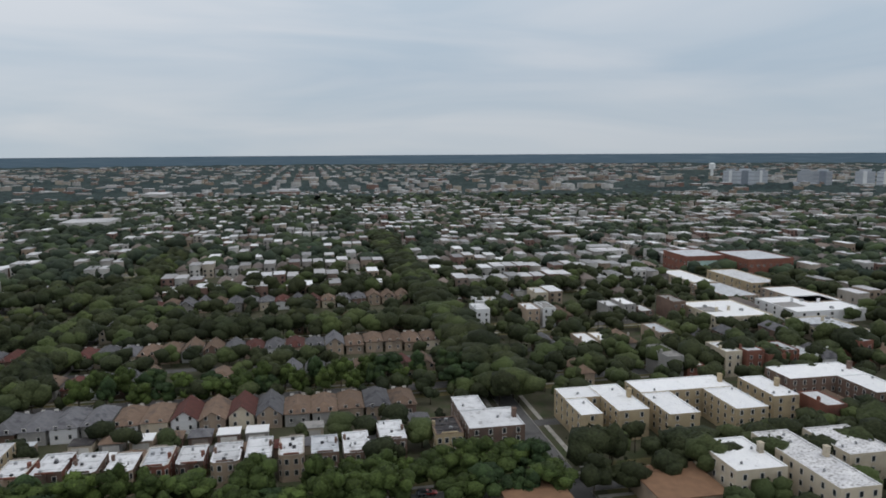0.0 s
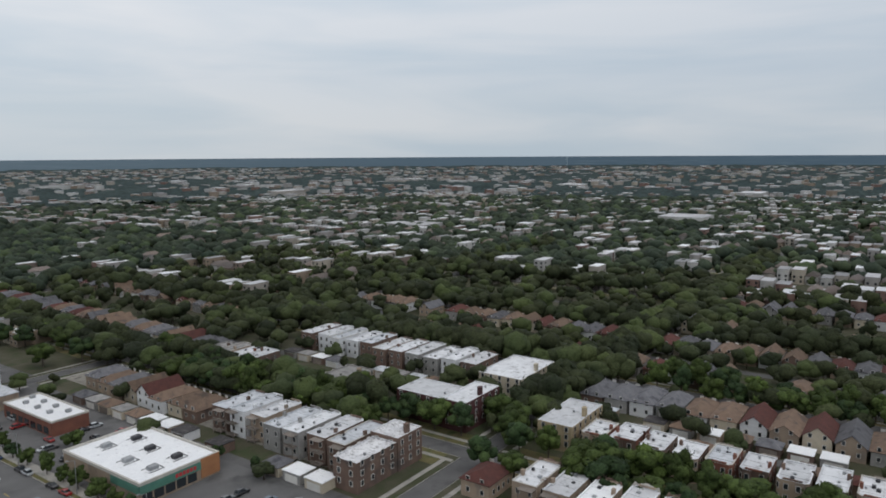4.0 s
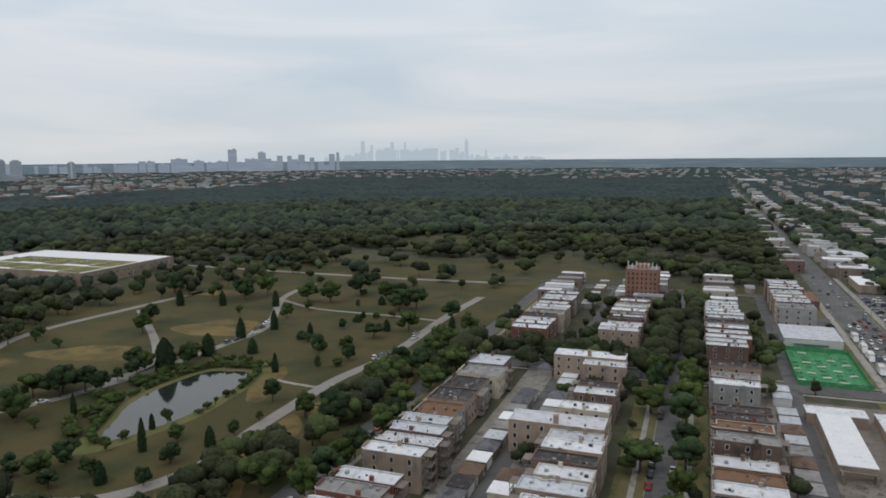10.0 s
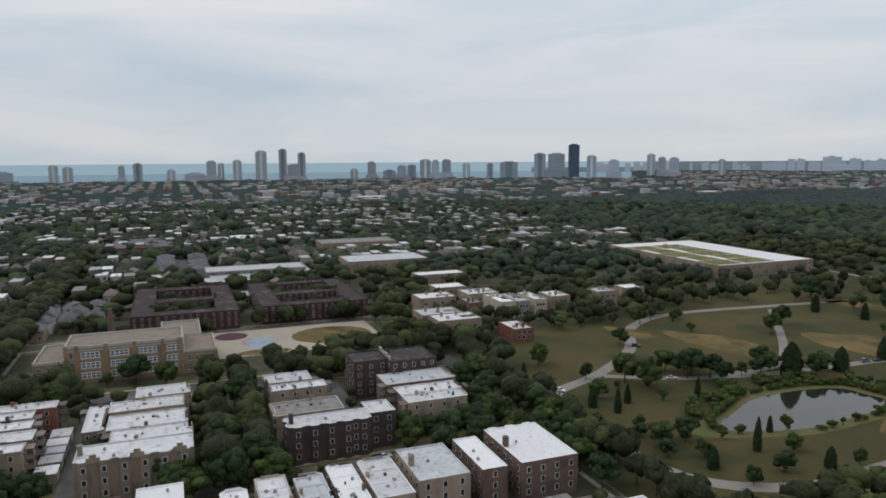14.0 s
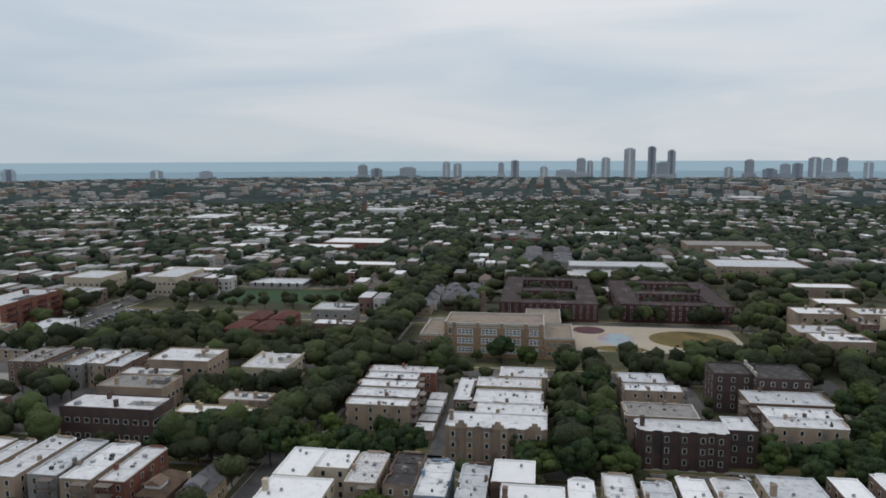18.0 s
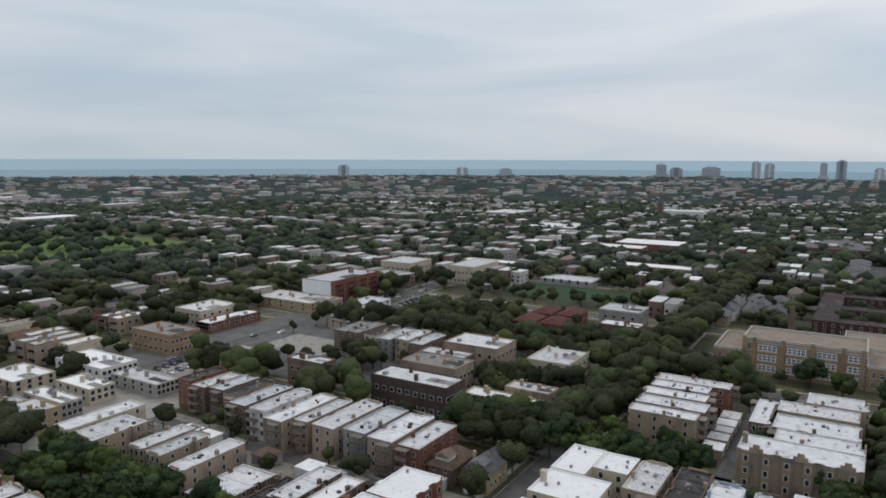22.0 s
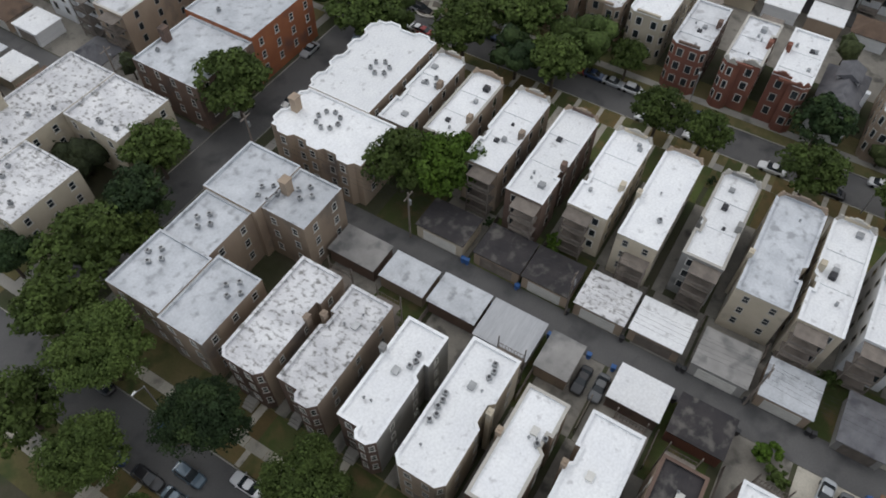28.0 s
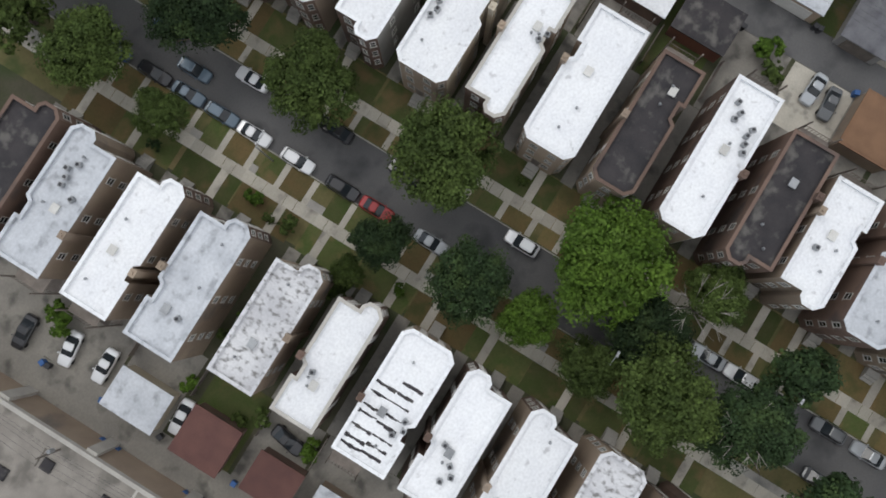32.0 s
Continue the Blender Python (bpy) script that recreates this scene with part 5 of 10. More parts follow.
def flats_row(front, xf, y0, y1, seed, pitch=8.3, depth=17.0, h=9.8, lod=1, storeys=3, keep=1.0, sides="", roofs=ROOFS, walls=WALLS):
    """Flats side by side along a north-south street."""
    r = random.Random(seed)
    y = y0
    while y + pitch < y1 + 0.5:
        w = pitch - 1.6 + r.uniform(-0.4, 0.3)
        d = depth + r.uniform(-1.5, 2.0)
        if r.random() < keep:
            xs = (xf, xf + d) if front == "W" else (xf - d, xf)
            wl = r.choice(walls)
            flat(front, *xs, y, y + w, h + r.uniform(-0.5, 0.5), r.choice(roofs), wl, r.choice((wl, BROWN, COMMON)), r.choice((0, 1, -1, 2)), storeys, lod, seed * 100 + int(y), sides=sides)
        y += pitch


def houses_row(front, xf, y0, y1, seed, pitch=8.6, depth=13.0, lod=1, keep=0.95, rise=2.7, gap=1.7):
    r = random.Random(seed)
    y = y0
    while y + pitch < y1 + 0.5:
        if r.random() < keep:
            d = depth + r.uniform(-1, 1)
            xs = (xf, xf + d) if front == "W" else (xf - d, xf)
            house(front, *xs, y, y + pitch - gap, 4.4 + r.uniform(-0.3, 0.7), rise + r.uniform(-0.3, 0.4), r.choice(SHINGLES), r.choice((COMMON, BROWN, CREAM, SIDING, GREYW, COMMON)), lod, seed * 100 + int(y))
        y += pitch


def garages_row(front, x0, y0, y1, seed, pitch=8.4, keep=0.8, depth=5.8):
    r = random.Random(seed)
    y = y0
    while y + pitch < y1:
        if r.random() < keep:
            pitched = r.random() < 0.35
            garage(front, x0, x0 + depth, y, y + pitch - 1.8, r.choice(SHINGLES) if pitched else r.choice((WHITE, SILVER, GRAVEL, TAR, WHITE)), r.choice((COMMON, GREYW, CREAM, SIDING, BROWN)), pitched=pitched)
        y += pitch


# west of the avenue
corner_block("corner_apartments", -207, -94, [(-207, -184, -94, -82.7, 0.0)], 7.8, WHITE_GREYER, YELLOW, "pale-roofed yellow brick corner apartment building", 11, 1, lod=1)
flats_row("E", -184.5, -80.4, 16, 101, pitch=8.75, keep=1.0, h=7.0, storeys=2, depth=13.0, walls=(BROWN, RED, BROWN), roofs=(WHITE, WHITE_GREYER, WHITE, SILVER))
corner_block("corner_apartments", -217, 43, [(-204, -189, 43, 59.5, 0.0), (-217, -204, 43, 52, -0.3)], 8.7, WHITE_GREYER, BROWN, "pale-roofed dark brown brick corner apartment building", 12, 2, lod=1)
flat("E", -204, -190, 17.5, 25.0, 7.2, WHITE_GREYER, BROWN, BROWN, 0, 2, 2, 1201)
flat("E", -203, -190, 33.5, 41.5, 7.4, TAR, YELLOW, YELLOW, 0, 2, 2, 1203)
houses_row("W", -240, -97.5, 42, 102, pitch=8.75, keep=1.0, depth=16, gap=1.0)
garages_row("E", -219.8, -97, 40, 103, keep=0.9)
garages_row("W", -207.0, -80, 15, 104, keep=0.9)
houses_row("E", -264, -98, 56, 105, keep=0.9)
houses_row("W", -318, -98, 58, 106, keep=1.0, gap=1.2, depth=14)
houses_row("E", -343, -98, 58, 107, keep=0.8, lod=2)
houses_row("W", -413, -98, 58, 108, keep=1.0, lod=2, gap=1.2)
corner_block("corner_apartments", -157, -127, [(-157, -146, -127.5, -117.5, 0.0), (-146, -129.5, -126.5, -118.0, -1.2)], 9.4, WHITE_WORN, BROWN, "brown brick corner apartment building with a worn white roof", 13, 2, lod=1)
flats_row("W", -154.5, -187.2, -127, 109, pitch=8.65, h=8.0, storeys=2, depth=17, walls=(BROWN, SIDING, COMMON, GREYW, BROWN), roofs=(WHITE_GREYER, SILVER, WHITE_GREYER))
houses_row("W", -150, -262, -190, 110, keep=1.0, depth=14, gap=1.2)
garages_row("E", -130.5, -250, -120, 120)
flats_row("E", -178, -249, -213, 111, h=7.5, storeys=2, depth=15.5)
corner_block("apartments", -198, -183, [(-198, -183, -183, -170, 0.0)], 6.5, GRAVEL, COMMON, "low tan brick building with a grey gravel roof", 17, 1, lod=1)
corner_block("apartments", -200.5, -145, [(-200.5, -179.5, -126.5, -117.0, 0.0), (-194, -180, -145, -126.5, -0.4)], 9.4, WHITE_GREYER, MAROON, "dark red brick courtyard apartments with a white roof", 14, 2, lod=1)
corner_block("apartments", -243, -135, [(-243, -216, -135, -117, 0.0)], 7.2, WHITE_GREYER, CREAM, "tan brick building with a wide pale roof", 15, 1, lod=1)
flats_row("W", -240.5, -233, -139, 112, pitch=8.55, h=7.4, storeys=2, keep=1.0, depth=19, walls=(GREYW, SIDING, SIDING, BROWN, CREAM), roofs=(WHITE, WHITE_GREYER, SILVER, WHITE))
garages_row("E", -213, -230, -140, 121)
houses_row("E", -264, -280, -112, 113)
houses_row("W", -318, -280, -112, 114, lod=2)
for i in range(9):
    flat("W", -160 + (i % 3), -145, -81 + i * 8.5, -74.2 + i * 8.5, 7.6, (WHITE, WHITE_GREYER, WHITE)[i % 3], COMMON, BROWN, 2, 2, 2, 1150 + i, crest=True, group="flats with shaped parapets by the avenue")
house("W", -157, -145, -96, -87.5, 4.6, 2.6, SHINGLE_RED, COMMON, 2, 1165, label="brick house with a dark red roof")
houses_row("W", -254, -470, -295, 117, lod=2)
houses_row("E", -188, -470, -255, 118, lod=2)
houses_row("W", -162, -470, -400, 119, lod=2)
corner_block("apartments", -216, 76, [(-216, -192, 90, 100, 0.0), (-216, -206, 78, 90, -0.2), (-206, -192, 78, 85, -0.4)], 9.3, WHITE, YELLOW, "yellow brick courtyard apartments with a white roof", 21, 4, lod=1)
corner_block("apartments", -218, 104, [(-218, -206, 104, 137, 0.0), (-206, -187, 126, 137, -0.2), (-206, -187, 104, 114, -0.3)], 9.3, WHITE, YELLOW, "yellow brick courtyard apartments with a white roof", 22, 4, lod=1)
corner_block("apartments", -214, 144, [(-214, -194, 144, 153, 0.0)], 9.3, WHITE, YELLOW, "yellow brick apartments with a white roof", 23, 2, lod=1)
corner_block("apartments", -222, 160, [(-222, -208, 160, 190, 0.0), (-208, -190, 178, 190, 0)], 9.5, WHITE, BROWN, "brown brick courtyard apartments with a white roof", 24, 2, lod=1)
corner_block("apartments", -166, 100, [(-166, -147, 100, 114, 0.0)], 10.0, WHITE, CREAM, "cream brick apartments with white porches and a white roof", 25, 2, lod=1)
corner_block("apartments", -168, 118, [(-168, -134, 118, 129, 0.0), (-168, -150, 134, 148, -0.1)], 10.0, WHITE_WORN, CREAM, "cream brick courtyard apartments with a worn roof", 26, 6, lod=1)
taken(-164, -146, 80, 98)
taken(-164, -148, 44, 61)
e = thing("low_shop", -163, 44, 0.15, 0, "low brick building with a brown flat roof", "building")
part("wall", Mesh().box(0, 14, 0, 16, 0, 5), COMMON, e)
part("roof", Mesh().box(-0.2, 14.2, -0.2, 16.2, 5, 5.25), COPPER_ROOF, e)
e = thing("low_shop", -164, 80, 0.15, 0, "low building with a wide brown flat roof", "building")
part("wall", Mesh().box(0, 18, 0, 18, 0, 5.2), COMMON, e)
part("roof", Mesh().box(-0.2, 18.2, -0.2, 18.2, 5.2, 5.45), COPPER_ROOF, e)

# south, between the avenue and the park
DULL = (WHITE_GREYER, TAR, SILVER, TAR, GRAVEL, WHITE_GREYER, COPPER_ROOF)
flats_row("E", -4.6, -120, -40, 201, keep=0.9, roofs=DULL)
flats_row("E", -4.6, -282, -122, 202, keep=0.85, roofs=DULL)
flats_row("W", 22.4, -195, -62, 203, keep=0.85, depth=15)
corner_block("apartments", 24, -206, [(24, 52, -206, -196.5, 0.0)], 10.0, WHITE_GREYER, COMMON, "wide tan brick apartment house with a pale roof", 41, 3, lod=1)
flats_row("W", 24.4, -268, -208, 212, keep=0.75, depth=14)
corner_block("apartments", 25.5, -279, [(25.5, 53, -279, -270, 0.0)], 10.0, WHITE_GREYER, COMMON, "wide tan brick apartment house with a pale roof", 42, 3, lod=1)
flats_row("E", 84, -193, -38, 204, depth=17, pitch=8.1, keep=0.95, sides="0")
flats_row("E", 84, -268, -195, 213, depth=15, pitch=14.6, h=8.0, storeys=2, roofs=(COPPER_ROOF, GRAVEL, SILVER, TAR, COPPER_ROOF))
garages_row("E", 43.2, -280, -47, 205)
garages_row("W", 54.3, -280, -32, 206)
garages_row("W", -31.8, -280, -8, 207)
flats_row("W", 24, -398, -308, 208, pitch=7.6, lod=1)
flats_row("E", -3, -402, -302, 209, pitch=7.6, lod=1)
flats_row("E", 82, -400, -302, 210, lod=1)
e = thing("apartment_tower", 23, -440, 0.15, 0, "pinkish brick apartment tower with upright piers and aerials on its roof", "building")
PINKBRICK = surface("pink_tan_brick", (0.33, 0.185, 0.135), (0.27, 0.15, 0.11), 0.2, 0.9, 0.2, 12.0, ((0.20, 0.12, 0.095), 0.3, 0.2))
part("wall", Mesh().box(0, 18, 0, 15, 0, 21), PINKBRICK, e)
part("roof", Mesh().box(0.2, 17.8, 0.2, 14.8, 21, 21.3), GRAVEL, e)
part("penthouse", Mesh().box(5, 13, 4, 11, 21.3, 23.6), PINKBRICK, e)
for i in range(8):
    part("pier", Mesh().box(i * 2.5, i * 2.5 + 0.5, 15.003, 15.5, 0, 21.7), PINKBRICK, e)
    part("aerial", Mesh().tube((0.9 + i * 2.3, 13.5, 21.2), (0.9 + i * 2.3, 13.5, 24.8 + i % 2), 0.12, 0.1, 5).box(0.65 + i * 2.3, 1.15 + i * 2.3, 13.3, 13.7, 22.6, 24.6 + i % 2), TRIM, e)
for x in (-0.5, 18.003):
    for i in range(5):
        part("pier", Mesh().box(x, x + 0.497, i * 3.4, i * 3.4 + 0.5, 0, 21.7), PINKBRICK, e)
for i in range(7):
    put_windows(e, (i * 2.5 + 2.5, 15), (i * 2.5 + 0.5, 15), 7, 1.5, 2.75, 1, 0.9, 1.3, BROWN, False, 1)

# the avenue: storage building, shops, lots
e = thing("storage_building", -118, -394, 0.15, 0, "large white-panelled storage building with a glazed corner", "building")
part("wall", Mesh().box(0, 27, 0, 104, 0, 20.5), WHITE_PANEL, e)
part("roof", Mesh().box(0.5, 26.5, 0.5, 103.5, 20.5, 20.7), surface("tan_roof_membrane", (0.50, 0.45, 0.36), (0.42, 0.38, 0.31), 0.1, 0.9, 0.1, 2.0), e)
pm = Mesh()
for a in ((0, 27, 0, 0.5), (0, 27, 103.5, 104), (0, 0.5, 0.5, 103.5), (26.5, 27, 0.5, 103.5)):
    pm.box(*a, 20.503, 21.6)
part("parapet", pm, WHITE_PANEL, e)
part("corner_glazing", Mesh().box(19.5, 27.06, 97, 104.06, 3.2, 12.8), GLASS, e, "dark glazed corner")
for i in range(5):
    part("mullion", Mesh().box(20 + i * 1.7, 20.15 + i * 1.7, 104.0, 104.12, 3.2, 12.8), TRIM, e)
    part("mullion", Mesh().box(27.0, 27.12, 97.6 + i * 1.6, 97.75 + i * 1.6, 3.2, 12.8), TRIM, e)
for i in range(14):
    part("shop_window", Mesh().box(26.95, 27.05, 3 + i * 6.6, 8.3 + i * 6.6, 0.4, 3.0), GLASS, e)
    part("canopy", Mesh().box(27.0, 28.2, 2.6 + i * 6.6, 8.7 + i * 6.6, 3.25, 3.45), COPING, e)
for i in range(12):
    part("slot_window", Mesh().box(26.96, 27.05, 8 + i * 7, 11.2 + i * 7, 11.0, 13.0), GREYW, e)
part("lower_front", Mesh().box(27.003, 27.3, 2, 94, 3.6, 7.2), GREYW, e)
for i in range(6):
    part("panel_joint", Mesh().box(2.5 + i * 4, 2.6 + i * 4, 104.0, 104.03, 0, 20.5), GREYW, e)
part("door_canopy", Mesh().box(1, 12, 104, 105.2, 3.0, 3.3), GREYW, e)
for i in range(7):
    part("rooftop_unit", Mesh().box(5 + (i % 2) * 12, 8 + (i % 2) * 12, 8 + i * 12, 11 + i * 12, 20.7, 22.2).box(5.3 + (i % 2) * 12, 7.7 + (i % 2) * 12, 8.3 + i * 12, 10.7 + i * 12, 22.2, 22.4), METAL, e)
part("stair_housing", Mesh().box(4, 12, 55, 68, 20.7, 23.2).box(2, 9, 70, 82, 20.7, 22.6), GREYW, e)
bars = Mesh()
for i in range(6):
    bars.box(6.5 + i * 0.9, 7.1 + i * 0.9, 104.0, 104.06, 16.6, 17.5)
part("wall_sign", bars, GREYW, e)

e = thing("pharmacy_store", -118, -196, 0.15, 0, "low retail store with white roof, brick walls and green corner", "building")
part("wall", Mesh().box(0, 24, 0, 37, 0, 5.4), COMMON, e)
part("roof", Mesh().box(0.3, 23.7, 0.3, 36.7, 5.4, 5.6), WHITE, e)
pm = Mesh()
for a in ((-0.1, 24.1, -0.1, 0.4), (-0.1, 24.1, 36.6, 37.1), (-0.1, 0.4, 0.4, 36.6), (23.6, 24.1, 0.4, 36.6)):
    pm.box(*a, 5.4, 6.2)
part("parapet", pm, COPING, e)
teal = surface("green_fascia", (0.09, 0.22, 0.17), (0.07, 0.18, 0.14), 0.4, 0.6, 0.1, 6.0)
part("fascia", Mesh().box(23.9, 24.2, 24, 37.2, 3.2, 5.3).box(6, 24.2, 36.95, 37.25, 3.2, 5.3), teal, e)
part("orange_panel", Mesh().box(-0.05, 6, 36.95, 37.2, 0.6, 6.0), surface("orange_brick", (0.36, 0.17, 0.08), (0.30, 0.14, 0.07), 0.4, 0.8, 0.1, 8.0), e)
sg = Mesh()
for i in range(6):
    sg.box(7.6 + i * 1.1, 8.4 + i * 1.1, 37.25, 37.32, 3.8, 4.8)
part("shop_sign", sg, plain("red_sign", (0.45, 0.03, 0.04), 0.5), e)
for i in range(5):
    part("shop_window", Mesh().box(7.4 + i * 3.3, 10.2 + i * 3.3, 36.97, 37.07, 0.6, 3.0), GLASS, e)
for i, (x, y) in enumerate(((6, 8), (14, 6), (8, 18), (16, 20), (7, 29), (15, 30))):
    part("rooftop_unit", Mesh().box(x, x + 2.6, y, y + 1.8, 5.6, 6.7), METAL if i % 2 else DARKMETAL, e)
    part("roof_frame", Mesh().box(x - 1, x + 3.6, y - 0.9, y - 0.75, 5.6, 5.75).box(x - 1, x + 3.6, y + 2.6, y + 2.75, 5.6, 5.75).box(x - 1, x - 0.85, y - 0.75, y + 2.6, 5.6, 5.75), DARKMETAL, e)

e = thing("strip_shops", -116, -255, 0.15, 0, "small red-brick strip of shops with a white roof", "building")
part("wall", Mesh().box(0, 12, 0, 32, 0, 4.6), RED, e)
part("roof", Mesh().box(0.3, 11.7, 0.3, 31.7, 4.6, 4.8), WHITE, e)
pm = Mesh()
for a in ((-0.1, 12.1, -0.1, 0.3), (-0.1, 12.1, 31.7, 32.1), (-0.1, 0.3, 0.3, 31.7), (11.7, 12.1, 0.3, 31.7)):
    pm.box(*a, 4.6, 5.2)
part("parapet", pm, COPING, e)
for i in range(7):
    part("shop_window", Mesh().box(11.96, 12.06, 1.5 + i * 4.2, 4.6 + i * 4.2, 0.5, 2.7), GLASS, e)
    part("rooftop_unit", Mesh().box(3 + i % 2 * 4, 4.6 + i % 2 * 4, 2 + i * 4, 3.3 + i * 4, 4.8, 5.8), METAL, e)

e = thing("gutted_building", -47, -258, 0.15, 0, "long low building with a white roof beside a cleared lot", "building")
part("wall", Mesh().box(0.2, 9.6, 8.4, 49, 0, 3.7), COMMON, e)
part("roof", Mesh().box(0, 9.8, 8.2, 49.2, 3.7, 4.0), WHITE, e)
part("front_wing", Mesh().box(-5.2, 12.4, 0.5, 7.9, 0, 3.6), COMMON, e)
part("front_roof", Mesh().box(-5.4, 12.6, 0.3, 8.1, 3.6, 3.9), WHITE_GREYER, e)
part("broken_end", Mesh().box(0.6, 1.0, 49.2, 52.5, 0, 2.6).box(9.0, 9.4, 49.2, 53.5, 0, 3.0).box(0.2, 9.6, 50.4, 51.2, 2.6, 2.9), DIRT, e)
solid("cleared_lot", Mesh().box(-69.5, -36.5, -272, -178, 0.1, 0.17), DIRT, "cleared demolition lot of bare dirt and rubble", "lot", "structure")
e = thing("remnant_wall", -60.5, -257.5, 0.15, 0, "remaining strip of white roof and brick wall", "building")
part("wall", Mesh().box(0.1, 5.3, 0.2, 47.2, 0, 3.0), COMMON, e)
part("roof", Mesh().box(0, 5.4, 0, 47.4, 3.0, 3.3), WHITE_GREYER, e)
rub = nrg.uniform(0, 1, (260, 3))
rm = Mesh()
for a, b, c in rub:
    x, y, s = -66 + a * 29, -213 + b * 32, 0.2 + c * 0.9
    rm.hexa([(x, y, 0.1), (x + s, y + s * 0.2, 0.1), (x + s, y + s, 0.1), (x - s * 0.1, y + s, 0.1)], [(x + s * 0.2, y + s * 0.1, 0.2 + s * 0.5), (x + s * 0.8, y + s * 0.3, 0.15 + s * 0.6), (x + s * 0.8, y + s * 0.8, 0.2 + s * 0.4), (x + s * 0.1, y + s * 0.8, 0.2 + s * 0.5)])
tagged(solid("rubble", rm, DIRT, "heap of broken brick and concrete rubble", "rubble"), kind="stuff")
e = thing("excavator", -56, -216, 0.17, 40, "orange-brown excavator standing on the rubble", "excavator")
part("track", Mesh().box(-1.8, 1.8, -1.4, -0.8, 0, 0.8), RUBBER, e)
part("track", Mesh().box(-1.8, 1.8, 0.8, 1.4, 0, 0.8), RUBBER, e)
part("cab", Mesh().box(-1.9, 1.2, -1.2, 1.2, 0.85, 2.4).box(0.0, 1.2, 0.1, 1.2, 2.4, 3.2), COPPER_ROOF, e)
part("boom", Mesh().tube((1.2, -0.3, 1.6), (4.5, -0.3, 4.2), 0.3, 0.25).tube((4.5, -0.3, 4.2), (6.6, -0.3, 1.6), 0.22, 0.18), COPPER_ROOF, e)
part("bucket", Mesh().box(6.2, 7.2, -0.9, 0.3, 0.9, 1.8), DARKMETAL, e)
e = thing("waste_container", -52, -190, 0.17, 8, "dark red open waste container", "container")
part("body", Mesh().box(-3, 3, -1.2, 1.2, 0.2, 1.9).box(-3.1, 3.1, -1.3, 1.3, 1.9, 2.0), plain("container_red", (0.20, 0.03, 0.03), 0.7), e)
part("skids", Mesh().box(-2.8, 2.8, -1.0, -0.8, 0, 0.2).box(-2.8, 2.8, 0.8, 1.0, 0, 0.2), DARKMETAL, e)
e = thing("small_shop", -52, -183.3, 0.15, 0, "small hut with a flat white roof", "building")
part("wall", Mesh().box(0.3, 6.1, 0.3, 10.7, 0, 3.4), COMMON, e)
part("roof", Mesh().box(0, 6.4, 0, 11, 3.4, 3.65), WHITE, e)
e = thing("low_shop", -61, -376, 0.15, 0, "low shop with grey roof and pale green front", "building")
part("wall", Mesh().box(0, 24, 0, 28, 0, 4.8), GREYW, e)
part("roof", Mesh().box(-0.2, 24.2, -0.2, 28.2, 4.8, 5.0), SILVER, e)
part("front", Mesh().box(0, 24, 28.003, 28.3, 0.2, 4.6), TRIM, e)
part("awning", Mesh().box(6, 20, 28.3, 29.6, 2.6, 2.9), teal, e)
solid("green_lot", Mesh().box(-62, -37, -345, -293.5, 0.1, 0.18), GREENPAINT, "open lot laid out with bright green matting", "lot", "structure")
for i in range(9):
    for j in range(5):
        if (i * 5 + j) % 7:
            o = thing("plant_bench", -58.5 + j * 5.0, -340 + i * 5.2, 0.18, (i * 13 + j * 29) % 40 - 20, "low plant bench with green and pale bedding", "bench", "benches in the green lot")
            part("top", Mesh().box(-1.6, 1.6, -0.5, 0.5, 0.55, 0.7), GREENPAINT if (i + j) % 3 else TRIM, o)
            part("leg", Mesh().box(-1.5, -1.4, -0.45, 0.45, 0, 0.55), TRIM, o)
            part("leg", Mesh().box(1.4, 1.5, -0.45, 0.45, 0, 0.55), TRIM, o)
fm = Mesh()
for a in ((-62.2, -36.8, -345.2, -345.0), (-62.2, -36.8, -293.4, -293.2), (-62.2, -62.0, -345, -293.4), (-37.0, -36.8, -345, -293.4)):
    fm.box(*a, 0.1, 2.1)
solid("lot_fence", fm, GREENPAINT, "green mesh fence round the lot", "fence")
flats_row("E", -38, -480, -385, 211, lod=2)
for y0, y1, x0, x1, h, rf in ((-470, -440, -64, -42, 5, COPPER_ROOF), (-540, -505, -120, -95, 5, WHITE), (-600, -560, -125, -96, 6, WHITE), (-660, -620, -122, -96, 8, SILVER), (-480, -420, -135, -122, 6, BROWN), (-282, -262, -112, -96, 5, SILVER)):
    e = thing("shop", x0, y0, 0.15, 0, "low commercial building on the avenue with a flat roof", "building", "shops on the avenue")
    part("wall", Mesh().box(0, x1 - x0, 0, y1 - y0, 0, h), rng.choice((COMMON, BROWN, CREAM)), e)
    part("roof", Mesh().box(-0.2, x1 - x0 + 0.2, -0.2, y1 - y0 + 0.2, h, h + 0.25), rf, e)

# paved lots beside the avenue, with small trees along the kerb
for nm, x0, x1, y0, y1 in (("car_park_1", -124, -88.3, -284, -117), ("car_park_2", -68.5, -37.6, -177.5, -134), ("car_park_3", -120, -88.3, -500, -396), ("car_park_4", -68.5, -36, -420, -378), ("car_park_6", 104, 196, 204, 249), ("car_park_7", 200, 292, 160, 249), ("car_park_9", 172, 300, 258, 277.5), ("car_park_8", 16, 92, 205, 249), ("car_park_5", -132, -118.2, -394, -294)):
    solid(nm, Mesh().box(x0, x1, y0, y1, 0.08, 0.1655), CONCRETE if nm == "car_park_6" else ASPHALT_OLD, "worn asphalt car park behind the shops", "car park", "structure")
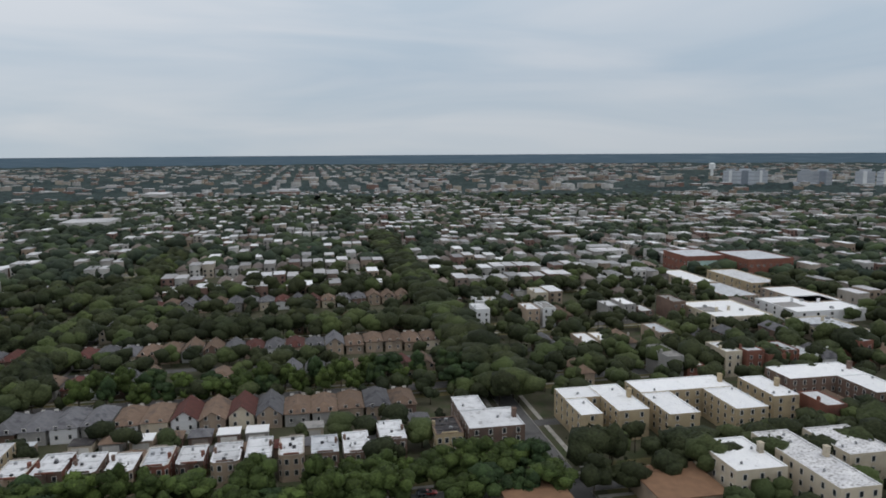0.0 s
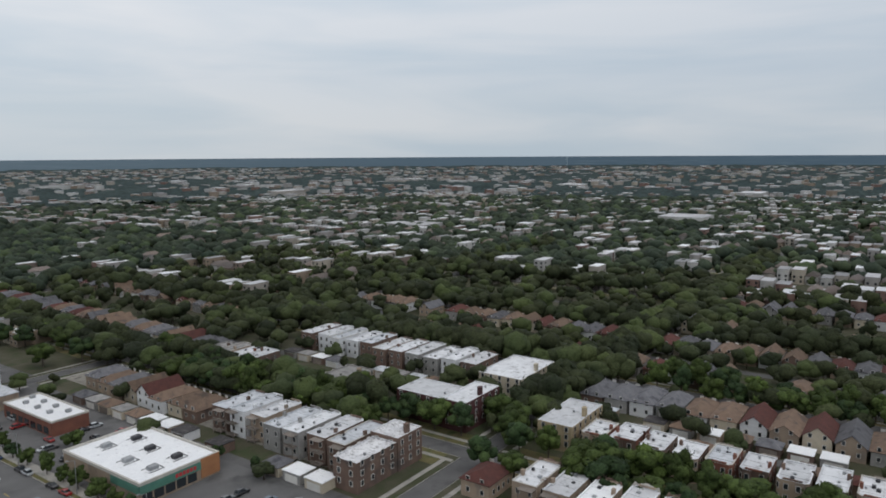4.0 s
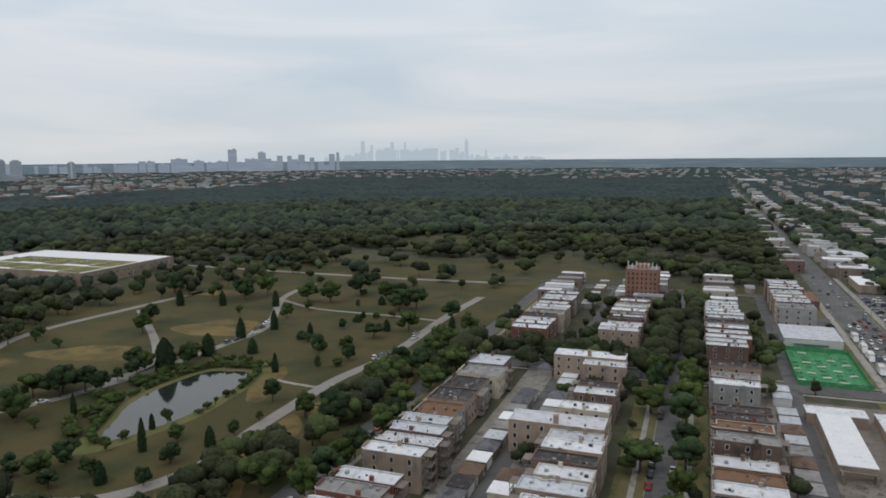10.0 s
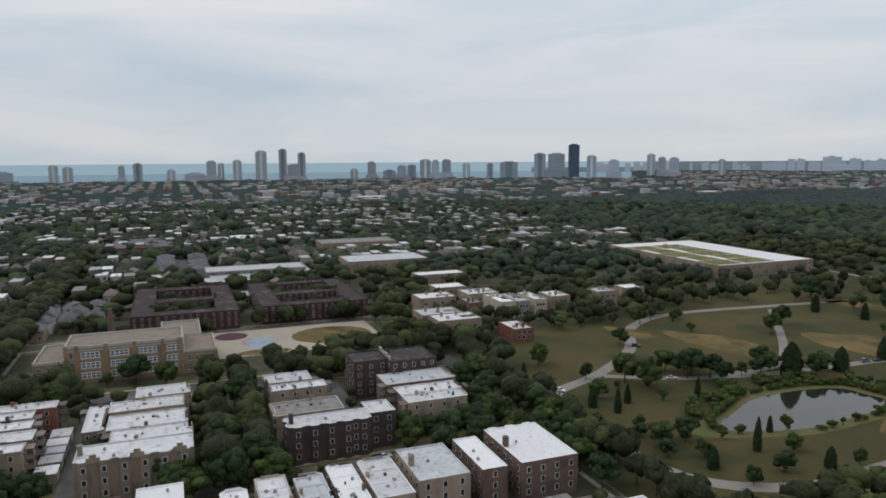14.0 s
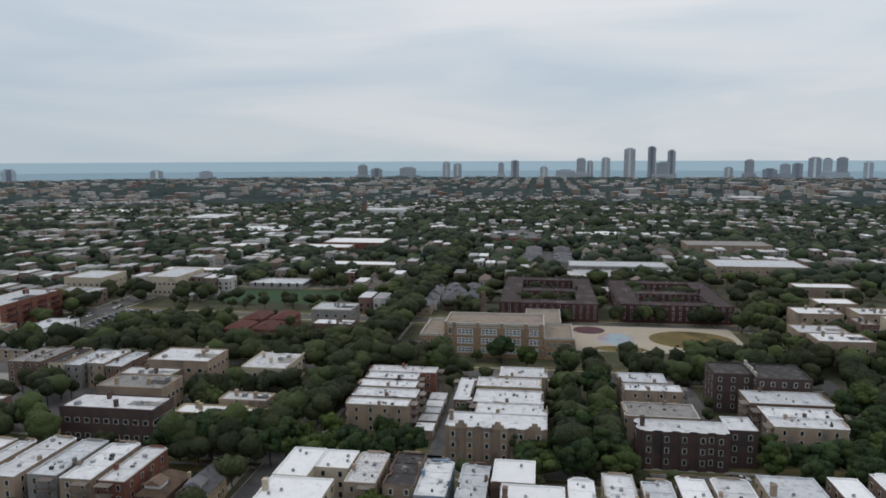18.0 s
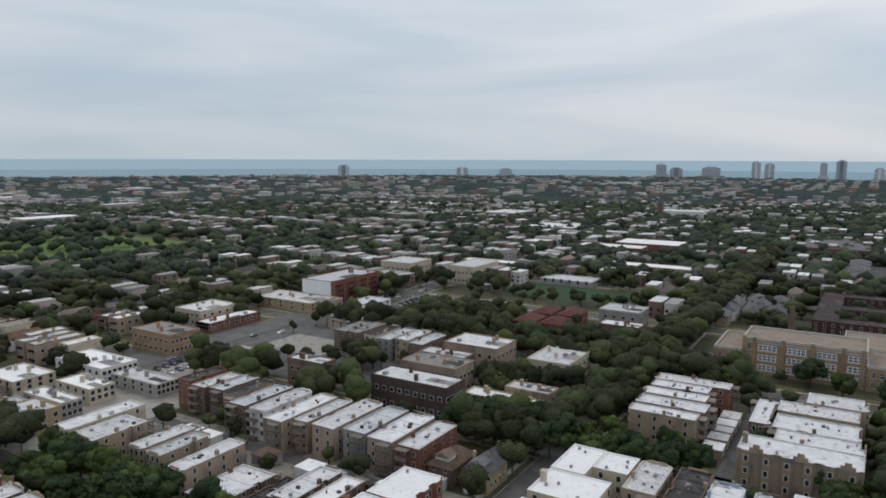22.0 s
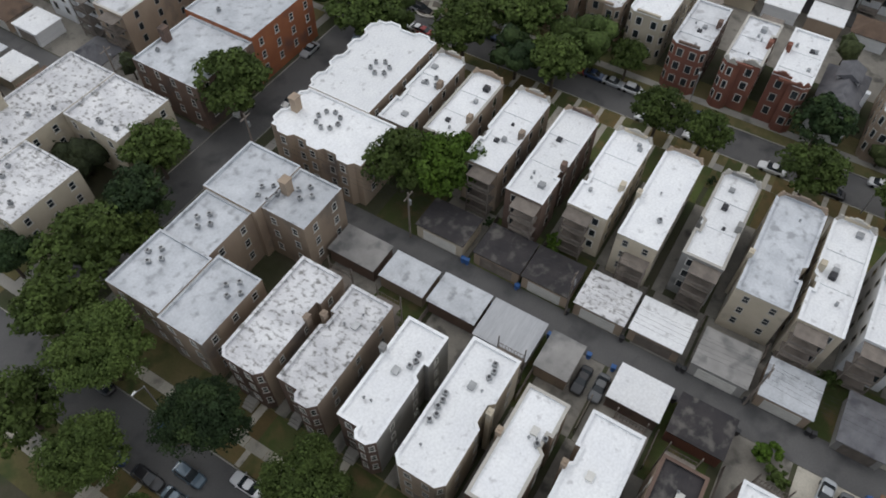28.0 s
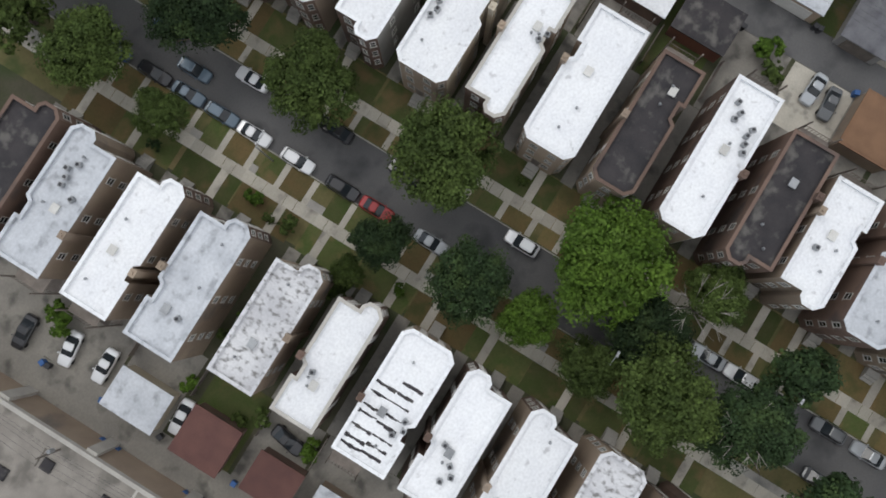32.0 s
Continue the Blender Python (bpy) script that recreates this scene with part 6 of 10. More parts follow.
for nm, x0, x1, y0, y1 in (("pavement_211", -91.4, -88.3, -284, -117), ("pavement_212", -68.3, -65.6, -284, -117), ("pavement_213", -91.4, -88.3, -560, -293), ("pavement_214", -68.3, -65.6, -480, -293), ("pavement_215", -124, -91.5, -284, -281.4)):
    solid(nm, Mesh().box(x0, x1, y0, y1, 0.08, 0.176), CONCRETE, "pale concrete pavement beside the avenue", "pavement", "structure")
ar = random.Random(15)
AVENUE_TREES = [(-90.2, -122 - i * 8.6) for i in range(20)] + [(-66.6, -138 - i * 13.0) for i in range(4)] + [(-90.2, -296 - i * 12.0) for i in range(9)] + [(-104, -208), (-112, -212), (-122, -150), (-122, -166), (-123, -215), (-40, -150), (-41, -165), (-52, -136)]

# east: south edge, north edge, x from, x to, roof, wall
for i, (a, b, x0, x1, rf, wl) in enumerate(((46.9, 52.8, 111.7, 125, WHITE, YELLOW), (39.0, 46.0, 110, 131, GRAVEL, COMMON), (30.0, 36.6, 110, 124.5, WHITE_WORN, COMMON), (21.2, 28.6, 111, 138, WHITE, CREAM),
                                            (12.6, 18.9, 106.5, 120.6, WHITE, BROWN), (3.5, 9.7, 106.2, 120.8, WHITE, RED), (-4.8, 1.5, 106.0, 121.5, WHITE, RED), (-22.6, -16.2, 107, 123, WHITE, COMMON), (-31.0, -24.8, 108, 125, SILVER, BROWN))):
    flat("W", x0, x1, a, b, 9.6, rf, wl, RED if i in (4, 5, 6) else wl, (2, 1, -1, 2)[i % 4], seed=300 + i, sides="0" if a > 0 else "1", crest=i in (5, 6), porch=i in (2, 3), group="flats on the next street")
house("W", 108, 121, -13.2, -6.6, 5.4, 3.0, SHINGLE_GREY, SIDING, 1, 5)
flats_row("W", 110, -98, -34, 302, depth=18, keep=0.95, sides="1")
corner_block("corner_apartments", 109, 47, [(109, 122, 54, 65.5, 0.0), (122, 142, 57, 65.5, -0.1), (131, 142, 47.5, 57, -0.2)], 9.4, WHITE, YELLOW, "yellow brick corner apartments with a white roof", 31, 12, lod=1, bays=((0, 3), (0, 2), (1, 2)))
corner_block("courtyard_building", 146, 47, [(146, 160, 50, 66, 0.0), (160, 177, 57, 66, 0.3), (166, 177, 48, 57, 0.1)], 9.3, WHITE, CREAM, "cream brick courtyard apartments with a white roof", 32, 9, lod=1)
corner_block("apartments", 148, -6, [(148, 162, -6, 9, -0.3), (162, 175, 1, 11.5, 0.0)], 10.2, WHITE, BROWN, "wide brown brick apartment house with a white roof", 33, 2, lod=1)
for i, (a, b, x0, x1, rf, wl) in enumerate(((39.2, 47.0, 158, 176, WHITE_WORN, COMMON), (29.6, 37.4, 158, 177, TAR, COMMON), (21.6, 29.0, 153.5, 173, WHITE, BLUE_SIDING), (12.3, 19.4, 153.4, 172.5, SILVER, BROWN),
                                            (-13.0, -6.8, 150, 167, WHITE, SIDING), (-22.6, -15.2, 150, 171, WHITE, COMMON), (-31.4, -24.2, 150, 169, SILVER, COMMON), (-39.6, -32.8, 150, 172, WHITE, BROWN), (-50.0, -41.0, 150, 172, WHITE, COMMON))):
    flat("E", x0, x1, a, b, 9.8, rf, wl, wl, (2, 0, 1, -1)[i % 4], seed=320 + i, sides="1" if a > 0 else "0", porch=i in (0, 3, 7), ac=i % 2, group="flats on the next street")
corner_block("apartments", 154.5, -66, [(154.5, 174.5, -66, -52.5, 0.0)], 10, SILVER, COMMON, "tan brick apartment house with a grey roof", 34, 2, lod=1)
corner_block("apartments", 154, -96.5, [(154, 178, -96.5, -80, 0.3), (155, 176, -76.5, -69.5, -0.2)], 10, WHITE, BROWN, "brown brick corner apartments with a white roof", 35, 5, lod=1, bays=((0, 1),))
garages_row("E", 137, -90, 20, 304)
garages_row("W", 143, -90, 46, 305, keep=0.6)
house("E", 155, 167, 81.5, 89, 5.6, 2.6, SHINGLE_GREY, YELLOW, 1, 6, label="yellow brick house with a grey roof")
house("E", 153, 166, 91, 98.5, 5.6, 3.2, SHINGLE_BROWN, BROWN, 1, 7, label="brown brick house with a brown roof")
for i, (a, b, x0, x1, rf, wl) in enumerate(((100.0, 107, 151, 172, WHITE, RED), (109, 117.4, 151, 174, WHITE, COMMON), (119, 127, 152, 174, SILVER, GREYW), (129, 137, 150, 175, WHITE, COMMON), (139, 144, 150, 172, WHITE, COMMON), (145.5, 153, 146, 172, WHITE, COMMON), (156, 163, 150, 172, WHITE, SIDING), (165, 172, 150, 172, SILVER, BROWN))):
    flat("E", x0, x1, a, b, 9.6, rf, wl, wl, (2, 1, 0)[i % 3], seed=340 + i, group="flats on the next street")
corner_block("corner_apartments", 109, 81, [(109, 124, 81, 98, 0.0), (124, 140, 86, 97, 0.4)], 9.6, WHITE, RED, "dark red brick corner apartments with a white roof", 36, 3, lod=1, bays=((0, 0), (0, 3), (1, 0)))
for i, (a, b, x0, x1, rf, wl) in enumerate(((102, 108, 112, 130, WHITE, BROWN), (110, 117, 112, 131, WHITE, BROWN), (119, 126, 112, 128, TAR, BROWN), (129, 141, 108, 127, WHITE, BROWN), (144.5, 150.5, 110, 131, WHITE, COMMON), (157, 163, 113, 129, SILVER, COMMON), (165, 171, 113, 131, WHITE, COMMON), (181.5, 192, 109.5, 127, WHITE_GREYER, COMMON), (195, 202.5, 110, 136, WHITE, CREAM))):
    flat("W", x0, x1, a, b, 8.8 if i not in (2, 3) else 5, rf, wl, wl, (2, 0)[i % 2], seed=360 + i, group="flats on the next street", storeys=2 if i in (2, 3) else 3)
for i, (a, b, x0, x1, rf, wl) in enumerate(((105.5, 113, 62, 84, WHITE, COMMON), (115, 121, 63.5, 81, WHITE, SIDING), (122.8, 129.5, 63, 81, WHITE, SIDING), (134.3, 141, 65, 84, SILVER, COMMON), (142.6, 149, 65, 84, WHITE, BROWN), (151, 157.5, 66, 84, SILVER, COMMON), (159, 165.5, 66, 84, WHITE, COMMON), (167.5, 174, 66, 84, WHITE, BROWN))):
    flat("E", x0, x1, a, b, 8.8, rf, wl, wl, 2, seed=380 + i, crest=i > 2, group="flats on the next street", sides="1")
flats_row("E", 85, 178, 240, 308, depth=19)
flats_row("E", 173, 174, 208, 317)
flats_row("E", 262, 158, 208, 320, depth=20)
flats_row("W", 21, 108, 240, 309)
garages_row("E", 43.2, 108, 240, 310)
garages_row("W", 54.3, 98, 240, 311)
garages_row("E", 137, 100, 190, 316)
for i, (x0, x1, y0, y1, rf, wl) in enumerate(((211.5, 218.3, 41.5, 62, WHITE, COMMON), (220, 228, 40.5, 62, WHITE, BROWN), (230.2, 237, 42.5, 63, WHITE, COMMON), (239, 246.2, 43.5, 62.5, WHITE, BROWN), (247.3, 254.3, 38, 63, WHITE_WORN, RED),
                                              (208.8, 218.6, -2.2, 20, WHITE, COMMON), (219, 231.5, -1, 21.5, WHITE, BROWN), (235, 245, -0.2, 22, WHITE_WORN, YELLOW), (247, 258.5, -2.4, 14.8, WHITE, COMMON), (220, 243, 22.3, 28, WHITE, BROWN))):
    flat("N" if y0 > 30 else "S", x0, x1, y0, y1, 9.8, rf, wl, wl, (2, 0, 1)[i % 3], seed=400 + i, ac=1, sides="0", group="flats near the school")
for i, (x0, x1, y0, y1, rf, wl) in enumerate(((212.5, 225, -47.5, -25.5, GRAVEL, COMMON), (237, 244, -47, -28, WHITE, COMMON), (246, 257, -43.5, -27, SILVER, COMMON), (209, 217, -88.5, -67.5, WHITE_GREYER, COMMON), (217.4, 226, -89.5, -67.5, WHITE, BROWN), (229, 242, -92, -66, SILVER, BROWN))):
    flat("N" if y0 > -60 else "S", x0, x1, y0, y1, 9.8, rf, wl, wl, (2, 0, 1)[i % 3], seed=420 + i, ac=2, sides="0", group="flats near the school")
e = corner_block("apartments", 194.5, -2, [(194.5, 206, -2, 27.3, 0.0)], 11, WHITE_GREYER, COMMON, "three-storey tan brick flats with projecting bays and small gables", 43, 3, lod=1, bays=((0, 3),))
for y in (3.5, 14, 24.5):
    part("gable", Mesh().prism([(-0.85, y - 1.7), (-0.3, y - 1.7), (-0.3, y + 1.7), (-0.85, y + 1.7)], 11.0, 12.3).prism([(-0.8, y - 0.8), (-0.35, y - 0.8), (-0.35, y + 0.8), (-0.8, y + 0.8)], 12.3, 13.2), COMMON, e)
corner_block("apartments", 198.3, -61, [(198.3, 207, -52.5, -28, 0.0), (201.5, 212.5, -61, -52.6, -0.1)], 11, WHITE_GREYER, DARKBROWN, "dark brown brick corner apartments with white windows in projecting bays", 44, 2, lod=1, bays=((0, 3), (0, 2)))
e = corner_block("apartments", 243.5, -90, [(243.5, 261, -90, -72, 0.0), (247, 261, -72, -59, 0.2)], 13.6, TAR, DARKBROWN, "dark four-storey brick apartment house with a broken parapet", 37, 1, storeys=4, lod=1)
for u in range(4):
    part("parapet_tooth", Mesh().prism([(2 + u * 4.0, 17.2), (4.6 + u * 4.0, 17.2), (4.6 + u * 4.0, 17.8), (2 + u * 4.0, 17.8)], 14.0, 15.2 + 0.4 * (u % 2)), COPING, e)
slab_garages = ((210.5, 216.5), (218.8, 224.6), (226, 231), (232.4, 238), (239.4, 246.4))
for i, (x0, x1) in enumerate(slab_garages):
    garage("S", x0, x1, 33.6, 39.2, (WHITE, WHITE_GREYER, SILVER)[i % 3], COMMON)
for nm, x0, x1, y0, y1 in (("alley_21", 195, 278, 28.6, 33.2), ("alley_22", 208, 278, -57.5, -49), ("alley_23", 226, 236.5, -48.8, -24), ("alley_24", 259, 279, -2, 28.4), ("alley_25", 258, 279, -48.8, -24)):
    solid(nm, Mesh().box(x0, x1, y0, y1, 0.1, 0.158), ASPHALT_OLD, "worn back alley and yard behind the flats", "alley", "structure")


def shops_line(y0, y1, x0, x1, seed, label="low shop building on the busy cross street"):
    r = random.Random(seed)
    x = x0
    while x < x1 - 8:
        w = r.uniform(6.5, 14)
        d = r.uniform(0.5, 0.95) * (y1 - y0)
        h = r.choice((4.2, 4.6, 5, 5.4, 7.2))
        e = thing("shop", x, y0, 0.15, 0, label, "building", "shops on the cross street")
        taken(x, x + w, y0, y0 + d)
        part("wall", Mesh().box(0, w, 0, d, 0, h), r.choice((COMMON, BROWN, CREAM, GREYW)), e)
        p = Mesh()
        for a in ((-0.05, w + 0.05, -0.05, 0.35), (-0.05, w + 0.05, d - 0.35, d + 0.05), (-0.05, 0.35, 0.35, d - 0.35), (w - 0.35, w + 0.05, 0.35, d - 0.35)):
            p.box(*a, h, h + 0.55)
        part("parapet", p, COPING, e)
        rf = Mesh().box(0.35, w - 0.35, 0.35, d - 0.35, h, h + 0.18)
        for _ in range(2):
            ux, uy = r.uniform(1.5, w - 2), r.uniform(2, d - 3)
            rf.slot = 1
            rf.box(ux - 0.8, ux + 0.8, uy - 0.7, uy + 0.7, h + 0.1, h + 1.1).box(ux - 0.6, ux + 0.6, uy - 0.5, uy + 0.5, h + 1.1, h + 1.25)
        part("roof", rf, (r.choice((WHITE, WHITE_GREYER, SILVER, WHITE, WHITE_WORN)), METAL), e)
        b = Mesh()
        for u in range(int(w / 3)):
            b.slot = 0
            b.box(1 + u * 3, 3.2 + u * 3, -0.04, 0.02, 0.5, 2.6)
        if b.f:
            tagged(part("shop_windows", b, GLASS, e), kind="stuff")
        x += w + r.choice((0.1, 0.1, 3, 8))


shops_line(265, 285, 300, 318, 4)
shops_line(216, 246, 18, 90, 5)
shops_line(266, 290, -60, 90, 6)

# ---- school and larger buildings to the east ----
e = thing("school", 290.5, -14, 0.15, 0, "large tan brick school with many tall white windows", "school")
part("wall", Mesh().box(15.5, 38, 13, 57, 0, 14.2), SCHOOLBRICK, e)
part("wing", Mesh().box(14.6, 41.5, 0, 12.99, 0, 9), SCHOOLBRICK, e)
part("wing", Mesh().box(41.52, 71, 5, 22, 0, 9.6).box(38.02, 41.5, 13.02, 22, 0, 9.6), SCHOOLBRICK, e)
part("wing_roof", Mesh().box(41.9, 70.6, 5.4, 21.6, 9.6, 9.8), TANROOF, e)
part("wing", Mesh().box(15, 45, 57.01, 68, 0, 9), SCHOOLBRICK, e)
part("roof", Mesh().box(15.9, 37.6, 13.4, 56.6, 14.2, 14.4), TANROOF, e)
for x0, x1, y0, y1, z in ((15.4, 38.1, 12.9, 57.1, 14.2), (14.5, 41.6, -0.1, 12.98, 9.0), (14.9, 45.1, 57.02, 68.1, 9.0), (41.6, 71.1, 4.9, 22.1, 9.6)):
    pm = Mesh()
    for a in ((x0, x1, y0, y0 + 0.5), (x0, x1, y1 - 0.5, y1), (x0, x0 + 0.5, y0 + 0.5, y1 - 0.5), (x1 - 0.5, x1, y0 + 0.5, y1 - 0.5)):
        pm.box(*a, z, z + 1.0)
    part("parapet", pm, COPING, e)
part("wing_roof", Mesh().box(15.1, 41.0, 0.5, 12.4, 9, 9.2), TANROOF, e)
part("wing_roof", Mesh().box(15.5, 44.5, 57.6, 67.5, 9, 9.2), TANROOF, e)
part("chimney", Mesh().tube((44, 42, 0), (44, 42, 24), 1.5, 1.1, 10), BROWN, e)
for i in range(4):
    y0 = 51.5 - i * 10.6
    put_windows(e, (15.5, y0 - 0.5), (15.5, y0 - 7.1), 3, 2.0, 4.1, 4, 1.35, 2.2, WHITE_PANEL, True, 1)
    for s_ in range(3):
        wf, z = Mesh(), 1.9 + s_ * 4.1
        for k in range(5):
            wf.box(15.30, 15.497, y0 - 0.66 - k * 1.65, y0 - 0.34 - k * 1.65, z, z + 2.5)
        for k in range(4):
            for zz in (z, z + 1.1, z + 2.2):
                wf.box(15.32, 15.497, y0 - 1.99 - k * 1.65, y0 - 0.662 - k * 1.65, zz, zz + 0.3)
        part("window_frame", wf, WHITE_PANEL, e, "white frame of a group of tall windows")
        part("window_band", Mesh().box(15.36, 15.497, y0 - 7.8, y0 + 0.2, 1.5 + s_ * 4.1, 1.78 + s_ * 4.1), COPING, e)
for y in (56.4, 52.6, 42.0, 31.4, 20.8, 14.2):
    part("pier", Mesh().box(15.0, 15.497, y - 0.7, y + 0.7, 0, 15.3), SCHOOLBRICK, e)
    part("pier_cap", Mesh().box(14.9, 15.6, y - 0.8, y + 0.8, 15.303, 15.8), COPING, e)
put_windows(e, (15.5, 56.0), (15.5, 53.0), 3, 1.9, 4.1, 1, 1.3, 2.5, WHITE_PANEL, True, 1)
part("cornice", Mesh().box(15.2, 15.4, 13.2, 56.8, 13.2, 13.7), COPING, e)
put_windows(e, (14.6, 12), (14.6, 1), 2, 1.6, 3.8, 4, 1.5, 2.2, WHITE_PANEL, True, 1)
put_windows(e, (15, 67.5), (15, 57.5), 2, 1.6, 3.8, 3, 1.5, 2.2, WHITE_PANEL, True, 1)
part("entrance", Mesh().box(14.6, 15.497, 17.4, 20.0, 0, 4.2).box(14.4, 15.497, 17.0, 20.4, 4.2, 4.8), COPING, e)
solid("schoolyard", Mesh().box(322, 372, -95, -16, 0.1, 0.165), surface("schoolyard_paving", (0.42, 0.37, 0.30), (0.36, 0.32, 0.26), 0.05, 0.95, 0.1, 1.0), "pale paved school playground", "playground", "structure")
for nm, x, y, rx_, ry_, m_, lb in (("painted_court", 345, -36, 11, 9, surface("blue_court_paint", (0.22, 0.36, 0.46), (0.34, 0.36, 0.38), 0.15, 0.9, 0.1, 2.0, ((0.40, 0.16, 0.14), 0.4, 0.12)), "blue and red painted play court"),
                                   ("rubber_court", 362, -24, 8, 8, surface("maroon_court", (0.10, 0.045, 0.06), (0.08, 0.04, 0.05), 0.2, 0.9, 0.1, 2.0), "dark maroon play surface"),
                                   ("playing_field", 348, -72, 17, 20, DRY, "oval dry grass playing field"), ("lawn_patch", 327, -36, 5, 12, DRY, "dry lawn beside the schoolyard")):
    solid(nm, Mesh().prism([(x + rx_ * math.cos(a * math.pi / 20), y + ry_ * math.sin(a * math.pi / 20)) for a in range(40)], 0.12, 0.172), m_, lb, "court", "structure")


for i, (x0, x1, y0, y1) in enumerate(((402, 416, 61, 70), (419, 434, 61, 70), (402, 416, 49.5, 58), (437, 452, 51, 60), (422, 434, 47, 56), (385, 398, 62, 70))):
    house("W", x0, x1, y0, y1, 5.6, 3.0, SHINGLE_GREY, (SIDING, GREYW, COMMON)[i % 3], 2, 50 + i)


def slab_building(x0, x1, y0, y1, h, roof, wall, label, rows=0, name="building", storeys=2):
    e = thing(name, x0, y0, 0.1, 0, label, "building", "larger buildings")
    taken(x0, x1, y0, y1)
    part("wall", Mesh().box(0, x1 - x0, 0, y1 - y0, 0, h), wall, e)
    part("roof", Mesh().box(0.3, x1 - x0 - 0.3, 0.3, y1 - y0 - 0.3, h, h + 0.2), roof, e)
    p = Mesh()
    for a in ((-0.05, x1 - x0 + 0.05, -0.05, 0.4), (-0.05, x1 - x0 + 0.05, y1 - y0 - 0.4, y1 - y0 + 0.05), (-0.05, 0.4, 0.4, y1 - y0 - 0.4), (x1 - x0 - 0.4, x1 - x0 + 0.05, 0.4, y1 - y0 - 0.4)):
        p.box(*a, h, h + 0.6)
    part("parapet", p, wall if wall is not GREYW else COPING, e)
    if rows:
        bag = Mesh()
        put_windows(e, (0, y1 - y0 - 1), (0, 1), storeys, 1.6, (h - 1) / storeys, rows, 1.5, 1.5, bag=bag)
        put_windows(e, (0, 0), (x1 - x0, 0), storeys, 1.6, (h - 1) / storeys, rows, 1.5, 1.5, bag=bag)
        put_windows(e, (x1 - x0, 0), (x1 - x0, y1 - y0), storeys, 1.6, (h - 1) / storeys, rows, 1.5, 1.5, bag=bag)
        hang(bag, e, TRIM)
    if math.hypot(x0, y0) < 430:
        r = random.Random(int(x0 + 3 * y0))
        for _ in range(2):
            cx, cy = r.uniform(0.2, 0.8) * (x1 - x0), r.uniform(0.2, 0.8) * (y1 - y0)
            part("chimney", Mesh().box(cx - 0.6, cx + 0.6, cy - 0.5, cy + 0.5, h, h + 2.2).box(cx - 0.7, cx + 0.7, cy - 0.6, cy + 0.6, h + 2.2, h + 2.4), wall, e)
        for _ in range(2):
            cx, cy = r.uniform(0.12, 0.88) * (x1 - x0), r.uniform(0.12, 0.88) * (y1 - y0)
            part("rooftop_unit", Mesh().box(cx - 0.9, cx + 0.9, cy - 0.7, cy + 0.7, h + 0.2, h + 1.2).box(cx - 0.7, cx + 0.7, cy - 0.5, cy + 0.5, h + 1.2, h + 1.4), METAL, e)
        # thin tar or gravel plate drawn for a court; the roof has no opening
        w, d = 0.32 * (x1 - x0), 0.36 * (y1 - y0)
        part("light_court", Mesh().box((x1 - x0) / 2 - w / 2, (x1 - x0) / 2 + w / 2, -0.06, d, h + 0.21, h + 0.26), TAR if r.random() < 0.4 else GRAVEL, e)
    return e


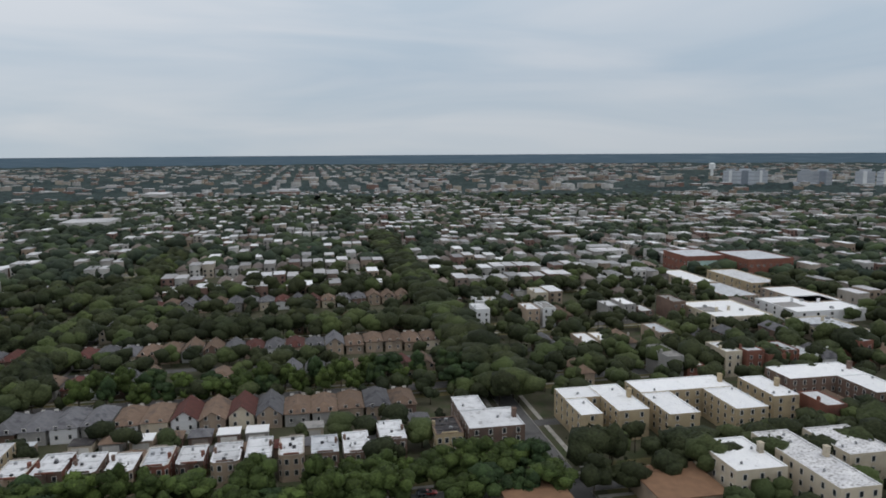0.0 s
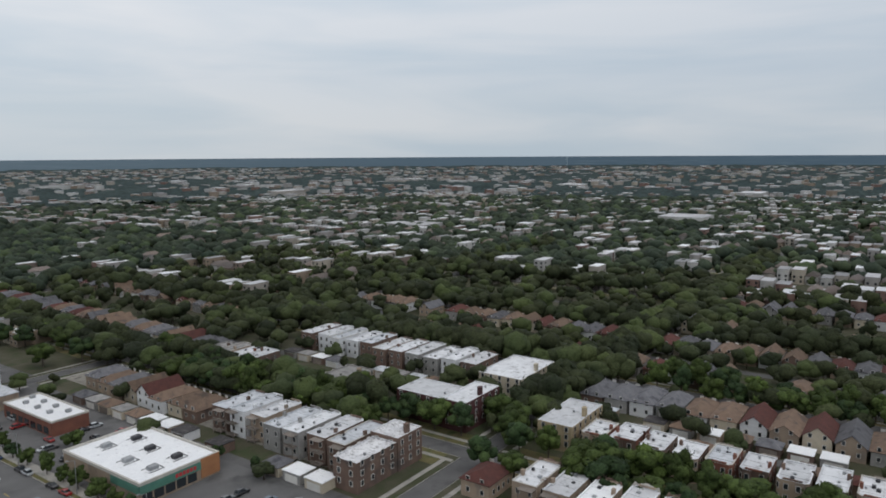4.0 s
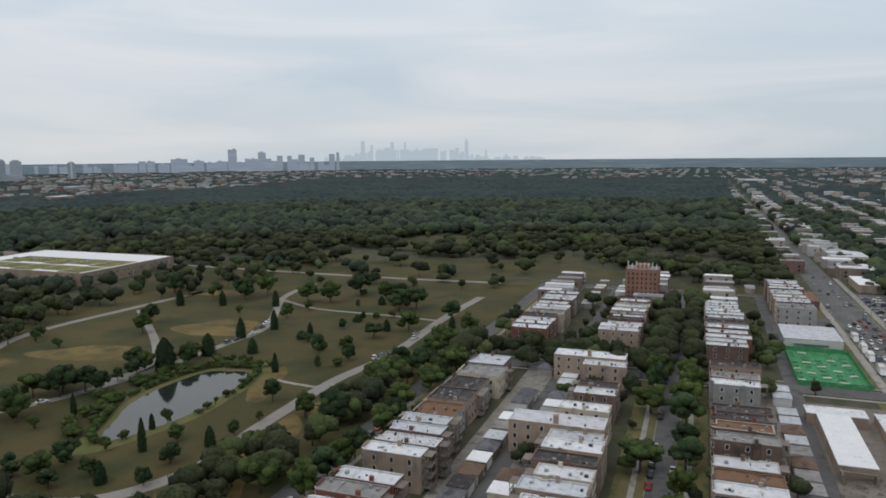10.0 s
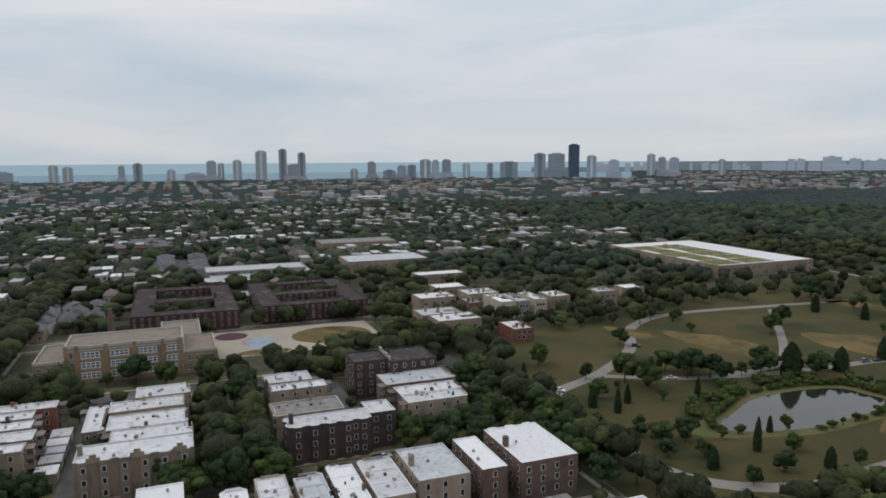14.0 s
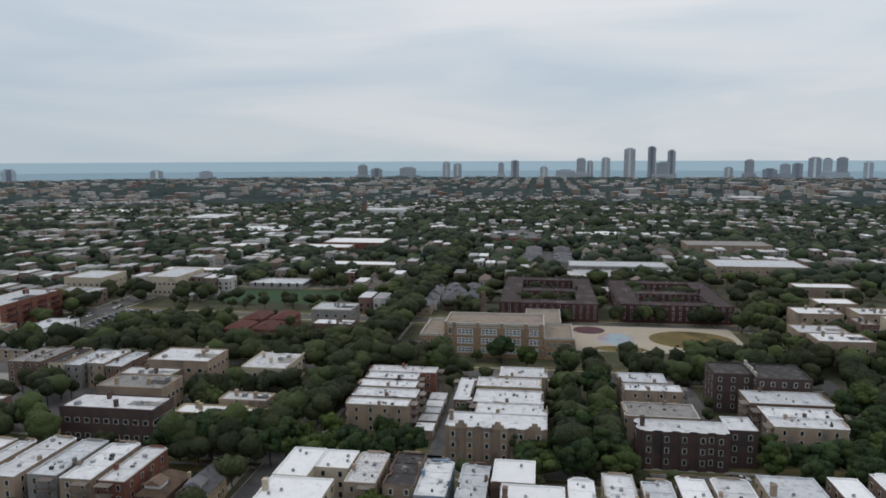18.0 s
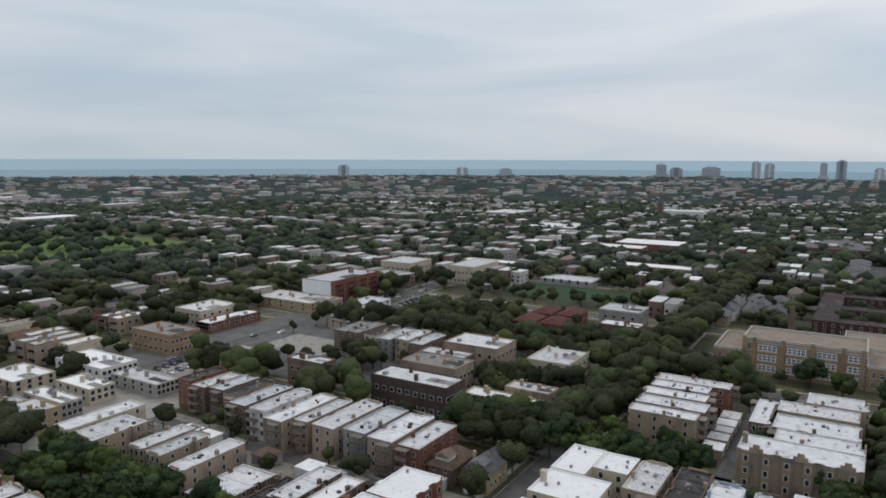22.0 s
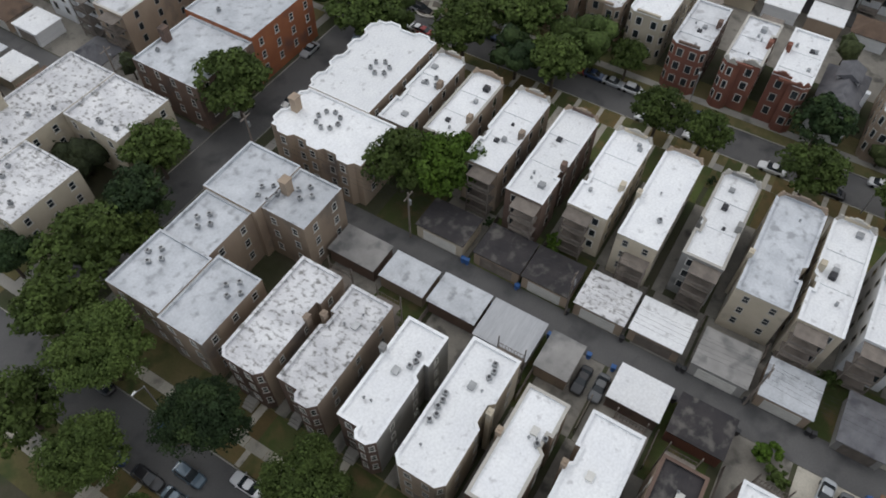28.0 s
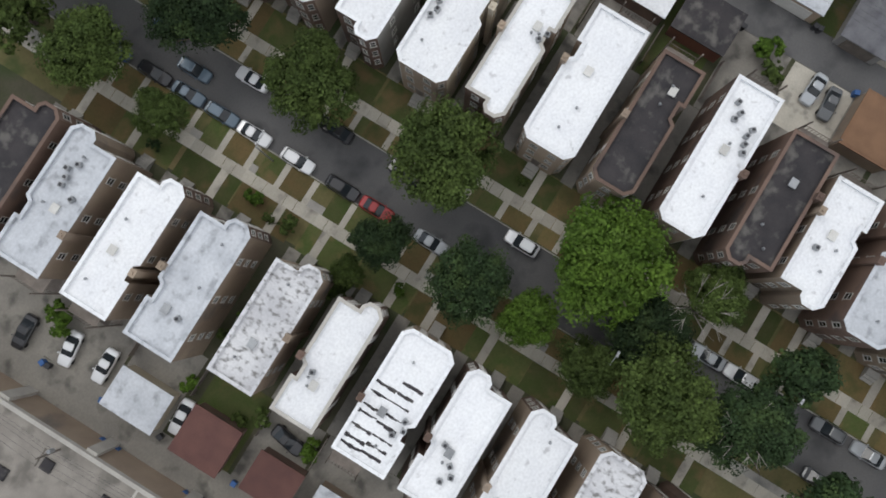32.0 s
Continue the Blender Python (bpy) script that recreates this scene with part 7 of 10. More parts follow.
for a in ((498, 530, -56, -22, 5, CORRUGATED, GREYW, "low grey hall with a pale metal roof", 6), (526, 570, -95, -59, 5, CORRUGATED, GREYW, "low grey hall with a pale metal roof", 6), (536, 562, -56, -22, 5.5, CORRUGATED, GREYW, "low grey hall with a pale metal roof", 6), (704, 800, 2, 56, 8, SHINGLE_GREY, RED, "wide red brick school with a dark roof", 10), (765, 808, -102, -48, 6, WHITE, COMMON, "long low building with a white roof", 8), (421, 458, 233, 254, 12, SILVER, CREAM, "four-storey cream brick apartment block", 6), (295, 330, 238, 254, 5, SILVER, SIDING, "low white commercial building beside a car park", 5), (1010, 1060, 600, 770, 7, WHITE, COMMON, "very long low commercial building with a white roof", 12), (1080, 1120, 520, 598, 7, WHITE, COMMON, "long low commercial building with a white roof", 8),
          (405, 545, -462, -370, 9, WHITE, COMMON, "long warehouse with a white roof and planted patches", 16),
          (316, 362, 271, 294, 14, SILVER, RED, "four-storey apartment block with pale end wall and red balconies", 6), (293, 315.5, 267, 312, 5.5, WHITE_WORN, YELLOW, "yellow brick corner shop building", 5),
          (194, 206.5, 117.5, 149, 11, WHITE_GREYER, DARKBROWN, "large dark brown brick apartment building", 9), (214, 228, 126, 150, 11, GRAVEL, COMMON, "tan brick apartment building with a grey roof", 5), (231, 240, 132, 153, 10, WHITE_GREYER, BROWN, "dark brick apartment building", 5), (249, 267, 127, 152, 10, WHITE_GREYER, COMMON, "tan brick apartment building", 5), (196, 204, 173.5, 191, 10, WHITE_GREYER, BROWN, "dark brown brick corner building with a white roof", 5),
          (204, 212, 100, 116.8, 7, WHITE, YELLOW, "low yellow brick apartments with a white roof", 5), (200.5, 209.4, 85.5, 99.8, 7.6, WHITE, YELLOW, "yellow brick apartments with a white roof", 4), (212.2, 220, 88.5, 105, 9, WHITE_GREYER, COMMON, "tan brick apartments with a pale roof", 4), (249, 272, 96, 114, 8.5, WHITE_GREYER, CREAM, "cream brick apartments with white roof", 5),
          (412, 440, 280, 306, 12, SILVER, CREAM, "pale tan brick apartment block of four storeys", 6),
          (155, 170.5, 248, 279, 6.5, WHITE, SIDING, "wide white commercial hall with a white roof", 7), (196, 212, 261, 288, 9, GRAVEL, SCHOOLBRICK, "three-storey buff brick corner building over shops", 7), (156, 178, 295, 302, 9, WHITE_GREYER, COMMON, "tan brick flats with a pale roof", 4), (156, 178, 304, 311, 9, SILVER, COMMON, "tan brick flats with a grey roof", 4),
          (157, 166.5, 218, 245, 5, WHITE_GREYER, GREYW, "low grey shop building with a pale roof", 5), (140, 150, 232, 253, 5.5, WHITE, CREAM, "low cream shop building with a white roof", 4), (126, 133.5, 225.5, 248, 6, WHITE, GREYW, "low grey workshop with a white roof", 4), (108.5, 123.5, 221, 236, 7, WHITE_GREYER, YELLOW, "yellow brick workshop with a pale roof", 4), (131, 147, 265, 287, 5, WHITE, CREAM, "low cream shop building with a white roof", 4), (109, 124, 241, 249, 5, SILVER, GREYW, "low grey shop building", 3),
          (106, 128, 265, 283, 5, WHITE_GREYER, COMMON, "low tan shop building with a pale roof", 4), (233, 267, 279, 290, 4.5, WHITE, RED, "row of low red-fronted shops", 9), (239, 264, 293, 313, 8, WHITE_GREYER, CREAM, "cream commercial building with a pale roof", 5), (206, 222, 313, 321, 8, WHITE, COMMON, "tan brick flats with a white roof", 4), (206, 222, 323, 330, 8, WHITE_GREYER, BROWN, "brown brick flats with a pale roof", 4), (206, 214, 218, 236, 4, WHITE, CREAM, "low cream shop building with a white roof", 4), (258, 270, 191, 212, 4, WHITE_GREYER, GREYW, "low grey garage building with a pale roof", 4), (272, 290, 214, 236, 4.5, WHITE_GREYER, COMMON, "low tan shop building with a pale roof", 4), (650, 690, 150, 209, 8, WHITE, RED, "red brick school with white roof", 6), (620, 645, 175, 235, 7, WHITE, RED, "red brick school wing with white roof", 6),
          (527, 545, 112, 176, 6, WHITE, COMMON, "long low building with white roof", 8), (453, 474, 160, 198, 3.4, SILVER, GREYW, "low field house with a pale roof", 6),
          (523, 560, -187, -123, 10, SILVER, COMMON, "long tan brick apartment court", 10), (650, 685, -200, -128, 10, GRAVEL, COMMON, "long tan brick apartment court", 10),
          (311.5, 327, -139, -116.5, 10, WHITE_GREYER, COMMON, "tan brick apartment house by the park", 4), (328, 344, -136, -114, 9.6, SILVER, COMMON, "tan brick apartment house by the park", 4), (344, 368, -174, -165, 9.5, WHITE, CREAM, "cream brick flats by the park", 3), (345.5, 368, -183.5, -176, 9, SILVER, GREYW, "grey flats by the park", 3), (346, 368, -194.5, -187, 9, WHITE, CREAM, "cream brick flats by the park", 3), (350, 366, -157, -149, 9, GRAVEL, BROWN, "dark brick flats by the park", 3), (350, 366, -212, -200, 9, WHITE, COMMON, "tan flats by the park", 3),
          (317.5, 328, 89, 108.5, 9.6, WHITE_GREYER, BROWN, "brown brick flats with a pale roof", 4), (349, 366, 98, 119, 9.6, SILVER, GREYW, "grey flats with a pale roof", 4), (372, 388, -150, -128, 9, WHITE, COMMON, "tan brick flats near the park", 4), (374, 390, -178, -158, 9, WHITE_GREYER, COMMON, "tan brick flats near the park", 4),
          (352, 364, -246, -232, 9, SILVER, COMMON, "tan flats by the park", 3), (356, 368, -268, -254, 9, WHITE, COMMON, "tan flats by the park", 3), (298, 316, -160.5, -150, 6, WHITE_GREYER, RED, "red brick garage building by the park", 3), (534, 560, -92, -20, 7, SILVER, GREYW, "long grey-roofed school building", 8), (486, 500, 236, 281, 6, WHITE, COMMON, "long low building with white roof", 5),
          (1016, 1040, 203, 268, 13, WHITE, SIDING, "white church nave far off", 5), (405, 420, -170, -150, 8, WHITE, COMMON, "white-roofed tan brick flats near the park", 3), (455, 470, -190, -155, 8, WHITE, COMMON, "white-roofed tan brick flats near the park", 3),
          (-492, -458, 263, 293, 12, SILVER, RED, "dark red brick commercial block with a painted wall", 6), (-478, -436, 297, 332, 12, SILVER, RED, "dark red brick commercial block", 7), (-440, -395, 232, 248, 6, WHITE, CREAM, "cream low shop building with a white roof", 6), (-392, -352, 228, 248, 6, SILVER, COMMON, "tan low shop building with a grey roof", 6), (-430, -380, 262, 282, 7, WHITE_GREYER, YELLOW, "yellow brick shop building", 6), (-372, -330, 262, 284, 6, WHITE, COMMON, "tan brick shop building with a white roof", 6), (-300, -262, 226, 248, 6, SILVER, CREAM, "cream brick shop building", 5),
          (-340, -304, 192, 222, 7, WHITE, CREAM, "cream low commercial building with white roof", 5), (-345, -310, 240, 280, 6, WHITE, SIDING, "white low commercial building", 5)):
    slab_building(*a)
e = thing("wall_mural", -457.9, 263, 0.1, 0, "pale turquoise painted wall with a red patch", "mural")
part("ground_colour", Mesh().box(0.02, 0.15, 0.5, 29.5, 1.0, 9.0), surface("turquoise_wall_paint", (0.42, 0.58, 0.55), (0.36, 0.50, 0.48), 0.3, 0.8, 0.1, 4.0), e)
part("red_patch", Mesh().box(0.16, 0.22, 1.0, 9.0, 2.0, 8.6), surface("red_wall_paint", (0.50, 0.06, 0.09), (0.40, 0.05, 0.07), 0.3, 0.8, 0.1, 4.0), e)
for i in range(4):
    e = thing("balcony_stack", 320 + i * 11, 271, 0.1, 0, "stack of dark red balconies on the apartment block", "balcony", "balconies of the apartment block")
    for s_ in range(4):
        part("balcony", Mesh().box(0, 5, -1.6, -0.02, 1.2 + s_ * 3.3, 1.4 + s_ * 3.3).box(0, 5, -1.6, -1.5, 1.4 + s_ * 3.3, 2.4 + s_ * 3.3), MAROON, e)
    part("post", Mesh().box(4.9, 5.1, -1.6, -1.4, 0, 14), MAROON, e)
solid("end_wall_cladding", Mesh().box(315.6, 315.95, 271.5, 293.5, 5.8, 14.4), WHITE_PANEL, "pale blue-white cladding on the end wall", "cladding")
for x0, x1, y0, y1 in ((380, 465, -30, 23), (382, 460, -100, -42)):
    xm = (x0 + x1) / 2
    corner_block("apartment_court", x0, y0, [(x0, x1, y0, y0 + 11, 0), (x0, x1, y1 - 11, y1, 0.2), (x0, x0 + 12, y0 + 11, y1 - 11, 0.1), (xm - 6, xm + 6, y0 + 11, y1 - 11, -0.1), (x1 - 12, x1, y0 + 11, y1 - 11, 0.1)], 9.4, DARKROOF, MAROON,
                 "dark maroon brick apartment court with inner yards", 61, 10, lod=1)
for i in range(5):
    house("W", 566 + i * 20, 579 + i * 20, 1, 15, 5.4, 2.6, SHINGLE_GREY, GREYW, 2, 901 + 3 * i, label="grey town house with a hipped roof")
    house("W", 566 + i * 20, 579 + i * 20, -24, -10, 5.4, 2.6, SHINGLE_GREY, GREYW, 2, 931 + 3 * i, label="grey town house with a hipped roof")
for x, y in ((410, 62), (412, 50), (413, 38), (440, 64), (442, 52), (443, 40)):
    house("W", x, x + 15, y, y + 9, 5.2, 2.8, SHINGLE_GREY, SIDING, 2, x, label="pale grey house with a shingle roof")
for x, y in ((319, 143), (320, 129), (341, 143), (343, 129)):
    house("W", x, x + 17, y, y + 11, 5.6, 2.6, SHINGLE_RED, RED, 1, 3 * x + 1, label="red brick house with a dark red roof")
solid("car_park", Mesh().box(331, 382, 210, 247, 0.1, 0.17), ASPHALT_OLD, "worn asphalt car park", "car park", "structure")
solid("town_house_court", Mesh().box(556, 670, -28, 20, 0.05, 0.16), ASPHALT, "asphalt court round the town houses", "car park", "structure")
solid("bare_lot", Mesh().box(230, 256, 206, 242, 0.1, 0.17), CONCRETE, "pale paved empty lot", "lot", "structure")
solid("pale_field", Mesh().box(950, 1180, 820, 1130, 0.1, 0.3), CONCRETE, "wide pale flat lot far off", "lot", "structure")
for a in ((331, 382, 210, 247), (556, 670, -28, 20), (230, 256, 206, 242), (176, 228, 237, 258), (172, 300, 259, 276)):
    taken(*a)
e = thing("roof_garden", 0, 0, 0, 0, "olive-green planted roof beds on the warehouse", "roof garden")
for i in range(5):
    for j in range(2):
        part("bed", Mesh().box(410 + i * 23, 431 + i * 23, -428 + j * 31, -400 + j * 27 - 4 * (i % 2), 9.3, 9.5), SEDUM, e)
for i in range(6):
    part("roof_unit", Mesh().box(424 + i * 19, 428 + i * 19, -414.5, -413, 9.3, 10.6), METAL, e)
e = thing("church_steeple", 1018, 262, 0, 0, "dark pointed church steeple far off", "steeple")
part("shaft", Mesh().box(-4, 4, -4, 4, 0, 22), BROWN, e)
part("spire", Mesh().tube((0, 0, 22), (0, 0, 40), 4.5, 0.3, 8), SHINGLE_GREY, e)
solid("sports_field", Mesh().box(408, 450, 125, 205, 0.1, 0.17), surface("field_turf", (0.028, 0.062, 0.026), (0.034, 0.072, 0.030), 0.05, 0.95, 0.3, 1.0), "green sports field", "field", "structure")
solid("golf_lawn", Mesh().box(280, 480, 560, 760, 0.1, 0.16), GREENGRASS, "bright green mown golf lawn", "grass", "structure")

# ---- park ----
for nm, cx, cy, rx_, ry_ in (("meadow_1", 165, -536, 118, 36), ("meadow_2", 250, -690, 50, 70), ("meadow_3", -18, -492, 38, 12), ("meadow_4", 120, -600, 30, 20), ("meadow_5", 330, -560, 60, 22), ("meadow_6", 420, -640, 40, 18)):
    solid(nm, Mesh().prism([(cx + rx_ * math.cos(a * math.pi / 18) * (1 + 0.15 * math.sin(3 * a * math.pi / 18)), cy + ry_ * math.sin(a * math.pi / 18)) for a in range(36)], 0.02, 0.06), PARK, "dry grass clearing among the trees", "grass", "structure")
pk = Mesh()
pk.face(*[(103.4 if a == 0 else a, b, 0.14) for a, b in ((0, -480), (380, -560), (380, -330), (345, -215), (290, -130), (200, -106.5), (0, -106.5))])
solid("park_grass", pk, PARK, "dry yellow-green park grass with bare patches", "grass", "structure")


def ribbon(name, pts, width, z, material, label, closed=False):
    """A path of even width along a smooth line through a few points."""
    P = [Vector(p) for p in pts]
    n, out = len(P), []
    for i in range(n if closed else n - 1):
        a, b, c, d = (P[(i + j) % n] if closed else P[min(max(i + j, 0), n - 1)] for j in (-1, 0, 1, 2))
        for s in range(8):
            t = s / 8
            out.append(0.5 * ((2 * b) + (c - a) * t + (2 * a - 5 * b + 4 * c - d) * t * t + (3 * b - a - 3 * c + d) * t ** 3))
    if not closed:
        out.append(P[-1])
    m = Mesh()
    sides = []
    for i, p in enumerate(out):
        q, o = out[(i + 1) % len(out)] if closed or i < len(out) - 1 else p, out[i - 1] if closed or i else p
        d = (q - o).normalized()
        nrm = Vector((-d.y, d.x)) * width / 2
        sides.append((p - nrm, p + nrm))
    for (a, b), (c, d) in zip(sides, sides[1:] + (sides[:1] if closed else [])):
        m.face((*a, z), (*c, z), (*d, z), (*b, z))
    return solid(name, m, material, label, "path", "structure")


PATHC = surface("pale_path_asphalt", (0.27, 0.25, 0.225), (0.22, 0.205, 0.185), 0.08, 0.95, 0.1, 2.0)
ribbon("road_81", [(129, -420), (131, -360), (129, -283), (135, -240), (135, -190), (134, -155), (149, -130), (180, -124), (205, -124), (226, -132), (240, -159), (266, -193), (304, -222), (321, -262), (317, -328), (310, -390)], 5.5, 0.158, PATHC, "pale looping park drive")
ribbon("road_82", [(237, -160), (222, -190), (214, -230), (212, -269), (214, -311), (248, -380), (255, -430)], 4.5, 0.162, PATHC, "pale park drive behind the pond")
ribbon("road_83", [(130, -472), (200, -468), (300, -470), (400, -474), (520, -480)], 6, 0.162, PATHC, "pale road along the far side of the park")
ribbon("path_1", [(221, -205), (222, -234), (245, -264), (309, -322)], 4.0, 0.166, PATHC, "pale park path")
ribbon("path_2", [(243, -373), (210, -357), (163, -354), (131, -350)], 3.0, 0.166, PATHC, "pale park path")
ribbon("path_3", [(158, -234), (148, -232), (137, -231)], 2.0, 0.170, CONCRETE, "short concrete path")


def blob(cx, cy, rx_, ry_, turn, wob, n=48):
    out = []
    for i in range(n):
        a = 2 * math.pi * i / n
        k = 1 + wob * math.sin(3 * a + 1) + wob * 0.6 * math.sin(5 * a + 2)
        x, y = rx_ * k * math.cos(a), ry_ * k * math.sin(a)
        c, s = math.cos(turn), math.sin(turn)
        out.append((cx + x * c - y * s, cy + x * s + y * c))
    return out


solid("pond_bank", Mesh().prism(blob(180, -207, 48, 21, radians(96), 0.11), 0.1, 0.176), surface("reedy_bank", (0.10, 0.115, 0.035), (0.15, 0.125, 0.06), 0.08, 1.0, 0.4, 1.0), "reedy grass bank round the pond", "bank", "structure")
solid("pond", Mesh().prism(blob(179, -204, 37, 14.5, radians(96), 0.07), 0.12, 0.19), WATER, "dark still pond with a green edge", "pond", "structure")

for i, (nm, cx, cy, rx_, ry_) in enumerate((("grass_1", 262, -240, 26, 13), ("grass_2", 158, -228, 5, 22), ("grass_3", 124, -150, 12, 20), ("grass_4", 117, -262, 8, 30), ("grass_5", 292, -214, 16, 7), ("grass_6", 236, -300, 22, 18), ("grass_7", 122, -176, 7, 26), ("grass_8", 121, -212, 6, 22), ("grass_10", 300, -380, 24, 9))):
    solid(nm, Mesh().prism(blob(cx, cy, rx_, ry_, 0.3, 0.12), 0.1, 0.146 + 0.004 * (i % 5)), DRY, "patch of scorched yellow park grass", "grass", "structure")

# ---- trees ----
for x, y, r_, h_, kd in ((2.6, 50.6, 6.0, 11.5, "close"), (12.9, 41.2, 6.5, 12.5, "close_dark"), (1.2, 40.1, 3.7, 8, "close"), (13.6, 25.8, 6.4, 12, "close"), (13.9, 8.3, 7.4, 13, "close"),
                         (2.0, 9.7, 4.2, 10, "close_dark"), (3.2, -1.7, 5.3, 11.5, "close_dark"), (3.0, -9.6, 3.9, 11, "close_light"), (12.9, -13.8, 8.0, 15, "close_light"), (1.8, -18.6, 4.4, 10, "close"), (9.0, -22.6, 5.4, 10, "close_dark"),
                         (3.4, -27.0, 7.2, 13.5, "close"), (17.2, -27.1, 4.3, 10, "close"), (5.2, -37.6, 6.6, 12.5, "close_dark"), (-3.2, 11.0, 2.4, 7, "close"), (12.9, 58.5, 7.6, 13.5, "close")):
    tree(x, y, r_, h_, kd)
for x, y, r_, h_, kd in ((15.0, 69, 6.4, 12, "near"), (23.8, 73.2, 7.6, 13, "near"), (34.5, 74.0, 6.8, 12, "near_dark"), (42.5, 79.0, 6.4, 12, "near"), (29, 70.2, 4.8, 10, "near"), (17, 83, 5.0, 10, "near_dark"), (60.0, 77.9, 7.8, 13.5, "near"), (60.4, 44.6, 6.2, 13, "near"), (63.2, 38.4, 6.6, 13, "near_light"),
                         (2.5, 62, 6.0, 11, "near"), (14.0, -40, 5.0, 11, "near_dark"), (2.4, -50, 5.6, 11, "near_dark"), (14, -56, 5.0, 11, "near"),
                         (93.6, 52.9, 7.2, 13, "near"), (94.7, 34.8, 6.0, 12, "near"), (103.4, 45.5, 8.2, 14.5, "near"), (93.0, 14.6, 5.4, 11, "near"), (93.0, 6.4, 4.4, 10, "near"), (104.5, 24.8, 4.0, 9, "near"), (93.0, -10.5, 5.8, 11, "near"), (105.0, -9.1, 5.4, 11, "near_dark"),
                         (87.5, 70.5, 7.6, 13, "near"), (93, 113, 8.5, 14, "near"), (104.7, 101, 9.0, 14.5, "near"), (110.7, 69.5, 6.0, 11, "near_dark"), (115.7, 84, 5.0, 10, "near_dark"), (153.0, 38.5, 5.8, 11, "near"), (95, 150, 8.5, 14, "near_dark"), (189, 97, 9, 14, "near_dark"), (106, -30, 5.0, 11, "near"), (93.5, -24, 5.5, 11, "near")):
    tree(x, y, r_, h_, kd)



def street_trees(k, side, y0, y1, gap=9.0, keep=0.88, kinds=("mid", "mid_dark", "mid", "mid_dark", "mid_light"), rmin=4.0, rmax=7.0):
    r = random.Random(k * 1000 + side * 7 + int(y0))
    y = y0 + r.uniform(0, 5)
    while y < y1:
        if r.random() < keep:
            tree(street_x(k) + side * (half_x(k) + 1.6 + r.uniform(-0.5, 1.2)), y, r.uniform(rmin, rmax), r.uniform(9.5, 14), r.choice(kinds))
        y += gap * r.uniform(0.75, 1.3)


for k, side, a, b in ((-3, -1, -80, 60), (-3, 1, -80, 60), (1, -1, -280, -30), (1, 1, -95, -36), (1, 1, 120, 200), (1, -1, 122, 200), (0, 1, 110, 200), (-2, -1, -260, -138), (-2, 1, -260, -138)):
    street_trees(k, side, a, b)
for side in (-1, 1):
    for a, b in ((-95, -58), (-24, 4), (26, 80)):
        street_trees(2, side, a, b, 9.5, 0.72, ("mid", "mid_dark", "mid_dark", "mid_dark"), 3.6, 7.0)
    street_trees(-2, side, -75, 62, 8.0, 0.92, ("mid", "mid_dark", "mid", "mid", "mid_light"), 4.6, 8.0)
    street_trees(0, side, -280, -62, 17.0, 0.85, ("mid", "mid_light", "mid", "mid_dark"), 4.2, 7.2)
for x, y in AVENUE_TREES:
    if ar.random() < 0.85:
        tree(x + ar.uniform(-0.5, 0.5), y + ar.uniform(-2, 2), ar.uniform(2.0, 3.4), ar.uniform(5, 7.5), ar.choice(("mid", "mid_dark", "mid")), "small street tree beside the avenue")
# large old trees at the corners of the next street and behind the stores: x, y, crown radius, height, kind
for x, y, r_, h_, kd in ((103.8, 33.5, 6.0, 12, "mid"), (-176.5, -86.5, 4.6, 10.5, "mid_light"), (-180, -101, 5.6, 11, "mid"), (-175, -70, 6.0, 12, "mid_dark"), (-186, -103, 6.2, 12, "mid"), (-192, -112.5, 5.6, 11, "mid"), (94.0, 42, 5.6, 11, "mid_dark"), (103.8, 113, 6.4, 12, "mid"), (94, 99, 6.6, 12, "mid_dark"), (104, 90, 6.6, 12, "mid"), (114, 79.5, 6.0, 11, "mid"),
                         (93.5, 83, 6.2, 12, "mid_dark"), (92, 68, 5.4, 11, "mid"), (104, 154, 6.4, 12, "mid"), (103.6, 184, 6.2, 12, "mid_dark"), (-140, -303, 6.2, 12, "mid"), (-153, -296, 6.0, 12, "mid_dark"), (-178, -268, 7.0, 13, "mid"),
                         (-150, -340, 5.6, 11, "mid_dark"), (-158, -322, 6.2, 12, "mid"), (-146, -356, 6.4, 12, "mid_dark"), (-164, -348, 6.0, 12, "mid"), (-166, -214, 6.6, 12, "mid_dark"), (-174, -204, 7.0, 13, "mid"), (-182, -162, 7.0, 13, "mid_light")):
    tree(x, y, r_, h_, kd)
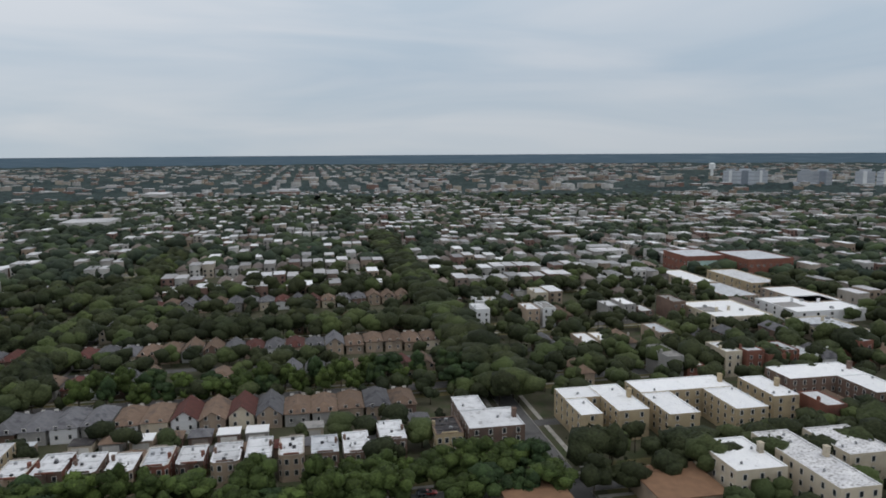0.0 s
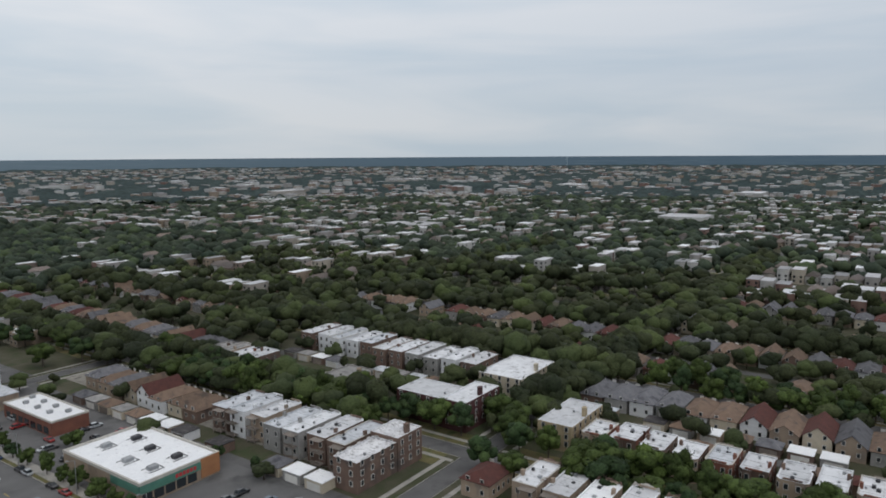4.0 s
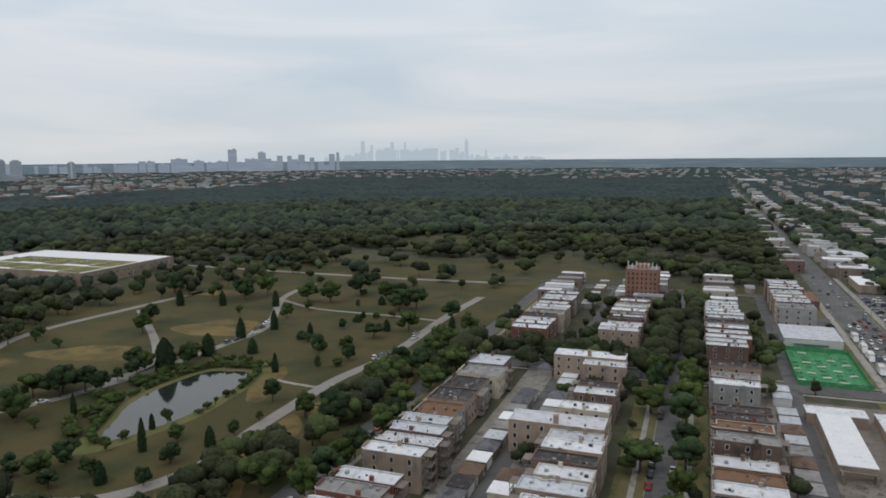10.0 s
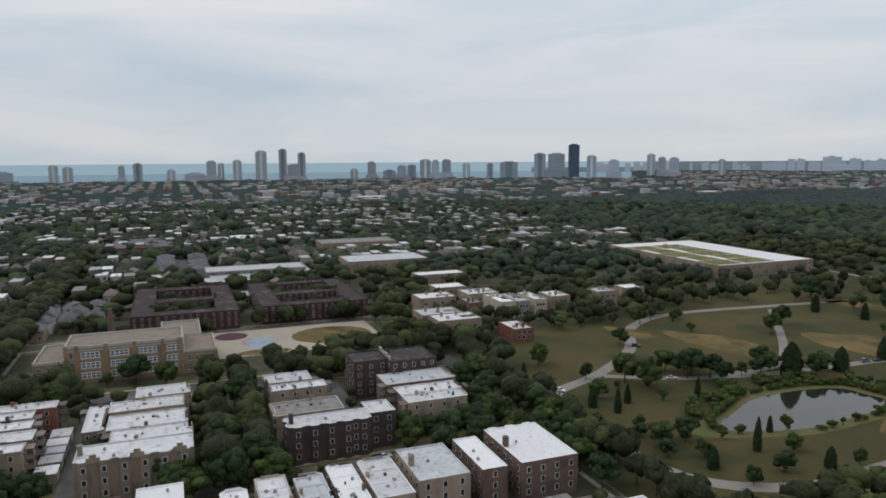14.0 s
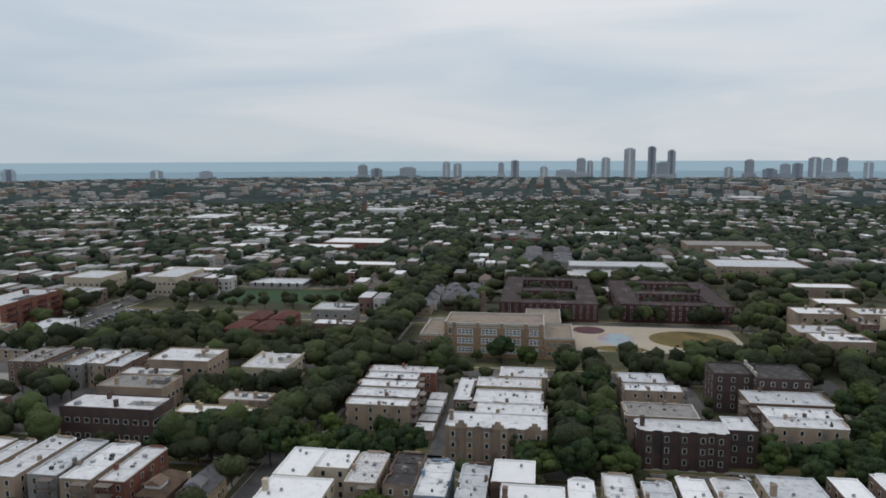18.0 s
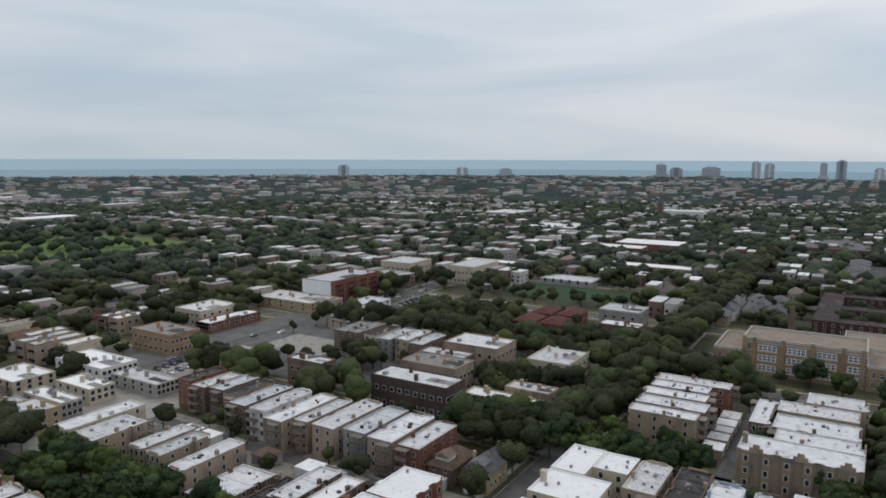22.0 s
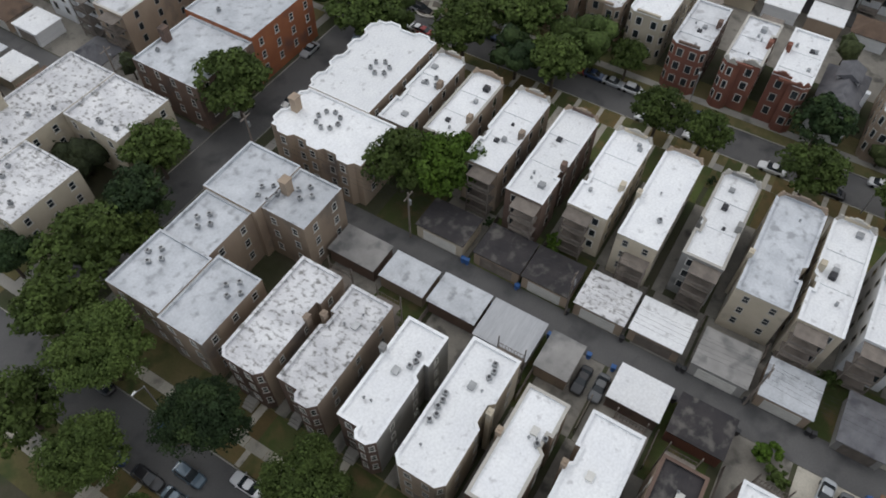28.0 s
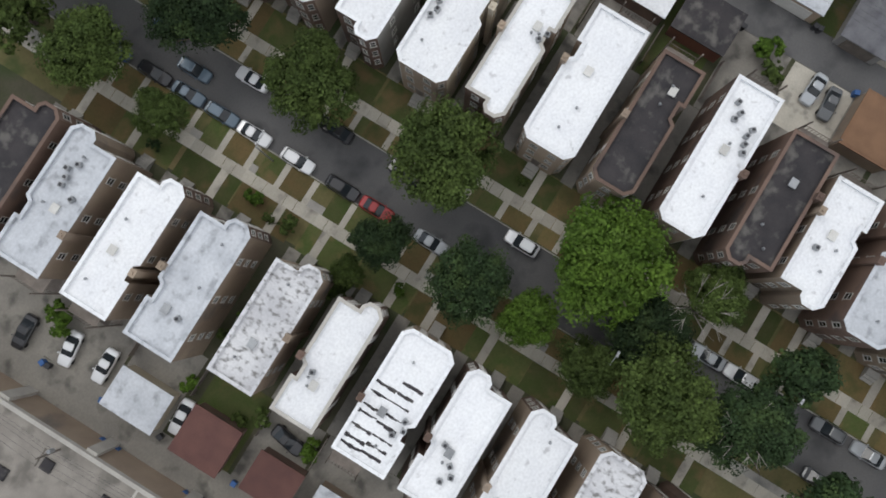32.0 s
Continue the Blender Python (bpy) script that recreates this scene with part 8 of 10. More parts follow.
# large dark trees on the streets west of the school and at the park's corner
for x, y, r_, h_, kd in ((196.2, -19.5, 6.6, 13, "mid_dark"), (186.2, -9.5, 6.2, 12, "mid_dark"), (186.4, 2, 5.6, 11, "mid_dark"), (198, 86, 7.0, 13, "mid_dark"), (198, 99, 6.6, 12, "mid_dark"), (184, 108, 6.4, 12, "mid_dark"), (198, 110, 5.6, 10, "mid_dark"), (249, -19.5, 6.8, 15, "mid_dark"), (195.6, -64, 5.0, 11, "mid"), (200, 46, 5.6, 11, "mid_light"), (195.8, 4.5, 5.4, 11, "mid_dark"), (195.8, -7, 6.2, 12, "mid_dark"),
                         (205.5, 64.5, 5.0, 10, "mid_light"), (275, 42, 5.6, 11, "mid"), (288.5, -10, 5.8, 12, "mid_dark"), (289, 6, 5.4, 11, "mid"), (297, 17, 6.4, 13, "mid_dark"), (195.6, -86, 6.4, 13, "mid_dark"), (204.5, -95.5, 6.2, 12, "mid"), (215, -95, 5.6, 12, "mid_dark"), (204, -112, 6.6, 13, "mid_dark"),
                         (192, -110, 6.8, 13, "mid"), (173, -103.5, 5.8, 12, "mid_dark"), (164, -103.5, 5.4, 11, "mid"), (183.5, -100, 5.6, 12, "mid_dark"), (186, -84, 5.6, 12, "mid_dark"), (185.5, -71, 5.2, 11, "mid_dark"), (153, -103.6, 5.0, 11, "mid_dark"), (-177, -117, 5.4, 11, "mid_dark"), (-176.6, -127, 5.8, 12, "mid"), (-176.4, -137, 5.4, 11, "mid_dark"), (-158.6, -98, 5.2, 11, "mid_dark"), (-158.8, -88, 5.0, 10, "mid"), (-174.4, -95, 5.4, 11, "mid_dark"), (215, -112, 6.0, 12, "mid_dark"), (181, -107.5, 5.6, 12, "mid_dark"), (240, -98.5, 6.0, 12, "mid_dark"), (248, -108, 6.6, 13, "mid"), (222, -19.5, 5.6, 12, "mid"), (212.5, -11, 6.0, 12, "mid_dark"), (203, -19.8, 5.4, 11, "mid_dark"), (196, -76, 6.2, 12, "mid_dark"), (206, -64.5, 4.6, 10, "mid"), (228, -104, 6.2, 12, "mid_dark")):
    tree(x, y, r_, h_, kd)
# park trees: x, y, crown radius, height
pr = random.Random(77)
PARK_CONIFERS = ((234, -122, 1.6, 9.8), (200, -141, 1.4, 8.1), (207, -150, 1.4, 6.7), (203, -178, 1.2, 7.0), (209, -230, 4.6, 13.0), (207, -255, 3.4, 9.4), (212, -286, 2.6, 9.5), (270, -348, 2.3, 8.4), (206, -306, 2.2, 9.8),
                 (164, -243, 1.5, 7.5), (157, -161, 1.4, 9.8), (167, -176, 1.1, 5.1), (140, -171, 1.8, 6.0), (152, -140, 1.9, 6.1), (208, -136, 1.8, 7.0), (180, -298, 1.8, 6.8), (149, -321, 2.1, 5.7))
PARK_ROUND = ((236, -151, 2.7, 7.7), (204, -163, 1.8, 5.4), (212, -199, 3.8, 9.3), (205, -239, 4.6, 10.0), (213, -329, 4.2, 9.4), (166, -182, 2.0, 6.0), (153, -171, 2.9, 6.0), (138, -180, 2.4, 6.1), (143, -157, 3.4, 6.4), (140, -143, 2.6, 6.0),
              (184, -138, 2.5, 5.5), (170, -145, 2.5, 5.4), (143, -268, 3.6, 8.0), (172, -317, 2.5, 6.4), (149, -306, 5.6, 8.5), (245, -330, 2.1, 6.5), (303, -247, 2.3, 7.6), (271, -131, 1.8, 6.0), (153, -287, 2.5, 6.4), (213, -352, 3.4, 7.0))
PARK_LARGE = ((227, -163, 6.4, 13), (215, -165, 4.8, 14), (223, -190, 6.4, 13), (219, -198, 5.6, 11), (220, -225, 5.3, 11), (144, -211, 4.1, 9.6), (170, -136, 4.7, 8.9), (156, -265, 4.3, 12), (124, -200, 3.8, 10), (112, -199, 6.3, 13), (112, -234, 7.4, 13),
              (277, -296, 5.2, 12), (307, -229, 4.3, 11), (316, -361, 7.0, 16), (267, -366, 7.2, 15), (264, -386, 6.8, 15), (225, -371, 8.0, 14), (212, -376, 7.4, 14), (204, -401, 8.4, 16), (257, -141, 3.8, 12), (265, -277, 5.6, 12), (214, -236, 5.0, 10), (210, -248, 4.4, 9), (217, -227, 4.5, 9), (231, -199, 5.4, 10), (172, -147, 4.2, 8), (114, -206, 5.6, 11), (126, -204, 3.4, 9), (107, -149, 6.4, 12), (112, -246, 6.2, 12), (116, -263, 5.2, 11), (105, -258, 6.0, 12), (108, -280, 5.6, 12), (109, -297, 6.6, 13), (106, -326, 6.0, 12), (125, -352, 6.2, 12), (170, -387, 7.0, 14), (182, -392, 6.0, 13))
PARK_CONIFERS += ((238, -356, 2.4, 9.0), (295, -340, 2.6, 9.5), (275, -354, 2.0, 7.4))
PARK_LARGE += ((226, -194, 6.6, 11), (217, -203, 3.4, 7), (214, -219, 4.6, 9), (138, -324, 6.4, 12), (162, -367, 7.6, 14), (275, -194, 4.6, 9), (262, -144, 4.3, 9), (219, -169, 5.4, 10), (233, -187, 5.6, 10), (215, -143, 4.2, 8), (154, -373, 7.6, 14), (327, -372, 7.6, 14), (278, -380, 6.8, 13))
PARK_ROUND += ((179, -135, 3.0, 5), (222, -156, 1.5, 3.5), (138, -194, 1.6, 4), (168, -158, 1.6, 4), (163, -277, 3.6, 7), (283, -242, 2.4, 6), (217, -212, 2.8, 6), (159, -143, 3.2, 6), (163, -133, 3.4, 6), (174, -140, 2.6, 5))
for x, y, r_, h_ in PARK_CONIFERS:
    tree(x, y, r_, h_, "cone", "narrow dark conifer standing on dry park grass")
for x, y, r_, h_ in PARK_ROUND:
    tree(x, y, r_, h_, "mid_dark" if r_ > 2.4 and int(x) % 3 else "mid", "small rounded park tree standing on dry grass")
for x, y, r_, h_ in PARK_LARGE:
    tree(x, y, r_, h_, "mid_dark" if int(x + y) % 2 else "mid", "large leafy park tree standing on dry grass")
for _ in range(26):
    x, y = pr.uniform(118, 205), pr.uniform(-420, -250)
    if abs(x - 132) > 7:
        tree(x, y, pr.uniform(1.4, 3.0), pr.uniform(3.5, 6.5), pr.choice(("mid_dark", "cone", "mid")), "small young park tree on dry grass")

# woods and yard trees as joined foliage, clear of houses and roads
CELL = 3.0
SPAN = 700.0
NC = int(2 * SPAN / CELL)
FREE = np.ones((NC, NC), dtype=bool)
HOUSED = np.zeros((NC, NC), dtype=bool)


def block_out(grid, x0, x1, y0, y1, value, grow=0.0):
    i0, i1 = (int(max(0, min(NC, (v + SPAN) / CELL))) for v in (x0 - grow, x1 + grow + CELL))
    j0, j1 = (int(max(0, min(NC, (v + SPAN) / CELL))) for v in (y0 - grow, y1 + grow + CELL))
    grid[i0:i1, j0:j1] = value


for a in ((-118, -90, -394, -290), (-118, -94, -196, -159), (-116, -104, -255, -223), (-69, -36, -272, -178), (-62, -37, -376, -292), (23, 41, -440, -425), (303, 336, -14, 56), (330, 363, -10, 10), (322, 372, -95, -16), (-66, -37, -30, 66), (-152, -134, 74, 92), (408, 450, 125, 205)):
    taken(*a)
for a in TAKEN:
    block_out(FREE, *a, False)
    block_out(HOUSED, *a, True, 1.5)
for k in range(-7, 8):
    block_out(FREE, street_x(k) - half_x(k) + 1, street_x(k) + half_x(k) - 1, -700, 700, False)
for y in (76, 66, -105, -288, 255):
    block_out(FREE, -700, 700, y - 2.5, y + 2.5, False)
block_out(FREE, -100, -62, -700, 200, False)
block_out(FREE, -62, 104, -495, -416, False)


def at(grid, x, y, far):
    i, j = ((x + SPAN) / CELL).astype(int), ((y + SPAN) / CELL).astype(int)
    ok = (i >= 0) & (i < NC) & (j >= 0) & (j < NC)
    out = np.full(len(x), far)
    out[ok] = grid[i[ok], j[ok]]
    return out


def in_meadow(x, y):
    out = np.zeros(len(x), dtype=bool)
    for cx, cy, rx_, ry_ in ((165, -530, 125, 50), (250, -690, 50, 70), (-18, -494, 40, 18), (120, -600, 30, 20), (330, -560, 60, 22), (420, -640, 40, 18)):
        out |= ((x - cx) / rx_) ** 2 + ((y - cy) / ry_) ** 2 < 1
    return out


def in_park(x, y):
    return (x > 101) & (x < 385) & (y < -104) & (y > -480)


def scatter(x0, x1, y0, y1, spacing, seed, rmin=3.5, rmax=6.0, hmin=8, hmax=13, avoid=None):
    r = np.random.default_rng(seed)
    n = int((x1 - x0) * (y1 - y0) / spacing ** 2)
    p = np.empty((n, 5))
    p[:, 0], p[:, 1], p[:, 2] = r.uniform(x0, x1, n), r.uniform(y0, y1, n), 0.1
    u = r.random(n) ** 1.3
    p[:, 3], p[:, 4] = rmin * 0.9 + (rmax * 1.25 - rmin * 0.9) * u, hmin + (hmax * 1.08 - hmin) * (0.7 * u + 0.3 * r.random(n))
    if avoid:
        p = p[[not avoid(a, b) for a, b in p[:, :2]]]
    return p[at(FREE, p[:, 0], p[:, 1], True)]


def lines(ks, y0, y1, gap, seed, off=5.4, keep=0.9):
    r = np.random.default_rng(seed)
    out = []
    for k in ks:
        for side in (-1, 1):
            for y in np.arange(y0, y1, gap):
                if r.random() < keep:
                    out.append((street_x(k) + side * (half_x(k) + off - 3.8 + r.uniform(-0.5, 1.5)), y + r.uniform(-3, 3), 0.1, r.uniform(5.2, 8.4), r.uniform(10.5, 15.5)))
    return np.array(out)


def lines_y(y, half, x0, x1, gap, seed, keep=0.85, grow=1.0):
    r = np.random.default_rng(seed)
    out = [(x + r.uniform(-2, 2), y + s * (half + 2.0 + r.uniform(-0.5, 1.5)), 0.1, grow * r.uniform(4.4, 7.2), r.uniform(10, 14.5)) for s in (-1, 1) for x in np.arange(x0, x1, gap) if r.random() < keep]
    out = np.array(out)
    if grow > 1.1:
        out[:, 1] = y + (out[:, 1] - y) * 0.62
        return out
    return out[at(FREE, out[:, 0], out[:, 1], True)]


woods("cross_street_trees", np.concatenate((lines_y(66, 3.8, -690, -222, 7, 31, 0.97, 1.6), lines_y(-105, 3.8, -600, -192, 8.5, 32, 0.95, 1.15), lines_y(76, 3.8, 214, 335, 8, 39, 0.92, 1.2), lines_y(76, 3.8, 330, 690, 7, 33, 0.95, 1.3), lines_y(76, 3.8, 112, 190, 12, 36), lines_y(-15, 3, 196, 290, 7, 34, 0.95), lines_y(-288, 4.5, -600, -190, 9, 35), lines_y(-288, 4.5, 12, 96, 9, 37), lines_y(-108, 3.5, 104, 290, 8, 38))),
      "leafy trees along the cross streets", WOODS, 30, 0.7)
woods("street_trees", np.concatenate((lines((-5, -4), -280, 60, 8.5, 1), lines((-3,), -280, -85, 8.5, 9), lines((-3, -2), 72, 250, 9, 2), lines((-3, -2), -480, -140, 9, 3), lines((1, 2, 3), 200, 250, 10, 4), lines((3,), -100, -34, 9, 5), lines((3,), 40, 200, 9, 6), lines((2,), 82, 113, 8, 15), lines((2,), 152, 172, 9, 16), lines((0,), -412, -292, 12, 8))),
      "rows of leafy street trees between the houses", WOODS, 30, 0.7)
woods("yard_trees", np.concatenate((scatter(-455, -185, -290, 60, 10.6, 61, 2.8, 6.0, 6, 11), scatter(-458, -120, 70, 260, 9.5, 62, 3, 5.5, 7, 12), scatter(-455, -190, -480, -290, 9.2, 71, 3, 5.6, 7, 12), scatter(-180, -118, -290, -115, 12, 63, 2.2, 4.4, 4, 9),
                                    scatter(196, 285, -105, 66, 17.5, 64, 2.2, 4.6, 5, 10), scatter(196, 300, 84, 200, 13.5, 77, 3.0, 5.6, 7, 12), scatter(330, 405, 24, 262, 17, 75, 3.0, 5.6, 6, 11), scatter(200, 300, 205, 250, 17, 76, 2.6, 4.6, 6, 10), scatter(100, 190, 78, 200, 13, 65, 2.4, 4.6, 5, 10), scatter(100, 190, -104, 70, 15, 66, 2, 3.6, 4, 8), scatter(18, 98, -288, -50, 16, 67, 1.8, 3.4, 3.5, 8), scatter(15, 98, 82, 250, 15, 68, 2.2, 4.4, 5, 10), scatter(-60, 4, -480, -62, 15, 69, 2.2, 4.6, 5, 10), scatter(16, 98, -480, -292, 13, 70, 2.5, 5, 6, 11))),
      "back-yard trees and bushes between the houses", WOODS, 12, 0.6)
woods("park_woods", np.concatenate((scatter(103, 128, -290, -108, 8, 1, 3.2, 5.0, 7, 11, lambda a, b: a > 108 + 0.12 * (b + 290) and b < -150), scatter(280, 385, -480, -350, 19, 2), scatter(104, 385, -480, -425, 26, 3, 3, 5, 6, 9), scatter(330, 400, -330, -100, 8.5, 4, avoid=lambda a, b: a < 350 + (b + 215) * 0.4),
                                    scatter(262, 330, -128, -96, 8, 6), scatter(294, 301, 14, 32, 7.0, 7, 2.6, 4.2, 5, 8), scatter(288, 302, 56, 70, 7.0, 28, 3, 5, 6, 10), scatter(262, 320, -98, -64, 7.5, 27, 3, 5.2, 6, 10), scatter(150, 260, -122, -100, 8.5, 8, 3.5, 5.2), scatter(318, 400, -113, -98, 6.8, 24, 3.4, 5.4), scatter(280, 302, -150, -126, 7, 25, 3, 5), scatter(308, 372, -262, -136, 9.5, 26, 2.4, 4.6, 6, 10), scatter(366, 381, -100, -36, 5.5, 9, 3.5, 5.5), scatter(372, 379, -30, 24, 7, 19, 3, 4.5, 6, 9), scatter(292, 346, 152, 208, 6.5, 20, 3.6, 6.0), scatter(258, 300, 130, 160, 8, 21), scatter(222, 240, 98, 134, 6.5, 22, 3.5, 5.5), scatter(296, 318, 64, 125, 7, 23))), "belts of park trees", WOODS, 30, 0.7)
# reeds and bushes round the pond
pb = np.array([(x, y, 0.15, pr.uniform(1.0, 2.2), pr.uniform(1.5, 3.6)) for x, y in blob(180, -205, 41, 18, radians(96), 0.06, 150) if pr.random() < (0.9 if x > 180 or y < -222 else 0.3)])
thick = np.array([(x + pr.uniform(-4, 4), y + pr.uniform(-4, 4), 0.15, pr.uniform(1.4, 3.2), pr.uniform(2.2, 5.0)) for x, y in ((199, -192), (198, -179), (194, -171), (206, -196), (205, -212), (202, -231), (185, -249), (174, -247), (188, -161), (204, -222), (192, -246)) for _ in range(5)])
pb = np.concatenate((pb, thick))
woods("pond_bushes", pb, "bushes and reeds growing along the pond's edge", LEAF, 24, 0.4)


# ---- the city farther out ----
def wooded(x, y):
    """The large wood south of the park and the avenue's east side."""
    return (x > -62) & (y < -500) & (y > -2600) & (x < 900 - 0.25 * (y + 500)) | (x > 380) & (y < -475) & (y > -2200) & (x < 1300)


def bearing_ok(x, y):
    """Inside the sweep that the place spans, from west-north-west round by south to north-east."""
    b = np.degrees(np.arctan2(x, y))
    return (b < -41) | (b > 19) | (np.hypot(x, y) < 320)


def yard_house(cx, cy, w, d, h, r):
    """A small house between the trees: one mesh with walls, windows and a flat or gabled roof."""
    m, flat_top = Mesh(), r.random() < 0.62
    h = h if flat_top else 5.4
    x, y = w / 2, d / 2
    m.box(-x, x, -y, y, 0, h)
    if flat_top:
        m.slot = 1
        m.box(-x + 0.3, x - 0.3, -y + 0.3, y - 0.3, h, h + 0.06)
        m.slot = 0
        for b in ((-x, x, -y, -y + 0.3), (-x, x, y - 0.3, y), (-x, -x + 0.3, -y + 0.3, y - 0.3), (x - 0.3, x, -y + 0.3, y - 0.3)):
            m.box(*b, h + 0.003, h + 0.4)
        m.box(x * 0.2, x * 0.2 + 0.9, -y + 0.4, -y + 1.2, h, h + 1.5)
    else:
        m.slot, o = 1, 0.4
        m.box(-x - o, x + o, -y - o, y + o, h + 0.003, h + 0.12)
        c = [(-x - o, -y - o, h + 0.12), (x + o, -y - o, h + 0.12), (x + o, y + o, h + 0.12), (-x - o, y + o, h + 0.12)]
        a, b = (-x + 1.6, 0, h + 2.7), (x - 1.6, 0, h + 2.7)
        m.face(c[0], c[1], b, a)
        m.face(c[1], c[2], b)
        m.face(c[2], c[3], a, b)
        m.face(c[3], c[0], a)
        m.slot = 0
        m.box(x * 0.3, x * 0.3 + 0.7, y * 0.3, y * 0.3 + 0.7, h + 0.5, h + 3.2)
    for sx in (-1, 1):
        for z in np.arange(1.4, h - 1.4, 2.9):
            for yy in (-y * 0.5, y * 0.5):
                m.slot = 3
                m.box(sx * x - 0.05, sx * x + 0.05, yy - 0.6, yy + 0.6, z - 0.1, z + 1.5)
                m.slot = 2
                m.box(sx * x - 0.07, sx * x + 0.07, yy - 0.48, yy + 0.48, z, z + 1.4)
    wall = (COMMON, BROWN, CREAM, GREYW, SIDING, RED)[int(r.integers(6))]
    roof = (WHITE, WHITE_GREYER, WHITE_GREYER, SILVER, GRAVEL)[int(r.integers(5))] if flat_top else SHINGLES[int(r.integers(7))]
    ob = new("house", m.data("house", wall, roof, GLASS, TRIM))
    ob.matrix_basis = pose(cx, cy, 0.1)
    tagged(ob, "small brick house with a %s roof between trees" % ("pale flat" if flat_top else "shingled"), "house", "houses between the trees")


def built_up(x, y):
    """How densely the block at x, y is built, from 0 (under trees) to 1: varies from block to block."""
    i, j = np.floor((x - 8) / 91.5), np.floor((y + 130) / 195.0)
    q = np.abs(np.sin(i * 12.9898 + j * 78.233) * 43758.5453) % 1.0
    d = np.hypot(x, y)
    bias = np.where((x < -410) & (y > -160) & (d < 1100), 0.30, 0.0) + np.where(x > 280, 0.03, 0.0)
    return np.clip(0.05 + 0.82 * q + bias - np.where((x < -250) & (x > -410), 0.35, 0.0), 0.0, 1.0)


def far_houses(name, r0, r1, pitch, seed, label):
    r = np.random.default_rng(seed)
    out, n = [], int(2 * r1 / pitch)
    for k in range(-int(r1 / 91.5) - 1, int(r1 / 91.5) + 2):
        sx = 8 + 91.5 * k
        for side in (-1, 1):
            y = -r1 + np.arange(n) * pitch + r.uniform(-0.4, 0.4, n)
            dep = r.uniform(13, 18, n)
            x = sx + side * (10.5 + dep / 2 + r.uniform(-0.5, 1.5, n))
            tall = r.random(n) < 0.35 + 0.4 * built_up(x, y)
            rows = np.stack((x, y, dep, pitch - r.uniform(0.9, 1.8, n) if pitch < 20 else r.uniform(9, 26, n), np.where(tall, r.uniform(8.2, 10.4, n), r.uniform(5.2, 6.6, n)) + (0 if pitch < 20 else 3.5)), axis=1)
            out.append(rows[r.random(n) < (0.10 + 0.95 * built_up(x, y)) * (1.0 if pitch < 20 else 0.6)])
            if pitch < 20:
                g_ = np.stack((np.full(n, sx + side * 38.5), y, r.uniform(5.4, 6.4, n), r.uniform(5.2, 6.6, n), np.full(n, 3.0)), axis=1)
                out.append(g_[(r.random(n) < 0.55 * built_up(x, y)) & (np.hypot(x, y) < 900)])
    n = int((r1 / 1000) ** 2 * 30)
    big = np.stack((r.uniform(-r1, r1, n), r.uniform(-r1, r1, n), r.uniform(25, 80, n), r.uniform(20, 60, n), r.uniform(7, 13, n)), axis=1)
    out.append(big[np.hypot(big[:, 0], big[:, 1]) > 800])
    if r0 < 1000:
        # shops along the avenue and along the busy cross street
        for x0, y0, y1 in ((-99.0, -1500, -560), (-57.0, -1500, -1080)):
            y = np.arange(y0, y1, 17.0)
            a_ = np.stack((x0 + r.uniform(-3, 3, len(y)), y, r.uniform(16, 24, len(y)), r.uniform(10, 16.4, len(y)), r.uniform(4.5, 9, len(y))), axis=1)
            out.append(a_[r.random(len(y)) < 0.85])
        for y0, side in ((234, -1), (276, 1)):
            x = np.concatenate((np.arange(-1300, -500, 15.0), np.arange(480, 1300, 15.0)))
            a_ = np.stack((x, np.full(len(x), y0) + r.uniform(-2, 2, len(x)), r.uniform(9, 14.5, len(x)), r.uniform(16, 24, len(x)), r.uniform(4.5, 10, len(x))), axis=1)
            out.append(a_[r.random(len(x)) < 0.85])
    a = np.concatenate(out)
    x, y = a[:, 0], a[:, 1]
    d = np.hypot(x, y)
    edge = (np.abs((y + 130) % 195 - 97) < 90) | (d > 700)
    edge &= ~((x > 280) & (x < 408) & (y > 100) & (y < 262))
    edge &= ~((d < 470) & (x > -424) & (x < -120) & (y > -290) & (y < 62))
    ok = (d > r0) & (d < r1) & ~wooded(x, y) & bearing_ok(x, y) & edge
    near = at(HOUSED, x, y, False) | at(HOUSED, x - 7, y, False) | at(HOUSED, x + 7, y, False) | (np.abs(x + 78) < 12) | (np.abs(y - 255) < 10) | (d < 330) & (x > -60)
    near |= (np.abs(x + 78) < 30) & (y > -560)
    near |= (d < 700) & ((np.abs(y - 66) < 11) & (x < 0) | (np.abs(y + 105) < 11) & (x < 0) | (np.abs(y + 288) < 11) | (np.abs(y - 76) < 11) & (x > 0))
    park = (x > 96) & (x < 560) & (y < -90) & (y > -560)
    golf = (x > 260) & (x < 500) & (y > 540) & (y < 780)
    lake = (d > 3050) & (np.degrees(np.arctan2(x, y)) > 10) & (np.degrees(np.arctan2(x, y)) < 128)
    a = a[ok & ~near & ~park & ~golf & ~lake]
    close = np.hypot(a[:, 0], a[:, 1]) < 400
    for row in a[close & (a[:, 4] > 4)]:
        yard_house(*[float(q) for q in row], r)
    a = a[~close]
    n = len(a)
    a[:, 4] += r.uniform(0, 0.25, n)
    cx, cy, w, dd, h = a.T
    gable = (h < 6.7) & (h > 4.4) & (w < 20) & (r.random(n) < 0.75) & (np.hypot(cx, cy) < 1300)
    V = np.empty((n, 8, 3))
    corners = ((-1, -1), (1, -1), (1, 1), (-1, 1))
